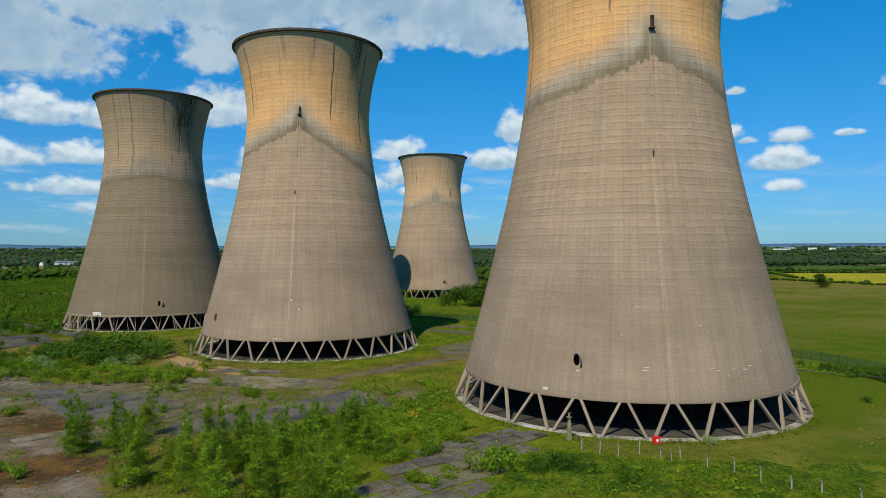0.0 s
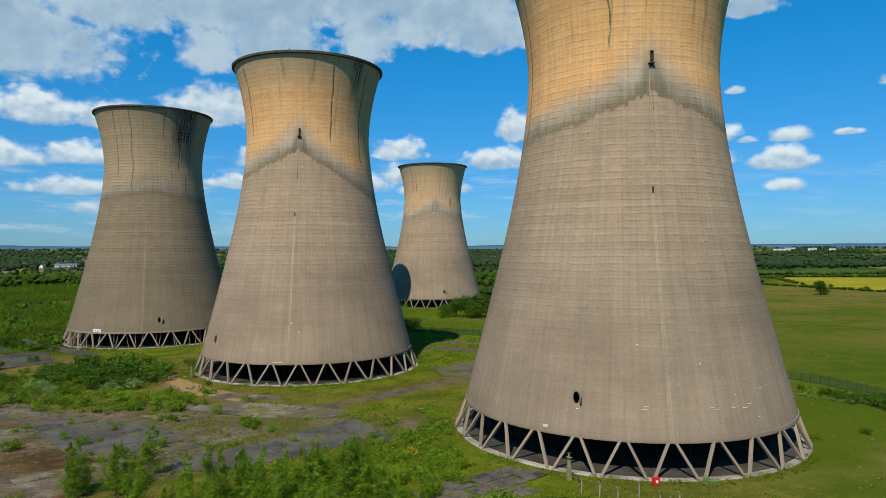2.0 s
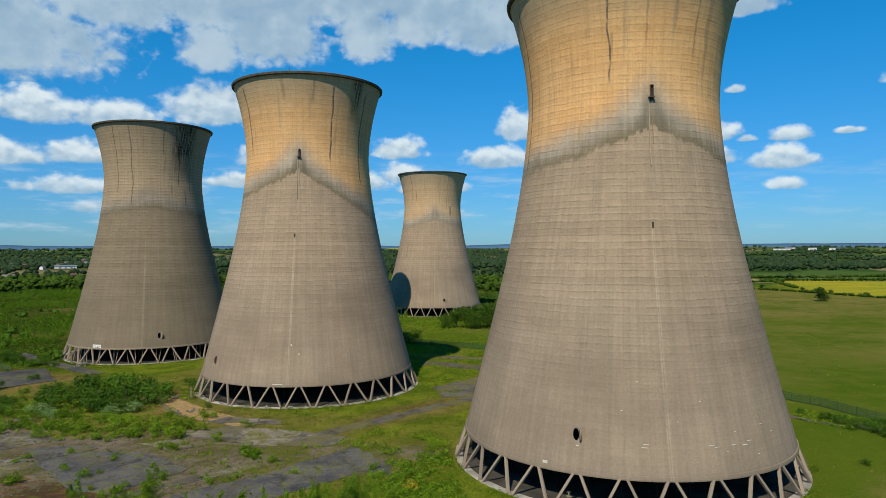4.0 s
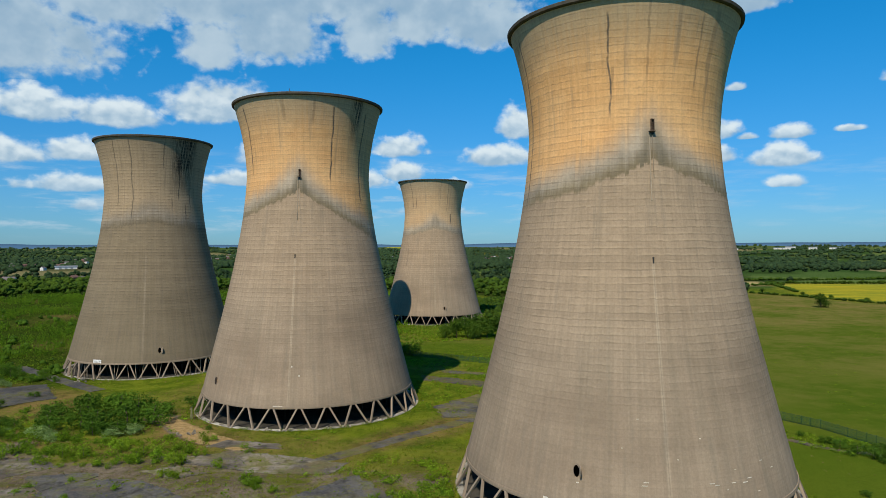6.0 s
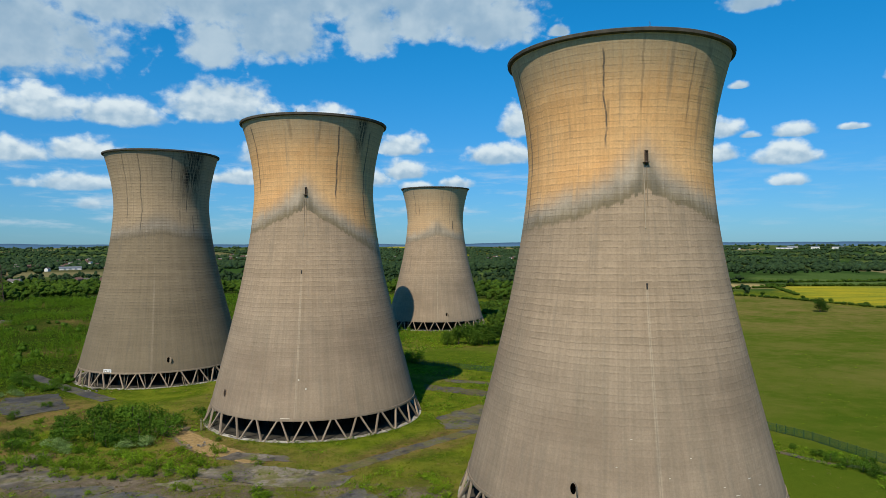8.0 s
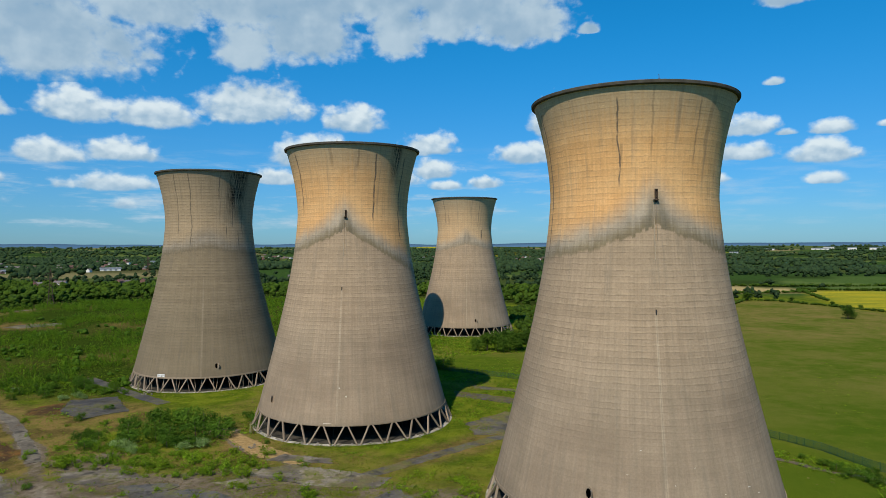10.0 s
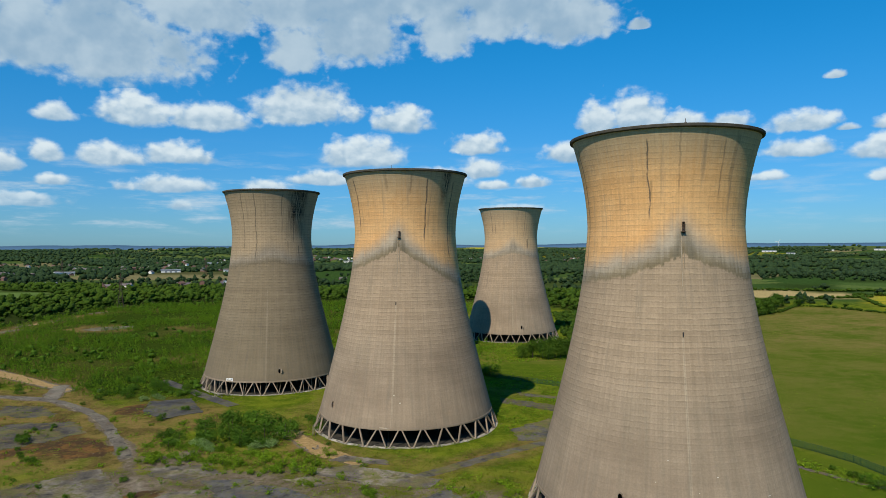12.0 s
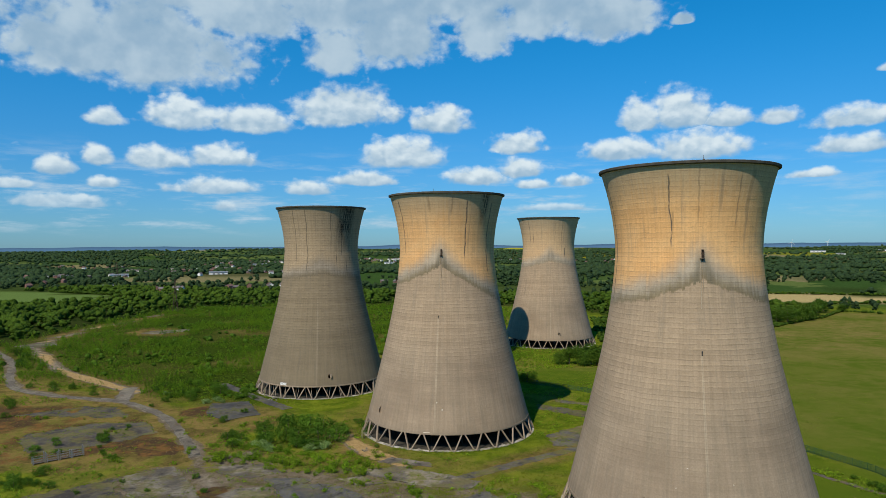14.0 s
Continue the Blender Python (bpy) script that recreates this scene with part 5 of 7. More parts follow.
# birch saplings on the yard: places of the stands, each with how many and how far they spread
STANDS = [(-53, 97.5, 4, 2.2), (-48.5, 98.5, 4, 2.2), (-46.7, 104.6, 1, 1), (-39.5, 83.5, 4, 2), (-42, 92, 1, 1.5), (-34, 84, 5, 2.5), (-29, 86, 6, 2.8), (-32, 92, 3, 2.5), (-26.7, 91, 6, 2.8), (-22, 96, 7, 3), (-19, 99.5, 6, 2.8),
          (-23, 89, 5, 2.8), (-18, 87, 5, 2.8), (-13.3, 84.5, 3, 2.5), (-14, 96.5, 6, 2.8), (-10, 97, 4, 2.2), (-15, 104, 3, 2.5), (-8.5, 91, 2, 1.8), (-15, 77, 4, 3), (-28, 76, 5, 4), (-21, 80, 4, 3)]
for x, y, n, wide in STANDS:
    for k in range(n + 1):
        px, py = x + prng.normal(0, wide * 0.55), y + prng.normal(0, wide * 0.55)
        plant("birch_sapling", SAPLING[int(prng.integers(4))], px, py, prng.uniform(0.75, 1.42), "slender young birch with fresh green leaves growing on the yard", "sapling", "birch saplings on the yard", prng.uniform(0, 360), prng.uniform(0.85, 1.25))
# single small bushes on slabs and rough ground
SMALL = [(-92, 165), (-100, 158), (-84, 163), (-70, 150), (-64, 160), (-55, 155), (-90, 152), (-112, 160), (-78, 152), (-120, 168), (-104, 150), (-68, 167), (-60, 172), (-116, 186), (-122, 196), (-46, 158), (-58, 164), (-125, 160), (-138, 182), (-150, 196),
         (-64, 132), (-72, 126.4), (-65.6, 124.5), (-57.5, 113.7), (-51, 121.3), (-60.4, 113.7), (-41.6, 120), (-41, 136.5), (-34.8, 131), (-47, 148), (-57.7, 140.6), (-64.6, 146.7), (-54.7, 140.6), (-71.8, 145), (-83.7, 148), (-74, 135.3), (-83.4, 131), (-77, 118), (-58, 88), (-56, 87),
         (-27.8, 125.4), (-36, 133), (-38, 134), (-48, 152), (-85, 153), (-75, 160), (-131, 194), (-144, 146), (-170, 180), (-166, 184), (-177, 196), (-210, 192), (-108, 167), (-95, 160), (-66, 155), (-62, 149), (-68, 148), (-77, 146)]
for x, y in SMALL:
    for k in range(int(prng.integers(1, 4))):
        plant("bush", BUSH[int(prng.integers(3))], x + prng.normal(0, 1.3), y + prng.normal(0, 1.3), prng.uniform(0.6, 1.25), "small leafy green bush growing through cracked slabs", "bush", "small bushes on the slabs", prng.uniform(0, 360), prng.uniform(0.9, 1.3))
brng = np.random.default_rng(77)
for k in range(90):
    x, y = brng.uniform(-116, -58), brng.uniform(146, 173)
    if y > 176 - 0.35 * (x + 116) or not free(np.array([x]), np.array([y]), 0.0)[0]:
        continue
    plant("bush", BUSH[int(brng.integers(3))], x, y, brng.uniform(0.8, 2.1), "fresh green bush before the hawthorn thicket", "bush", "bushes before the thicket", brng.uniform(0, 360), brng.uniform(0.8, 1.2))
# leafy bushes along and over the near slab, and the green growth before the tower
for x, y, n, wide, big in [(-5.2, 94.5, 4, 1.2, 1.3), (-1.8, 96.5, 4, 1.2, 1.3), (1.6, 102.5, 4, 1.4, 1.35), (-6, 101, 6, 2.0, 1.5), (-3, 105, 5, 2.2, 1.4), (6.9, 89.5, 6, 1.3, 1.75), (9, 91, 3, 1.0, 1.5), (-3.4, 84.3, 4, 0.9, 1.0), (-1.6, 82.5, 2, 0.6, 0.8), (0.9, 85.4, 2, 0.5, 0.8), (1.2, 88.5, 2, 0.5, 0.7),
                           (-4.5, 133, 4, 2.5, 1.0), (0.6, 138, 4, 2.5, 1.0), (-8.8, 121, 4, 2.0, 1.0), (-5, 113, 5, 2.5, 1.2), (0, 110, 5, 2.5, 1.1), (20, 89, 3, 1.5, 1.0), (25, 87, 3, 1.5, 1.0), (17, 92, 2, 1.0, 0.8)]:
    for k in range(n):
        plant("bush", BUSH[int(prng.integers(3))], x + prng.normal(0, wide), y + prng.normal(0, wide), big * prng.uniform(0.7, 1.3), "rounded fresh green bush beside the broken slab", "bush", "fresh bushes by the broken slab", prng.uniform(0, 360), prng.uniform(0.9, 1.2))
# dense thicket in the middle of the yard
for x, y, s in [(-103, 174, 0.9), (-97, 178, 1.15), (-91, 175, 1.1), (-85, 179, 1.2), (-79, 182, 1.05), (-101, 190, 1.2), (-94, 194, 1.15), (-108, 183, 0.9), (-87, 190, 1.2), (-80, 190, 0.9),
                (-106, 200, 0.9), (-90, 171, 0.75), (-84, 172, 0.7), (-112, 192, 0.75), (-99, 203, 0.8), (-113, 168, 0.6), (-119, 176, 0.6)]:
    plant("hawthorn", THORN[int(prng.integers(3))], x, y, s * 1.34, "dense dark green hawthorn bush in the thicket", "bush", "hawthorns of the thicket", prng.uniform(0, 360), prng.uniform(0.95, 1.2))
for x, y, s in [(-101, 168, 1.25), (-105, 171, 1.0), (-98, 166, 0.9), (-84, 169, 1.1), (-80, 172, 1.1), (-113, 172, 0.7), (-158, 229, 0.9), (-155, 234, 0.9), (-151, 231, 0.7), (-187, 243, 0.7), (40, 100.2, 0.5), (112, 131, 0.45), (103, 141, 0.4), (99, 157, 0.35)]:
    plant("elder", ELDER[int(prng.integers(2))], x, y, s, "pale flowering bush at the edge of the scrub", "bush", "flowering bushes", prng.uniform(0, 360), prng.uniform(0.9, 1.2))
# bushes by the service road and round the towers
for x, y, s in [(-195, 247, 0.9), (-181, 237, 0.8), (-168, 233, 0.8), (-166, 258, 0.8), (-175, 248, 0.8), (-188, 256, 0.7), (-241, 246, 0.8), (-248, 242, 0.7), (-230, 247, 0.6), (-356, 336, 1.4), (-320, 299, 1.3), (-335, 320, 1.3),
                (-239, 206, 0.6), (-229, 192, 0.6), (-265, 245, 0.7), (-256, 250, 0.8), (-163, 166, 0.75), (-177, 160, 0.5), (-156, 123, 0.7), (-158, 120, 0.7), (-148, 122, 0.6), (-180, 153, 0.6), (-160, 240, 0.6), (-148, 240, 0.7), (-178, 228, 0.6),
                (-178, 243, 1.0), (-172, 240, 0.85), (-161, 248, 1.1), (-156, 245, 0.8), (-166, 252, 1.05), (-181, 262, 1.0), (-188, 266, 0.8), (-174, 265, 0.7), (-150, 252, 0.7), (-197, 258, 0.8), (-146, 244, 0.6), (-140, 240, 0.5), (-114, 177, 0.7), (-120, 182, 0.6), (-221, 236, 0.7), (-179, 219, 0.4), (-73, 200, 0.7), (-78, 206, 0.6), (-70, 193, 0.6), (-15, 297, 1.5), (-19, 303, 1.3), (94, 158, 0.6), (95, 153, 0.7), (97, 150, 0.75), (101, 154, 0.6), (93, 162, 0.5), (99, 147, 0.7), (81, 127.5, 0.3), (104, 146, 0.7), (107, 140, 0.7), (90, 168, 0.4),
                (13.6, 88, 0.72), (16, 88.5, 0.6), (12, 85.5, 0.5), (18.5, 86.5, 0.5), (23, 84, 0.5), (9, 83, 0.4), (-62, 176, 0.3), (-150, 250, 0.7), (-132, 215, 0.5)]:
    plant("shrub", THORN[int(prng.integers(3))], x, y, s, "rounded dark green shrub in rough grass", "shrub", "shrubs in rough grass", prng.uniform(0, 360), prng.uniform(0.9, 1.25))
for x, y, s in [(-165.6, 169.6, 0.85), (-182, 164.6, 0.5), (-171, 181.5, 0.4), (-167, 186, 0.4), (-211, 193, 0.35), (-146, 148.4, 0.6), (-158.5, 130.6, 0.65), (-153, 123, 0.55), (-163, 125, 0.75), (-160, 122, 0.7), (-166, 122, 0.7), (-242, 209, 0.8), (-247, 213, 0.9), (-251, 206, 0.9), (-139.6, 133.6, 0.3), (-128.8, 129.4, 0.35), (-109, 137, 0.4), (-133.5, 200, 0.75), (-136, 119, 0.3), (-117, 124, 0.3), (-100, 126, 0.4), (-161, 135, 0.6), (-152, 152, 0.4), (-155, 155, 0.4), (-149, 150, 0.4), (-160, 160, 0.35), (-170, 152, 0.5), (-174, 146, 0.6)]:
    plant("heath_shrub", THORN[int(brng.integers(3))], x, y, s * 0.95, "dark green shrub growing on the dry heath", "shrub", "shrubs on the heath", brng.uniform(0, 360), brng.uniform(0.9, 1.2))
plant("broom", BROOM[0], -5.4, 114.3, 1.5, "yellow flowering broom in dry grass", "bush", "", 30)
# trees near the far tower and in the pasture
for x, y, s in [(13, 353, 1.25), (7, 354, 1.1), (20, 356, 1.35), (27, 360, 1.2), (1, 352, 0.85), (16, 349, 0.9), (23, 352, 0.9), (296, 523, 1.2), (288, 700, 1.0), (200, 585, 1.5), (212, 600, 1.5), (225, 615, 1.6), (195, 600, 1.5), (240, 640, 1.6), (262, 690, 1.6), (250, 668, 1.4), (180, 575, 0.9),
                (275, 712, 1.0), (305, 735, 0.95), (330, 690, 0.5), (345, 640, 0.45), (352, 605, 0.5), (362, 570, 0.45), (60, 375, 0.8), (72, 390, 0.9), (48, 400, 0.8)]:
    plant("tree", BROAD[int(prng.integers(3))], x, y, s, "full-crowned dark green broadleaf tree", "tree", "broadleaf trees", prng.uniform(0, 360), prng.uniform(0.95, 1.2))


def scatter(name, centres, sizes, lumps, n, card, leaf, label, seed, variants=5, flat=0.5, up=0.0, lift=None, mass=False):
    """Many plants of one kind as one object: copies of a few forms, turned, sized and set on the land."""
    rng = np.random.default_rng(seed)
    forms = []
    for _ in range(variants):
        shape = lumps(rng)
        if mass:
            v, f = leaf_masses(rng, shape)
            forms.append((np.concatenate([v, leaf_cards(rng, shape, n, card, flat, up)]), np.concatenate([f, quads(n) + len(v)])))
        else:
            forms.append((leaf_cards(rng, shape, n, card, flat, up, n // 6 if card > 0.4 and n > 20 else 0, 1.9), quads(n)))
    z = height(centres[:, 0], centres[:, 1]) if lift is None else lift(centres[:, 0], centres[:, 1])
    pick = rng.integers(variants, size=len(centres))
    ang = rng.uniform(0, 2 * math.pi, len(centres))
    chunks, facets, count = [], [], 0
    for k, (form, face) in enumerate(forms):
        i = np.where(pick == k)[0]
        v = np.repeat(form[None], len(i), 0)
        c, s = np.cos(ang[i])[:, None], np.sin(ang[i])[:, None]
        wide = (sizes[i] * rng.uniform(0.85, 1.2, len(i)))[:, None]
        x = (v[:, :, 0] * c - v[:, :, 1] * s) * wide + centres[i, 0][:, None]
        y = (v[:, :, 0] * s + v[:, :, 1] * c) * wide + centres[i, 1][:, None]
        w = v[:, :, 2] * sizes[i][:, None] + z[i][:, None]
        chunks.append(np.stack([x, y, w], -1).reshape(-1, 3))
        facets.append((face[None] + count + len(form) * np.arange(len(i))[:, None, None]).reshape(-1, 4))
        count += len(form) * len(i)
    me = fast_mesh(name, np.concatenate(chunks), np.concatenate(facets), mass)
    return tagged(part(name, me, leaf), label, "plants", kind="stuff")


def spread(n, x0, y0, x1, y1, seed):
    rng = np.random.default_rng(seed)
    return rng.uniform(x0, x1, n), rng.uniform(y0, y1, n), rng


# low weeds and tufts round the towers
x, y, rng = spread(29000, -270, 62, 110, 330, 1)
b, r, d = soils(x, y)
keep = free(x, y) & (rng.random(len(x)) < np.clip(1.1 - 1.0 * b - 0.8 * r - 0.75 * d, 0.05, 1)) & (vnoise(x, y, 12, 77, 3) + 0.25 * rng.random(len(x)) > 0.44)
keep &= edge_of(x, y, PASTURE) < 0
keep &= ~((np.hypot(x - 58, y - 135) < 60) & (x > 50))
c = np.stack([x, y], -1)[keep]
scatter("weeds", c, rng.uniform(0.5, 1.5, len(c)), lambda g: bush_lumps(g, 0.5, 0.6, 3), 5, 0.17, HERB, "knee-high green weeds and grass tufts on rough ground", 2)
x, y, rng = spread(16000, -270, 62, 110, 330, 3)
b, r, d = soils(x, y)
keep = free(x, y) & (rng.random(len(x)) < 0.12 + 0.6 * d + 0.3 * b) & (edge_of(x, y, PASTURE) < 0)
c = np.stack([x, y], -1)[keep]
scatter("dry_grass", c, rng.uniform(0.5, 1.2, len(c)), lambda g: bush_lumps(g, 0.4, 0.5, 2), 5, 0.2, DRY, "dry yellow grass tufts on poor soil", 4)
# close carpet of herbs and young shoots on the near ground
x, y, rng = spread(15000, -62, 70, 30, 150, 81)
b, r, d = soils(x, y)
keep = free(x, y) & (rng.random(len(x)) < np.clip(1.15 - 0.9 * b - 0.8 * r, 0.05, 1)) & (vnoise(x, y, 6, 231, 3) > 0.46)
c = np.stack([x, y], -1)[keep]
scatter("herbs", c, rng.uniform(0.5, 1.6, len(c)), lambda g: bush_lumps(g, 0.5, 0.5, 4), 12, 0.085, HERB, "close green carpet of herbs on the near ground", 82)
# short grass on the near ground and between the towers
x, y, rng = spread(30000, -66, 72, 40, 200, 83)
b, r, d = soils(x, y)
keep = free(x, y) & (rng.random(len(x)) < np.clip(1.2 - 1.0 * b - 0.7 * r, 0.04, 1)) & (vnoise(x, y, 4, 233, 3) + 0.2 * rng.random(len(x)) > 0.42) & (rng.random(len(x)) < 1.25 - y / 220)
c = np.stack([x, y], -1)[keep]
scatter("short_grass", c, rng.uniform(0.6, 1.5, len(c)), lambda g: bush_lumps(g, 0.35, 0.55, 2), 6, 0.13, GRASS, "yellow-green rough grass on the near ground", 84, up=0.5)
# waist-high undergrowth in patches round the yard
x, y, rng = spread(15000, -265, 66, 60, 300, 25)
b, r, d = soils(x, y)
keep = free(x, y) & (vnoise(x, y, 17, 171, 3) > 0.50) & (rng.random(len(x)) < np.clip(1.0 - 0.9 * b - 0.9 * r, 0.03, 1)) & (np.hypot(x - 36, y - 135) > 42) & (edge_of(x, y, PASTURE) < 0)
keep &= (off_line(x, y, [(-70, 245), (-100, 235)]) > 14) & (vnoise(x, y, 60, 181, 2) > 0.38)
c = [np.stack([x, y], -1)[keep]]
for cx, cy, rx, ry, n in ((-166, 251, 26, 13, 520), (-98, 182, 27, 17, 520), (-78, 160, 24, 9, 260), (-112, 168, 14, 10, 150), (-150, 268, 34, 12, 300), (-5, 127, 9, 22, 900), (-14, 146, 12, 7, 200), (-2, 112, 7, 7, 200), (-235, 246, 26, 7, 160), (106, 138, 12, 14, 330), (94, 160, 8, 9, 150), (84, 172, 5, 8, 60)):
    a, d = rng.uniform(0, 6.283, n), np.sqrt(rng.random(n))
    o = np.stack([cx + rx * d * np.cos(a), cy + ry * d * np.sin(a)], -1)
    c.append(o[free(o[:, 0], o[:, 1]) & (vnoise(o[:, 0], o[:, 1], 6, 241, 2) > 0.42)])
c = np.concatenate(c)
scatter("undergrowth", c, rng.uniform(0.45, 1.35, len(c)), lambda g: bush_lumps(g, 1.1, 1.1, 5), 17, 0.22, BIRCH, "patches of waist-high green undergrowth round the yard", 26)
# weeds in the joints of the slabs
x, y, rng = spread(42000, -270, 70, 30, 260, 21)
on = np.zeros(len(x), bool)
rimmed = np.zeros(len(x), bool)
for _, _, poly in SLABS + [("", None, NEARPAD)]:
    e = edge_of(x, y, poly)
    on |= e > 0
    rimmed |= (e > -0.8) & (e < 1.1)
keep = free(x, y, 0.0) & ((on & (vnoise(x, y, 5, 151, 3) > 0.62)) | (rimmed & (rng.random(len(x)) < 0.7)))
c = np.stack([x, y], -1)[keep]
scatter("slab_weeds", c, rng.uniform(0.4, 1.3, len(c)), lambda g: bush_lumps(g, 0.45, 0.5, 3), 5, 0.18, HERB, "green weeds growing in the joints of the slabs", 22)
x, y, rng = spread(30000, -270, 70, 30, 260, 27)
rimmed = np.zeros(len(x), bool)
for _, _, poly in SLABS + [("", None, NEARPAD)]:
    e = edge_of(x, y, poly)
    rimmed |= (e > -2.2) & (e < 0.8)
keep = free(x, y, 0.0) & rimmed & (vnoise(x, y, 6, 191, 3) > 0.42)
c = np.stack([x, y], -1)[keep]
scatter("slab_edge_grass", c, rng.uniform(0.4, 1.0, len(c)), lambda g: bush_lumps(g, 0.35, 0.5, 2), 5, 0.17, DRY, "dry grass fringing the slabs", 28)
# tussocks on the pasture and the mown ring
x, y, rng = spread(9000, 40, 70, 330, 520, 23)
keep = (edge_of(x, y, PASTURE) > 0) & (vnoise(x, y, 26, 161, 3) > 0.5) & (rng.random(len(x)) < 60 / (40 + np.hypot(x - 60, y - 100)) + 0.25)
c = np.stack([x, y], -1)[keep]
scatter("tussocks", c, rng.uniform(0.4, 1.1, len(c)), lambda g: bush_lumps(g, 0.4, 0.6, 2), 5, 0.26, HERB, "rough grass tussocks on the pasture", 24)
# brambles and nettles in the near corner, grown over low rounded mounds
def bed(x, y):
    """Height of the close inner growth."""
    grown = step(96 - 0.16 * np.abs(x - 20) - y + 5 * (vnoise(x, y, 7, 95, 2) - 0.5), -1, 3) * step(edge_of(x, y, NEARPAD), -0.3, -1.6)
    lump = np.clip(np.abs(vnoise(x, y, 3.4, 96, 2) - 0.5) * 4.5, 0, 1)
    return grown * (0.12 + 0.85 * step(vnoise(x, y, 8, 93, 2), 0.3, 0.7) * (0.15 + 0.85 * np.sqrt(lump)) + 0.2 * vnoise(x, y, 0.9, 97, 2)) - 0.22


mx, my = np.meshgrid(np.arange(-8, 96, 0.45), np.arange(58, 99, 0.45))
fx, fy = mx.ravel(), my.ravel()
bz = bed(fx, fy)
q = np.arange(len(fx)).reshape(mx.shape)
bf = np.stack([q[:-1, :-1], q[:-1, 1:], q[1:, 1:], q[1:, :-1]], -1).reshape(-1, 4)
bf = bf[(bz[bf] > -0.1).any(1)]
tagged(part("nettles", fast_mesh("nettles", np.stack([fx, fy, bz], -1), bf, True), NETTLE), "rounded beds of fresh green nettles", "plants", kind="stuff")
x, y, rng = spread(3000, -6, 64, 95, 98, 5)
keep = free(x, y) & (bed(x, y) > 0.0) & (vnoise(x, y, 9, 91, 2) > 0.3)
c = np.stack([x, y], -1)[keep]
scatter("brambles", c, rng.uniform(0.45, 1.25, len(c)), lambda g: bush_lumps(g, 0.9, 1.0, 6), 30, 0.09, HERB, "waist-high tangle of green brambles and nettles", 6, lift=lambda a, b: bed(a, b) - 0.15)
# young birch scrub on the wide meadow
x, y, rng = spread(41000, -440, 235, -20, 720, 7)
dens = step(vnoise(x * 0.6, y, 40, 101, 4), 0.36, 0.46) * step(vnoise(x, y, 13, 103, 2), 0.34, 0.52)
keep = free(x, y) & (rng.random(len(x)) < dens) & (edge_of(x, y, WOOD) < 2)
keep &= ~((x > -175) & (y < 262)) & ~((x > -215) & (y < 228)) & ~((x < -200) & (y < 250))
keep &= (off_line(x, y, [(-60, 300), (-119, 276), (-60, 208)]) > 60)
c = np.stack([x, y], -1)[keep]
scatter("scrub", c, rng.uniform(0.55, 1.9, len(c)), lambda g: sapling_lumps(g, 3.3, 1.0), 15, 0.34, SCRUB, "young green birch scrub covering the meadow", 8, up=0.7)
# dark rounded bushes standing in the scrub
x, y, rng = spread(1500, -430, 240, -40, 700, 91)
keep = free(x, y, 2.0) & (vnoise(x, y, 34, 251, 3) > 0.52) & (edge_of(x, y, WOOD) < 4) & ~((x > -135) & (y < 330)) & ~((x < -215) & (y < 262))
c = np.stack([x, y], -1)[keep]
scatter("meadow_bushes", c, rng.uniform(0.4, 1.25, len(c)), lambda g: bush_lumps(g, 3.0, 2.3, 7), 34, 0.34, HAWTHORN, "dark green bushes scattered over the meadow", 92, flat=0.3, mass=True)
# reeds and long grass before the far tower
x, y, rng = spread(5000, -50, 300, 60, 420, 9)
keep = free(x, y) & (edge_of(x, y, LAWN) < 0) & (edge_of(x, y, PASTURE) < 0)
c = np.stack([x, y], -1)[keep]
scatter("tall_grass", c, rng.uniform(0.5, 1.3, len(c)), lambda g: bush_lumps(g, 1.2, 0.9, 3), 9, 0.34, BIRCH, "tall fresh green reeds and grass", 10)
# scrub behind and round the far tower
x, y, rng = spread(1900, 30, 380, 190, 620, 11)
keep = free(x, y) & (edge_of(x, y, PASTURE) < -3)
c = np.stack([x, y], -1)[keep]
scatter("thicket", c, rng.uniform(0.5, 1.4, len(c)), lambda g: bush_lumps(g, 3.2, 2.4, 5), 18, 0.45, OAK, "dense green thicket beyond the far tower", 12, mass=True)

# weeds along the foot of each tower
rng = np.random.default_rng(61)
ring_c = []
for key, n in (("N", 900), ("B", 800), ("A", 500), ("D", 300)):
    a, rr = rng.uniform(0, 2 * math.pi, n), rng.uniform(FOOT_R + 0.1, FOOT_R + 2.2, n)
    ok = vnoise(np.cos(a) * 40, np.sin(a) * 40, 6, 201, 2) > 0.42
    ring_c.append(np.stack([TOWERS[key][0] + rr * np.cos(a), TOWERS[key][1] + rr * np.sin(a)], -1)[ok])
c = np.concatenate(ring_c)
scatter("basin_weeds", c, rng.uniform(0.5, 1.5, len(c)), lambda g: bush_lumps(g, 0.7, 0.55, 4), 22, 0.10, HERB, "green weeds along the basin walls", 62)

# stones and crumbled concrete on the bare ground
STONE = plain_concrete("loose_stone", (0.11, 0.095, 0.075), (0.24, 0.215, 0.175), (0.07, 0.06, 0.045), 0.6)
x, y, rng = spread(26000, -215, 66, 20, 235, 63)
b, r, d = soils(x, y)
near_tower = np.minimum(np.abs(np.hypot(x - TOWERS["B"][0], y - TOWERS["B"][1]) - FOOT_R), np.abs(np.hypot(x - TOWERS["N"][0], y - TOWERS["N"][1]) - FOOT_R)) < 1.6
keep = (rng.random(len(x)) < 0.16 * b + 0.05 * r + 0.7 * near_tower) & (vnoise(x, y, 8, 211, 2) > 0.4)
c = np.stack([x, y], -1)[keep]
s = rng.uniform(0.05, 0.17, len(c)) * np.where(rng.random(len(c)) < 0.08, 1.9, 1.0)
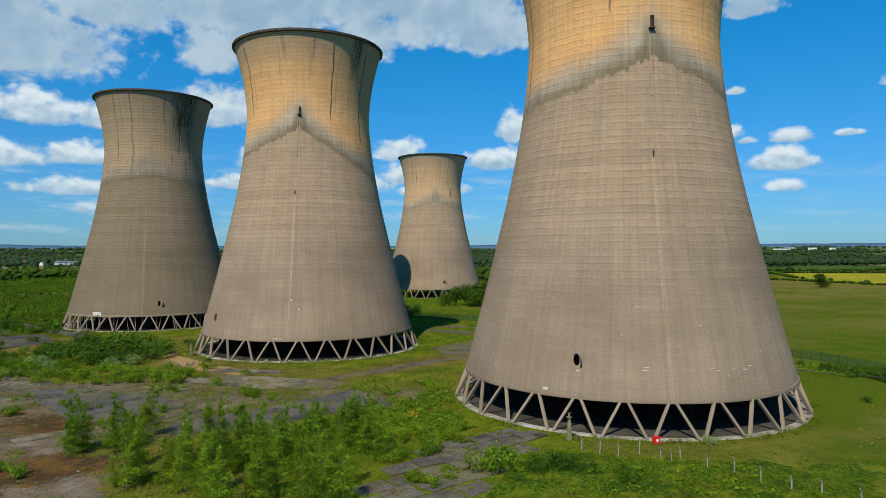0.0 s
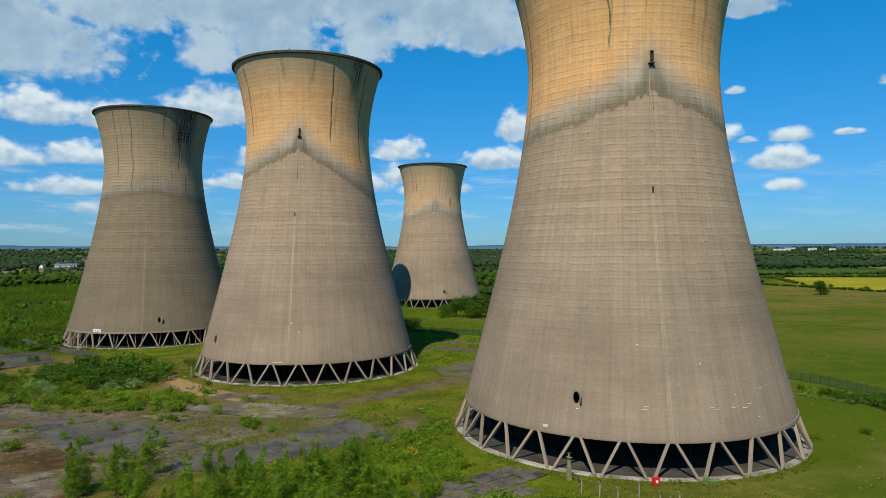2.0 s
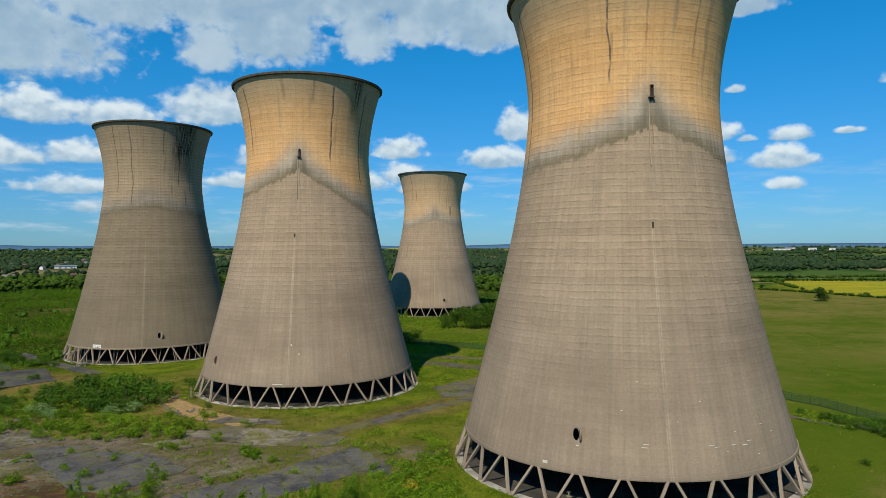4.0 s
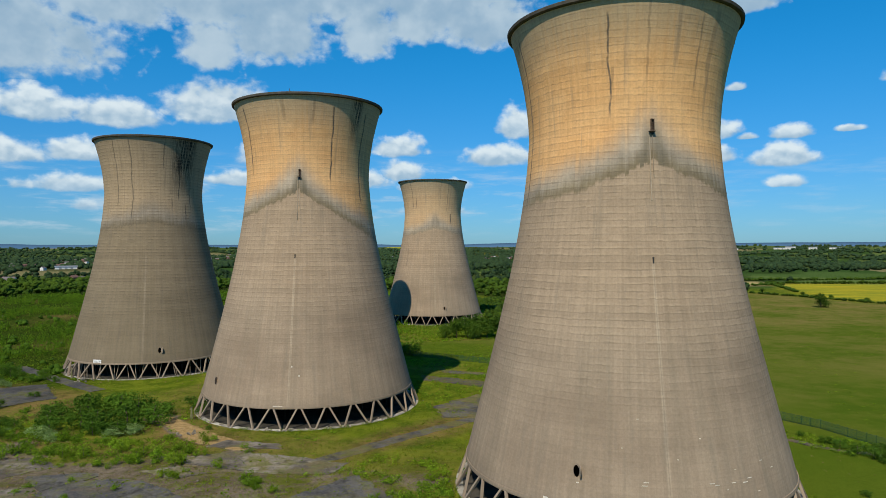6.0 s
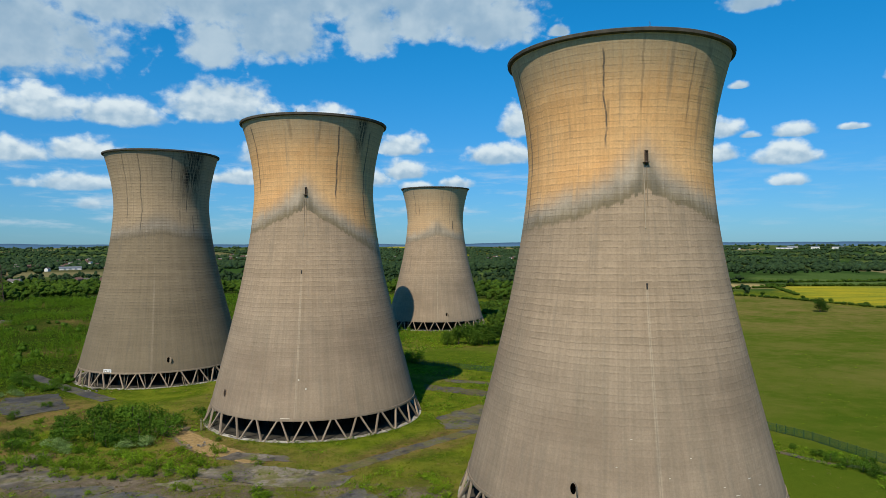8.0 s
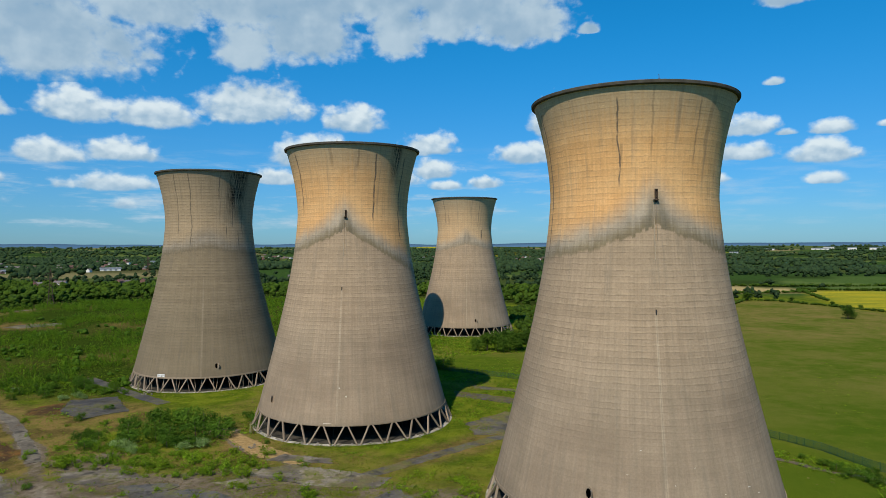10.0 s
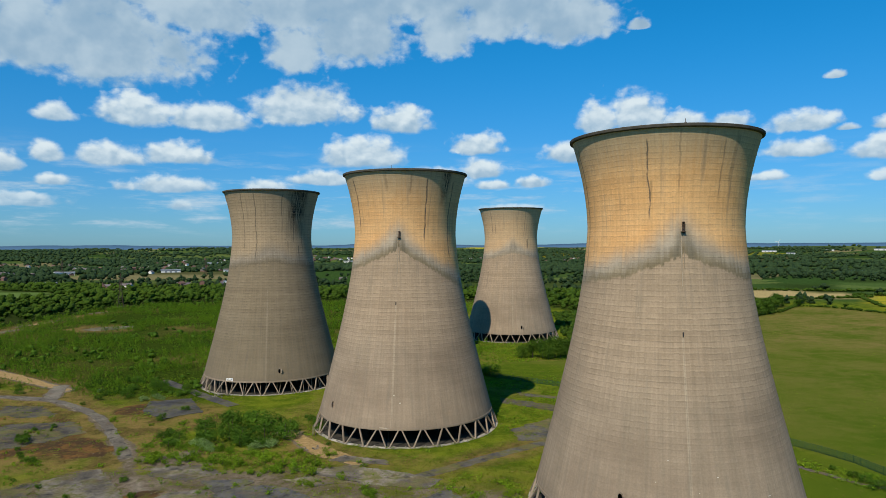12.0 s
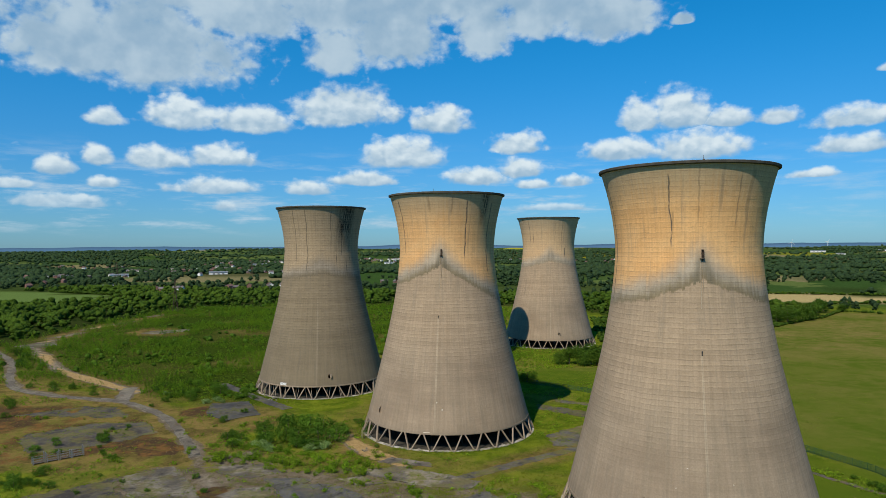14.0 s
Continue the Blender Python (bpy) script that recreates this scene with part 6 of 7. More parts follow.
corner = np.array([(1, 0, 0), (-1, 0, 0), (0, 1, 0), (0, -1, 0), (0, 0, 0.7), (0, 0, -0.5)])
v = corner[None] * s[:, None, None] * rng.uniform(0.6, 1.4, (len(c), 6, 1))
v[:, :, 0] += c[:, 0][:, None]
v[:, :, 1] += c[:, 1][:, None]
v[:, :, 2] += height(c[:, 0], c[:, 1])[:, None] + 0.16
tri = np.array([(0, 2, 4), (2, 1, 4), (1, 3, 4), (3, 0, 4), (2, 0, 5), (1, 2, 5), (3, 1, 5), (0, 3, 5)])
f = (tri[None] + 6 * np.arange(len(c))[:, None, None]).reshape(-1, 3)
tagged(part("loose_stones", fast_mesh("loose_stones", v.reshape(-1, 3), f), STONE), "loose stones and crumbled concrete on bare ground", "stones", kind="stuff")

# ---------------------------------------------------------------- woods, hedges, farms and villages far off
FIELDS = [LUSH, STUBBLE, RAPE, PASTURE,
          [(430, 900), (640, 760), (1050, 1050), (700, 1250), (500, 1120)], [(300, 960), (480, 990), (620, 1200), (420, 1250)],
          [(-900, 1350), (-560, 1500), (-540, 1640), (-900, 1560)], [(-140, 1000), (40, 940), (90, 1060), (-80, 1120)], [(120, 1000), (230, 980), (260, 1090), (150, 1110)]]
hrng = np.random.default_rng(31)
HOUSES = []       # bearing, distance, how many, spread along and across
for bearing, far, n, along, across in [(-33.5, 1150, 4, 60, 12), (-27, 1180, 10, 150, 14), (-40, 1780, 14, 220, 40), (-24, 1820, 12, 260, 30), (-14.5, 1250, 3, 60, 20), (-20, 2950, 46, 900, 170), (-12, 3050, 46, 700, 180), (-31, 2050, 22, 420, 90),
                                       (-35, 2600, 16, 700, 120), (3, 2900, 22, 700, 120), (-44, 1500, 8, 200, 60), (9.5, 1350, 3, 70, 20), (-6, 3100, 22, 600, 90)]:
    for k in range(n):
        a, d = radians(bearing), far + hrng.normal(0, across)
        o = hrng.uniform(-0.5, 0.5) * along
        HOUSES.append((d * math.sin(a) + o * math.cos(a), d * math.cos(a) - o * math.sin(a), hrng.uniform(0, 180)))
hx, hy = np.array([q[0] for q in HOUSES]), np.array([q[1] for q in HOUSES])


def tree_free(x, y, gap):
    """Clear of fields and of houses and the ground before them."""
    ok = np.ones(len(x), bool)
    for poly in FIELDS:
        ok &= edge_of(x, y, poly) < -gap
    for a, b in zip(hx, hy):
        l = math.hypot(a, b)
        ux, uy = a / l, b / l
        along = (a - x) * ux + (b - y) * uy
        side = np.abs((a - x) * uy - (b - y) * ux)
        ok &= ~((along > -14) & (along < 0.055 * l) & (side < 9))
    return ok


x, y, rng = spread(8600, -1150, 180, 300, 1000, 13)
keep = (edge_of(x, y, WOOD) > 0) & tree_free(x, y, 4) & free(x, y) & (np.abs(np.degrees(np.arctan2(x, y + 40)) + 5) < 43)
c = np.stack([x, y], -1)[keep]
edge = edge_of(c[:, 0], c[:, 1], WOOD)
scatter("woodland", c, rng.uniform(0.45, 1.15, len(c)) * (0.6 + 0.4 * step(edge, 0, 50)), lambda g: tree_lumps(g, 11.0, 6.0, 6, 0.0), 36, 0.60, OAK, "dense belt of green woodland beyond the meadow", 14, 8, flat=0.3, mass=True)

x, y, rng = spread(46000, -3300, 560, 2900, 4300, 15)
d = np.hypot(x, y)
cell = 1 - np.abs(vnoise(x, y, 190, 121, 2) - 0.5) * 2
clump = step(vnoise(x, y, 330, 131, 3), 0.40, 0.48) * (1 - 0.75 * step(x, 250, 500) * step(vnoise(x * 0.5, y, 260, 135, 2), 0.44, 0.5)) + step(edge_of(x, y, BELT), -10, 10) * step(vnoise(x, y, 120, 133, 2), 0.46, 0.54) + step(cell, 0.90, 0.965)
keep = (d > 780) & (rng.random(len(x)) < clump * np.where(d > 2400, 0.65, 1.0)) & tree_free(x, y, 6) & (np.abs(np.degrees(np.arctan2(x, y + 50)) + 5) < 42) & (edge_of(x, y, WOOD) < 0) & free(x, y)
c, dd = np.stack([x, y], -1)[keep], d[keep]
near = dd < 1500
scatter("hedgerow_trees", c[near], rng.uniform(0.5, 1.05, near.sum()), lambda g: tree_lumps(g, 11.5, 6.0, 8, 0.0), 34, 0.75, HAZEDOAK, "hedgerow trees and copses between far fields", 16, 8, flat=0.3, mass=True)
scatter("far_trees", c[~near], rng.uniform(0.6, 1.2, (~near).sum()), lambda g: [(0, 0, 4.8, 7.2, 7.2, 5.6)], 1, 2.4, HAZEDOAK, "far woods and hedges on the plain", 17, 12, flat=0.15, mass=True)


def hedge(line, gap, size, seed, name="hedge", label="clipped dark green field hedge"):
    pts = []
    rng = np.random.default_rng(seed)
    for (ax, ay), (bx, by) in zip(line[:-1], line[1:]):
        n = int(math.hypot(bx - ax, by - ay) / gap)
        for k in range(n):
            pts.append((ax + (bx - ax) * k / n + rng.normal(0, 0.7), ay + (by - ay) * k / n + rng.normal(0, 0.7)))
    c = np.array(pts)
    scatter(name, c, rng.uniform(0.6, 1.25, len(c)) * size, lambda g: bush_lumps(g, 2.6, 2.4, 4), 16, 0.4, OAK, label, seed, mass=True)


hedge([(385, 500), (368, 545), (352, 592), (330, 660), (318, 692), (289, 706), (250, 645), (186, 566), (150, 505)], 3.2, 1.0, 41, label="uneven dark hedge along the pasture")
hedge([(420, 868), (900, 800)], 5, 1.6, 42)
hedge([(372, 700), (400, 800), (420, 868)], 4, 1.2, 43)
hedge([(240, 785), (330, 795), (430, 835)], 4, 1.5, 44)
hedge([(285, 965), (430, 935), (640, 960)], 5, 1.8, 45)
hedge([(-700, 632), (-612, 700), (-574, 748)], 4, 2.0, 46)
hedge([(-815, 903), (-690, 862), (-620, 820)], 4, 2.0, 47)

# houses
BRICK = simple("red_brick", (0.21, 0.115, 0.085), (0.15, 0.08, 0.06), 0.9, scale=0.5)
PLASTER = simple("white_plaster", (0.72, 0.70, 0.66), (0.6, 0.58, 0.55), 0.9, scale=0.4)
SLATE = simple("roof_slate", (0.10, 0.10, 0.11), (0.16, 0.12, 0.10), 0.8, scale=0.5)
TILE = simple("roof_tile", (0.15, 0.085, 0.068), (0.11, 0.065, 0.055), 0.85, scale=0.5)
PANE = simple("window_glass", (0.03, 0.04, 0.05), (0.05, 0.06, 0.07), 0.1)


def house(wall_mat, roof_mat, label, length, wide, eaves, ridge):
    """Built at the origin; moved to its place by copying."""
    h = empty("house", pose(0, 0, 0), label, "house", "village houses")
    bm = bmesh.new()
    box(bm, -length / 2, -wide / 2, -0.5, length / 2, wide / 2, eaves)
    for s in (-1, 1):
        a = [bm.verts.new((s * length / 2, -wide / 2, eaves)), bm.verts.new((s * length / 2, wide / 2, eaves)), bm.verts.new((s * length / 2, 0, ridge))]
        bm.faces.new(a)
    wall = part("wall", bm, wall_mat, h)
    bm = bmesh.new()
    o = 0.45
    slope = (ridge - eaves) / (wide / 2)
    for s in (-1, 1):
        q = [(-length / 2 - o, s * (wide / 2 + o), eaves - o * slope), (length / 2 + o, s * (wide / 2 + o), eaves - o * slope), (length / 2 + o, 0, ridge + 0.05), (-length / 2 - o, 0, ridge + 0.05)]
        f = bm.faces.new([bm.verts.new(v) for v in q])
        e = bmesh.ops.extrude_face_region(bm, geom=[f])
        bmesh.ops.translate(bm, verts=[v for v in e["geom"] if isinstance(v, bmesh.types.BMVert)], vec=(0, 0, 0.2))
    bmesh.ops.recalc_face_normals(bm, faces=bm.faces)
    roof = part("roof", bm, roof_mat, h)
    bm = bmesh.new()
    box(bm, length * 0.3, -0.4, ridge - 0.6, length * 0.3 + 0.9, 0.4, ridge + 1.2, 0.05)
    part("chimney", bm, BRICK, roof)
    for s in (-1, 1):
        for k in range(3):
            for z in ((1.2, 3.9) if eaves > 4 else (1.2,)):
                bm = bmesh.new()
                x0 = (k - 1) * length * 0.3
                box(bm, x0 - 0.6, s * wide / 2 - 0.06, z, x0 + 0.6, s * wide / 2 + 0.06, z + 1.2)
                part("window", bm, PANE, wall)
    return h


far_kinds = [house(BRICK, TILE, "red brick house with tiled roof among trees", 10, 7.5, 5.0, 8.0), house(PLASTER, SLATE, "white rendered house with slate roof among trees", 12, 8, 5.0, 8.2), house(BRICK, SLATE, "brick bungalow with grey roof among trees", 14, 8, 3.0, 5.8)]
for k, (a, b, turn) in enumerate(HOUSES):
    z = float(height(np.array([a]), np.array([b]))[0])
    kind = far_kinds[int(hrng.integers(3))]
    m = pose(a, b, z, 0, 0, turn)
    if k < 3:
        far_kinds[k].matrix_basis = m
    else:
        copy_thing(kind, m)


def shed(x, y, turn, length, wide, eaves, label):
    s = empty("warehouse", pose(x, y, float(height(np.array([x]), np.array([y]))[0]), 0, 0, turn), label, "warehouse", "far warehouses")
    bm = bmesh.new()
    box(bm, -length / 2, -wide / 2, -1, length / 2, wide / 2, eaves)
    w = part("wall", bm, PLASTER, s)
    bm = bmesh.new()
    v = [bm.verts.new(q) for q in ((-length / 2 - 1, -wide / 2 - 1, eaves), (length / 2 + 1, -wide / 2 - 1, eaves), (length / 2 + 1, 0, eaves + wide * 0.12), (-length / 2 - 1, 0, eaves + wide * 0.12), (length / 2 + 1, wide / 2 + 1, eaves), (-length / 2 - 1, wide / 2 + 1, eaves))]
    bm.faces.new((v[0], v[1], v[2], v[3]))
    bm.faces.new((v[3], v[2], v[4], v[5]))
    bm.faces.new((v[0], v[3], v[5]))
    bm.faces.new((v[1], v[4], v[2]))
    part("roof", bm, GALV, s)
    for k in range(3):
        bm = bmesh.new()
        box(bm, -length * 0.3 + k * length * 0.25, -wide / 2 - 0.15, 0, -length * 0.3 + k * length * 0.25 + 5, -wide / 2 + 0.1, min(5, eaves * 0.7))
        part("door", bm, GALV, w)


for bearing, far, length, high in [(19.5, 3900, 70, 7), (23.5, 3950, 50, 6), (27, 4000, 90, 7), (21, 3600, 40, 5), (-37, 1750, 40, 6), (-29.5, 1800, 46, 6), (-26, 2500, 50, 7), (-21.5, 1320, 34, 4.5), (-38.5, 1260, 30, 4.5), (-23.2, 1150, 36, 4), (-15, 2600, 40, 6), (27.5, 4050, 50, 12), (29, 4000, 40, 11), (30.5, 4050, 60, 9)]:
    a = radians(bearing)
    shed(far * math.sin(a), far * math.cos(a), -bearing, length, 22, high, "long pale metal-roofed warehouse on the plain")


def pylon(x, y, turn, high):
    p = empty("pylon", pose(x, y, float(height(np.array([x]), np.array([y]))[0]), 0, 0, turn) @ Matrix.Scale(high / 38, 4), "grey steel lattice electricity pylon", "pylon", "pylons")
    levels = [(0, 3.2), (9, 2.2), (17, 1.5), (24, 1.0), (31, 0.75), (38, 0.1)]
    bm = bmesh.new()
    for (z0, w0), (z1, w1) in zip(levels[:-1], levels[1:]):
        c0 = [(sx * w0, sy * w0, z0) for sx, sy in ((-1, -1), (1, -1), (1, 1), (-1, 1))]
        c1 = [(sx * w1, sy * w1, z1) for sx, sy in ((-1, -1), (1, -1), (1, 1), (-1, 1))]
        for i in range(4):
            beam(bm, c0[i], c1[i], 0.3, 0.3)
            beam(bm, c0[i], c1[(i + 1) % 4], 0.18, 0.18)
            beam(bm, c0[(i + 1) % 4], c1[i], 0.18, 0.18)
            beam(bm, c1[i], c1[(i + 1) % 4], 0.18, 0.18)
    part("lattice_mast", bm, RUST, p)
    for z, l in ((22, 6.5), (27.5, 5.5), (33, 4.5)):
        bm = bmesh.new()
        for s in (-1, 1):
            beam(bm, (0, 0, z + 1.2), (s * l, 0, z), 0.2, 0.2)
            beam(bm, (0, 0, z), (s * l, 0, z), 0.22, 0.22)
            tube(bm, (s * l, 0, z), (s * l, 0, z - 1.6), 0.15, 0.15, 6)
        part("cross_arm", bm, RUST, p)


for x, y, turn, high in [(-413, 612, 30, 38), (-1010, 1330, 40, 40), (-720, 1420, 20, 40), (-760, 1980, 35, 42), (-590, 1500, 35, 40), (-430, 1760, 30, 42)]:
    pylon(x, y, turn, high)


def turbine(bearing, far, turn):
    a = radians(bearing)
    x, y = far * math.sin(a), far * math.cos(a)
    t = empty("wind_turbine", pose(x, y, float(height(np.array([x]), np.array([y]))[0]), 0, 0, -bearing) @ Matrix.Scale(0.6, 4), "white wind turbine on the far hills", "wind turbine", "wind turbines")
    bm = bmesh.new()
    tube(bm, (0, 0, -2), (0, 0, 62), 2.4, 1.5, 12)
    part("tower", bm, WHITE, t)
    bm = bmesh.new()
    box(bm, -2, -5, 61, 2, 4, 65, 0.8)
    part("nacelle", bm, WHITE, t)
    for k in range(3):
        g = radians(turn + 120 * k)
        bm = bmesh.new()
        tube(bm, (0, -5.5, 63), (34 * math.sin(g), -5.5, 63 + 34 * math.cos(g)), 1.6, 0.4, 6)
        part("blade", bm, WHITE, t)


turbine(17.7, 4400, 10)
turbine(20.1, 4450, 35)

# hills at the horizon, distance haze put into their blue colour
m, nt, bsdf = material("hazed_hills")
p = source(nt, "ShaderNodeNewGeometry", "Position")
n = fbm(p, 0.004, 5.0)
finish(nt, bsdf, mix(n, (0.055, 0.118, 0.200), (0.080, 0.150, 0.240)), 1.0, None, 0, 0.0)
bearings = np.radians(np.arange(-62, 62.1, 0.4))
crest = 70 + 30 * (vnoise(np.degrees(bearings) * 10, 0 * bearings, 60, 141, 4) - 0.3)
ridge_v, ridge_f = [], []
for k, (a, h) in enumerate(zip(bearings, crest)):
    for r, z in ((4700, -10), (4800, h * 0.6), (4860, h), (4900, -10)):
        ridge_v.append((r * math.sin(a), r * math.cos(a), z))
    if k:
        q = 4 * k
        ridge_f += [(q + j - 4, q + j, q + j + 1, q + j - 3) for j in range(3)]
tagged(part("backdrop", fast_mesh("backdrop", np.array(ridge_v), np.array(ridge_f), True), m), "low hills along the horizon, coloured with blue haze", "hills", kind="structure")


# ---------------------------------------------------------------- fences, posts and small things
def concrete_post(x, y, turn, lean):
    p = empty("fence_post", pose(x, y, 0, lean, 0, turn), "leaning pale concrete fence post with a cranked top", "post", "concrete fence posts")
    bm = bmesh.new()
    beam(bm, (0, 0, -0.2), (0, 0, 1.9), 0.13, 0.13)
    part("shaft", bm, POST, p)
    bm = bmesh.new()
    beam(bm, (0, 0, 1.88), (0, 0.35, 2.4), 0.12, 0.12, (1, 0, 0))
    part("cranked_top", bm, POST, p)
    return p


for k, (x, y) in enumerate([(6.4, 89.5), (8.4, 90.5), (10.4, 91.3), (20, 96.4), (22.3, 95.1), (24.2, 92.5), (27.9, 95), (29.7, 91.2), (32.4, 91.2), (34.7, 87.7), (37.5, 86.1), (39.1, 82.3), (41.1, 78.9), (44, 77.6), (47, 75), (30.6, 89.5)]):
    concrete_post(x, y, 130 + 12 * math.sin(3.1 * k), 4 * math.sin(5.3 * k))

bm = bmesh.new()
for z in (0.1, 0.8, 1.5, 2.25):
    box(bm, -1.25, -0.02, z, 1.25, 0.02, z + 0.05)
for k in range(26):
    box(bm, -1.25 + 0.1 * k - 0.012, -0.012, 0.05, -1.25 + 0.1 * k + 0.012, 0.012, 2.3)
MESHPANEL = bpy.data.meshes.new("mesh_panel")
bm.to_mesh(MESHPANEL)
bm.free()
MESHPANEL.materials.append(GREENWIRE)
bm = bmesh.new()
box(bm, -0.05, -0.05, -0.2, 0.05, 0.05, 2.5)
STEELPOST = bpy.data.meshes.new("post")
bm.to_mesh(STEELPOST)
bm.free()
STEELPOST.materials.append(GREENWIRE)


def mesh_fence(line, label):
    f = empty("mesh_fence", pose(*line[0], 0), label, "fence")
    ox, oy = line[0]
    for (ax, ay), (bx, by) in zip(line[:-1], line[1:]):
        n = max(1, round(math.hypot(bx - ax, by - ay) / 2.55))
        turn = math.degrees(math.atan2(by - ay, bx - ax))
        for k in range(n):
            t = (k + 0.5) / n
            part("mesh_panel", MESHPANEL, None, f, at=pose(ax + (bx - ax) * t - ox, ay + (by - ay) * t - oy, 0, 0, 0, turn))
            part("post", STEELPOST, None, f, at=pose(ax + (bx - ax) * k / n - ox, ay + (by - ay) * k / n - oy, 0, 0, 0, turn))


mesh_fence([(84, 196), (93.5, 183.5), (99, 175), (104, 160), (112, 145), (124, 128)], "green steel mesh fence along the pasture")
mesh_fence([(-26, 308), (-10, 292), (15, 277), (40, 263), (70, 246)], "green steel mesh fence beside the lawn")

# red cabinet at the foot of the tower
red = empty("red_cabinet", pose(31.8, 99.8, 0, 0, 0, 18), "bright red steel cabinet with a white emblem", "cabinet")
bm = bmesh.new()
box(bm, -0.55, -0.3, 0.15, 0.55, 0.3, 1.3, 0.04)
part("body", bm, RED, red)
bm = bmesh.new()
bmesh.ops.create_cone(bm, cap_ends=True, segments=20, radius1=0.22, radius2=0.22, depth=0.03, matrix=pose(0, -0.32, 0.75, 90))
part("emblem", bm, WHITE, red, "white round emblem")
for s in (-0.45, 0.45):
    bm = bmesh.new()
    box(bm, s - 0.06, -0.25, -0.1, s + 0.06, 0.25, 0.16)
    part("foot", bm, RUST, red)

MOSSY = plain_concrete("mossy_concrete", (0.16, 0.155, 0.075), (0.26, 0.235, 0.14), (0.08, 0.085, 0.03), 0.9)


def valve_stand(x, y, high, label):
    v = empty("valve_stand", pose(x, y, 0, 0, 0, 20), label, "pillar", "valve stands")
    bm = bmesh.new()
    r = bmesh.ops.create_cone(bm, cap_ends=True, segments=4, radius1=0.52, radius2=0.24, depth=high * 0.78, matrix=pose(0, 0, high * 0.39, 0, 0, 45))
    bmesh.ops.bevel(bm, geom=list({e for q in r["verts"] for e in q.link_edges}), offset=0.06, segments=2, affect="EDGES", profile=0.5)
    part("pillar", bm, MOSSY, v)
    bm = bmesh.new()
    box(bm, -0.34, -0.34, high * 0.78, 0.34, 0.34, high * 0.82, 0.03)
    tube(bm, (0, 0, high * 0.82), (0, 0, high * 0.95), 0.16, 0.16, 10)
    part("cap", bm, MOSSY, v)
    bm = bmesh.new()
    tube(bm, (-0.38, 0, high * 0.95), (0.38, 0, high * 0.95), 0.07, 0.07, 8)
    tube(bm, (0, -0.38, high * 0.95), (0, 0.38, high * 0.95), 0.07, 0.07, 8)
    part("handwheel", bm, RUST, v)
    bm = bmesh.new()
    tube(bm, (0.8, -1.6, 0.9), (0.6, 1.4, 0.9), 0.11, 0.11, 8)
    tube(bm, (0.8, -1.6, -0.1), (0.8, -1.6, 0.95), 0.11, 0.11, 8)
    part("pipe", bm, RUST, v)


valve_stand(19.3, 102.4, 4.4, "mossy concrete valve stand at the basin edge")
valve_stand(-70.5, 186.5, 3.6, "weathered concrete valve stand beside the tower legs")
valve_stand(-137.5, 246.5, 4.2, "weathered concrete valve stand under the soot-stained tower")

# painted board on the soot-stained tower
board = empty("board", pose(*TOWERS["A"], 0) @ on_shell(-104.8, 6.2, 0.12), "white board with black scrawl hung on the shell", "board")
bm = bmesh.new()
box(bm, 0, -1.75, -0.75, 0.1, 1.75, 0.75, 0.02)
part("panel", bm, WHITE, board)
for k, (y0, z0, w, h) in enumerate([(-1.3, 0, 0.12, 0.9), (-0.85, 0.3, 0.5, 0.12), (-0.4, 0, 0.12, 0.9), (0.1, -0.3, 0.5, 0.12), (0.35, 0, 0.12, 0.8), (0.9, 0, 0.12, 0.9), (1.2, 0.2, 0.5, 0.12)]):
    bm = bmesh.new()
    box(bm, 0.1, y0 - w / 2, z0 - h / 2, 0.115, y0 + w / 2, z0 + h / 2)
    part("stroke", bm, BLACK, board, "black paint stroke")

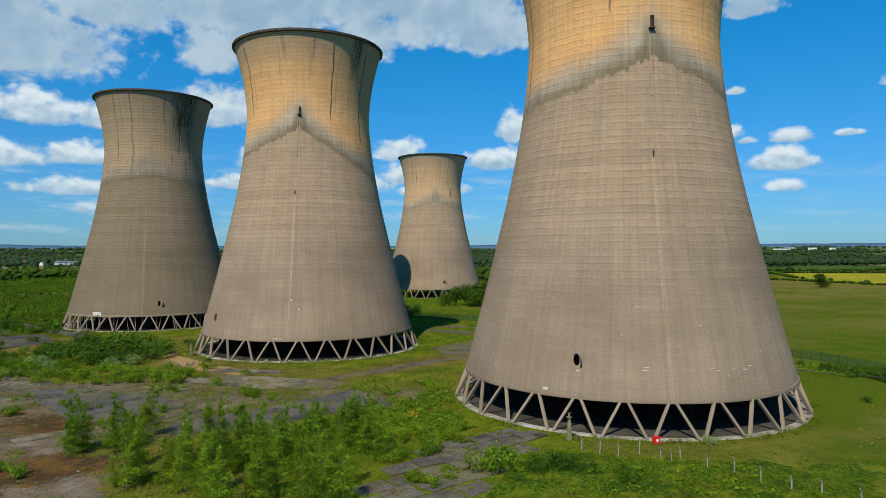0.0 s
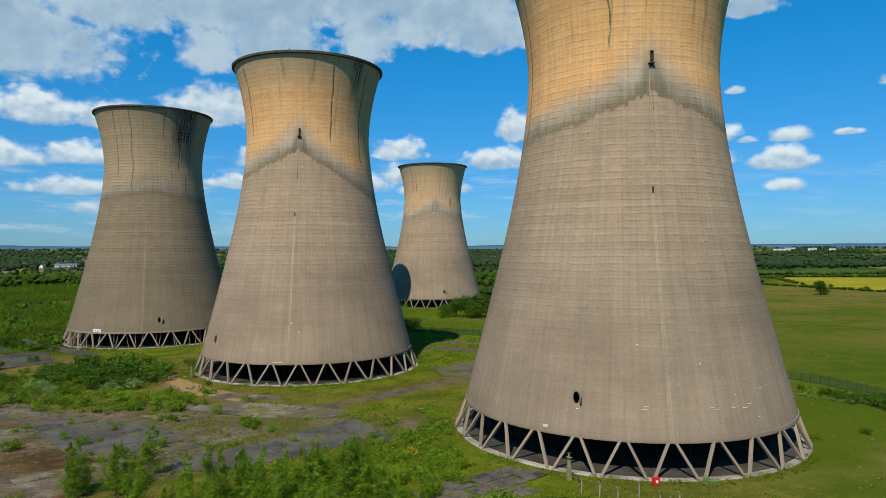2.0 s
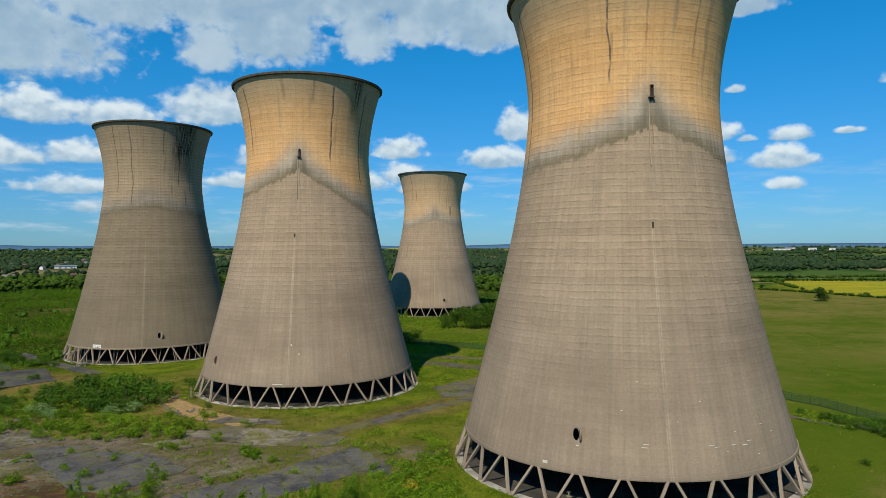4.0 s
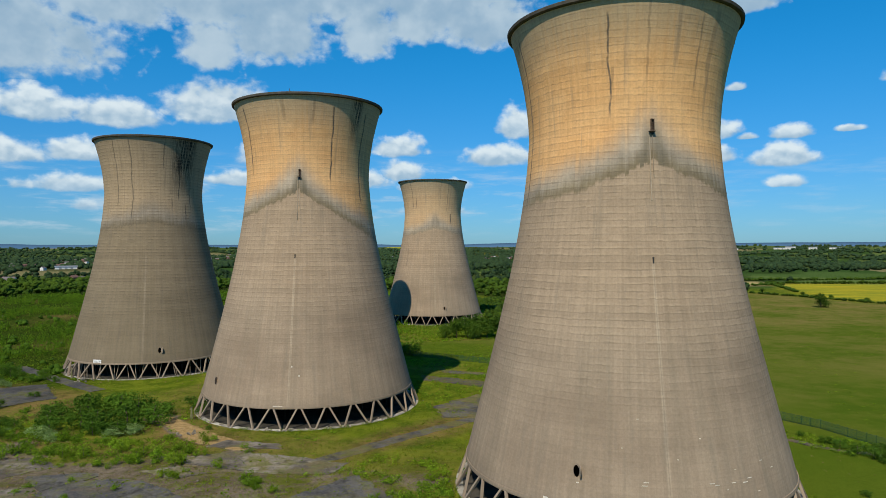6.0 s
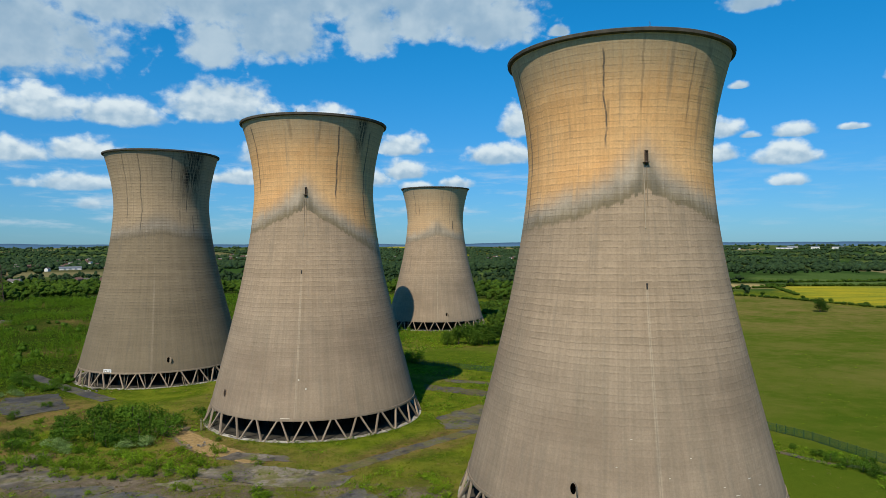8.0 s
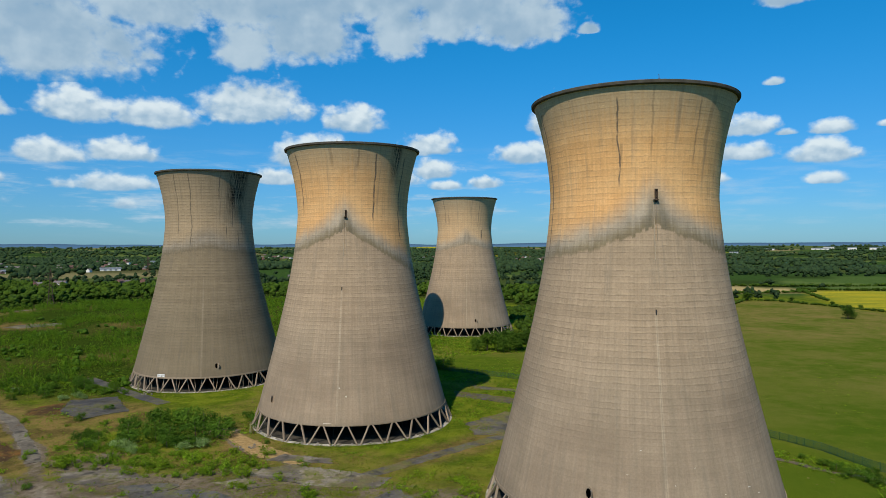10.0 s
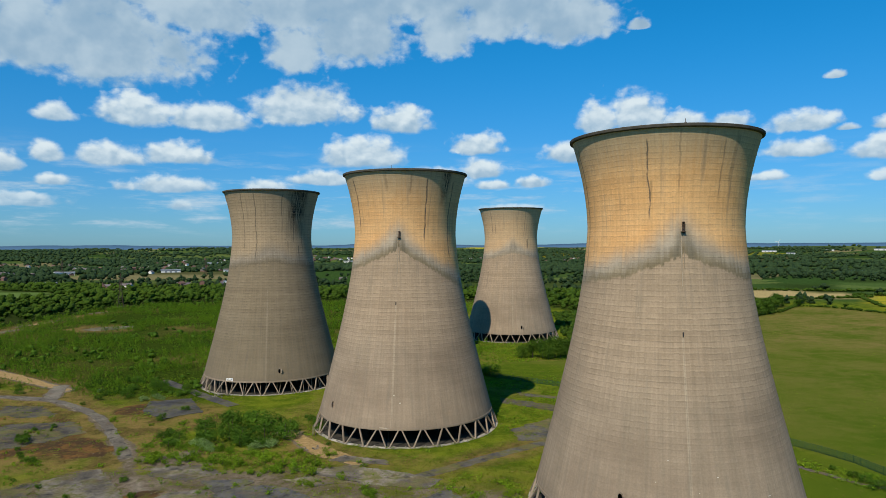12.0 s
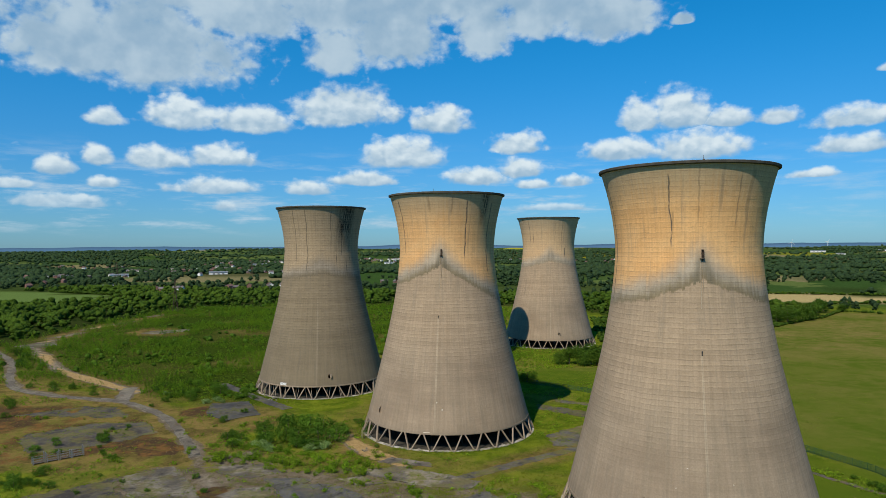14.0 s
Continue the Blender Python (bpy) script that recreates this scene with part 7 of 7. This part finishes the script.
# old steel frames left on the heath
for k, (x, y) in enumerate([(-168.5, 141.5), (-166, 144.6), (-163.6, 147.6), (-161.2, 150.6)]):
    f = empty("steel_frame", pose(x, y, 0, 0, 0, 51), "open galvanised steel frame standing on brown heath", "frame", "steel frames on the heath")
    for sx in (-1.7, 1.7):
        for sy in (-1.1, 1.1):
            bm = bmesh.new()
            box(bm, sx - 0.12, sy - 0.12, -0.1, sx + 0.12, sy + 0.12, 2.9 + 0.6 * math.sin(k * 2.0 + sx))
            part("post", bm, GALV, f)
    for sy in (-1.1, 1.1):
        for z in (0.5, 1.3, 2.1):
            bm = bmesh.new()
            box(bm, -1.8, sy - 0.04, z, 1.8, sy + 0.04, z + 0.10)
            part("rail", bm, GALV, f)
    bm = bmesh.new()
    box(bm, -1.6, -1.0, 0.25, 1.6, 1.0, 0.35)
    part("deck", bm, RUST, f)

# rubble heaps
ROCK = plain_concrete("rubble", (0.15, 0.135, 0.11), (0.25, 0.225, 0.19), (0.1, 0.09, 0.06), 0.8)


def rubble(x, y, wide, high, n, label, seed):
    rng = np.random.default_rng(seed)
    heap = empty("rubble_heap", pose(x, y, 0), label, "rubble", "rubble heaps")
    for k in range(n):
        bm = bmesh.new()
        bmesh.ops.create_icosphere(bm, subdivisions=1, radius=1)
        for v in bm.verts:
            v.co *= rng.uniform(0.7, 1.25)
        a, d = rng.random() * 6.28, wide * rng.random() ** 0.6
        s = rng.uniform(0.2, 0.55)
        part("lump", bm, ROCK, heap, at=pose(d * math.cos(a), d * math.sin(a), max(0.1, high * (1 - d / wide) * 0.8), *rng.uniform(0, 360, 3)) @ Matrix.Diagonal((s * 1.3, s, s * 0.7, 1)))


rubble(-129.7, 240.5, 3.2, 1.6, 26, "heap of grey rubble before the tower legs", 1)
rubble(-66, 171, 3.5, 0.4, 10, "low spill of pale rubble in scrub", 2)
for k in range(14):
    a = radians(-160 + 9 * k)
    rubble(TOWERS["B"][0] + (FOOT_R - 0.4) * math.cos(a), TOWERS["B"][1] + (FOOT_R - 0.4) * math.sin(a), 1.4, 0.35, 4, "loose stones at the basin edge", 20 + k)
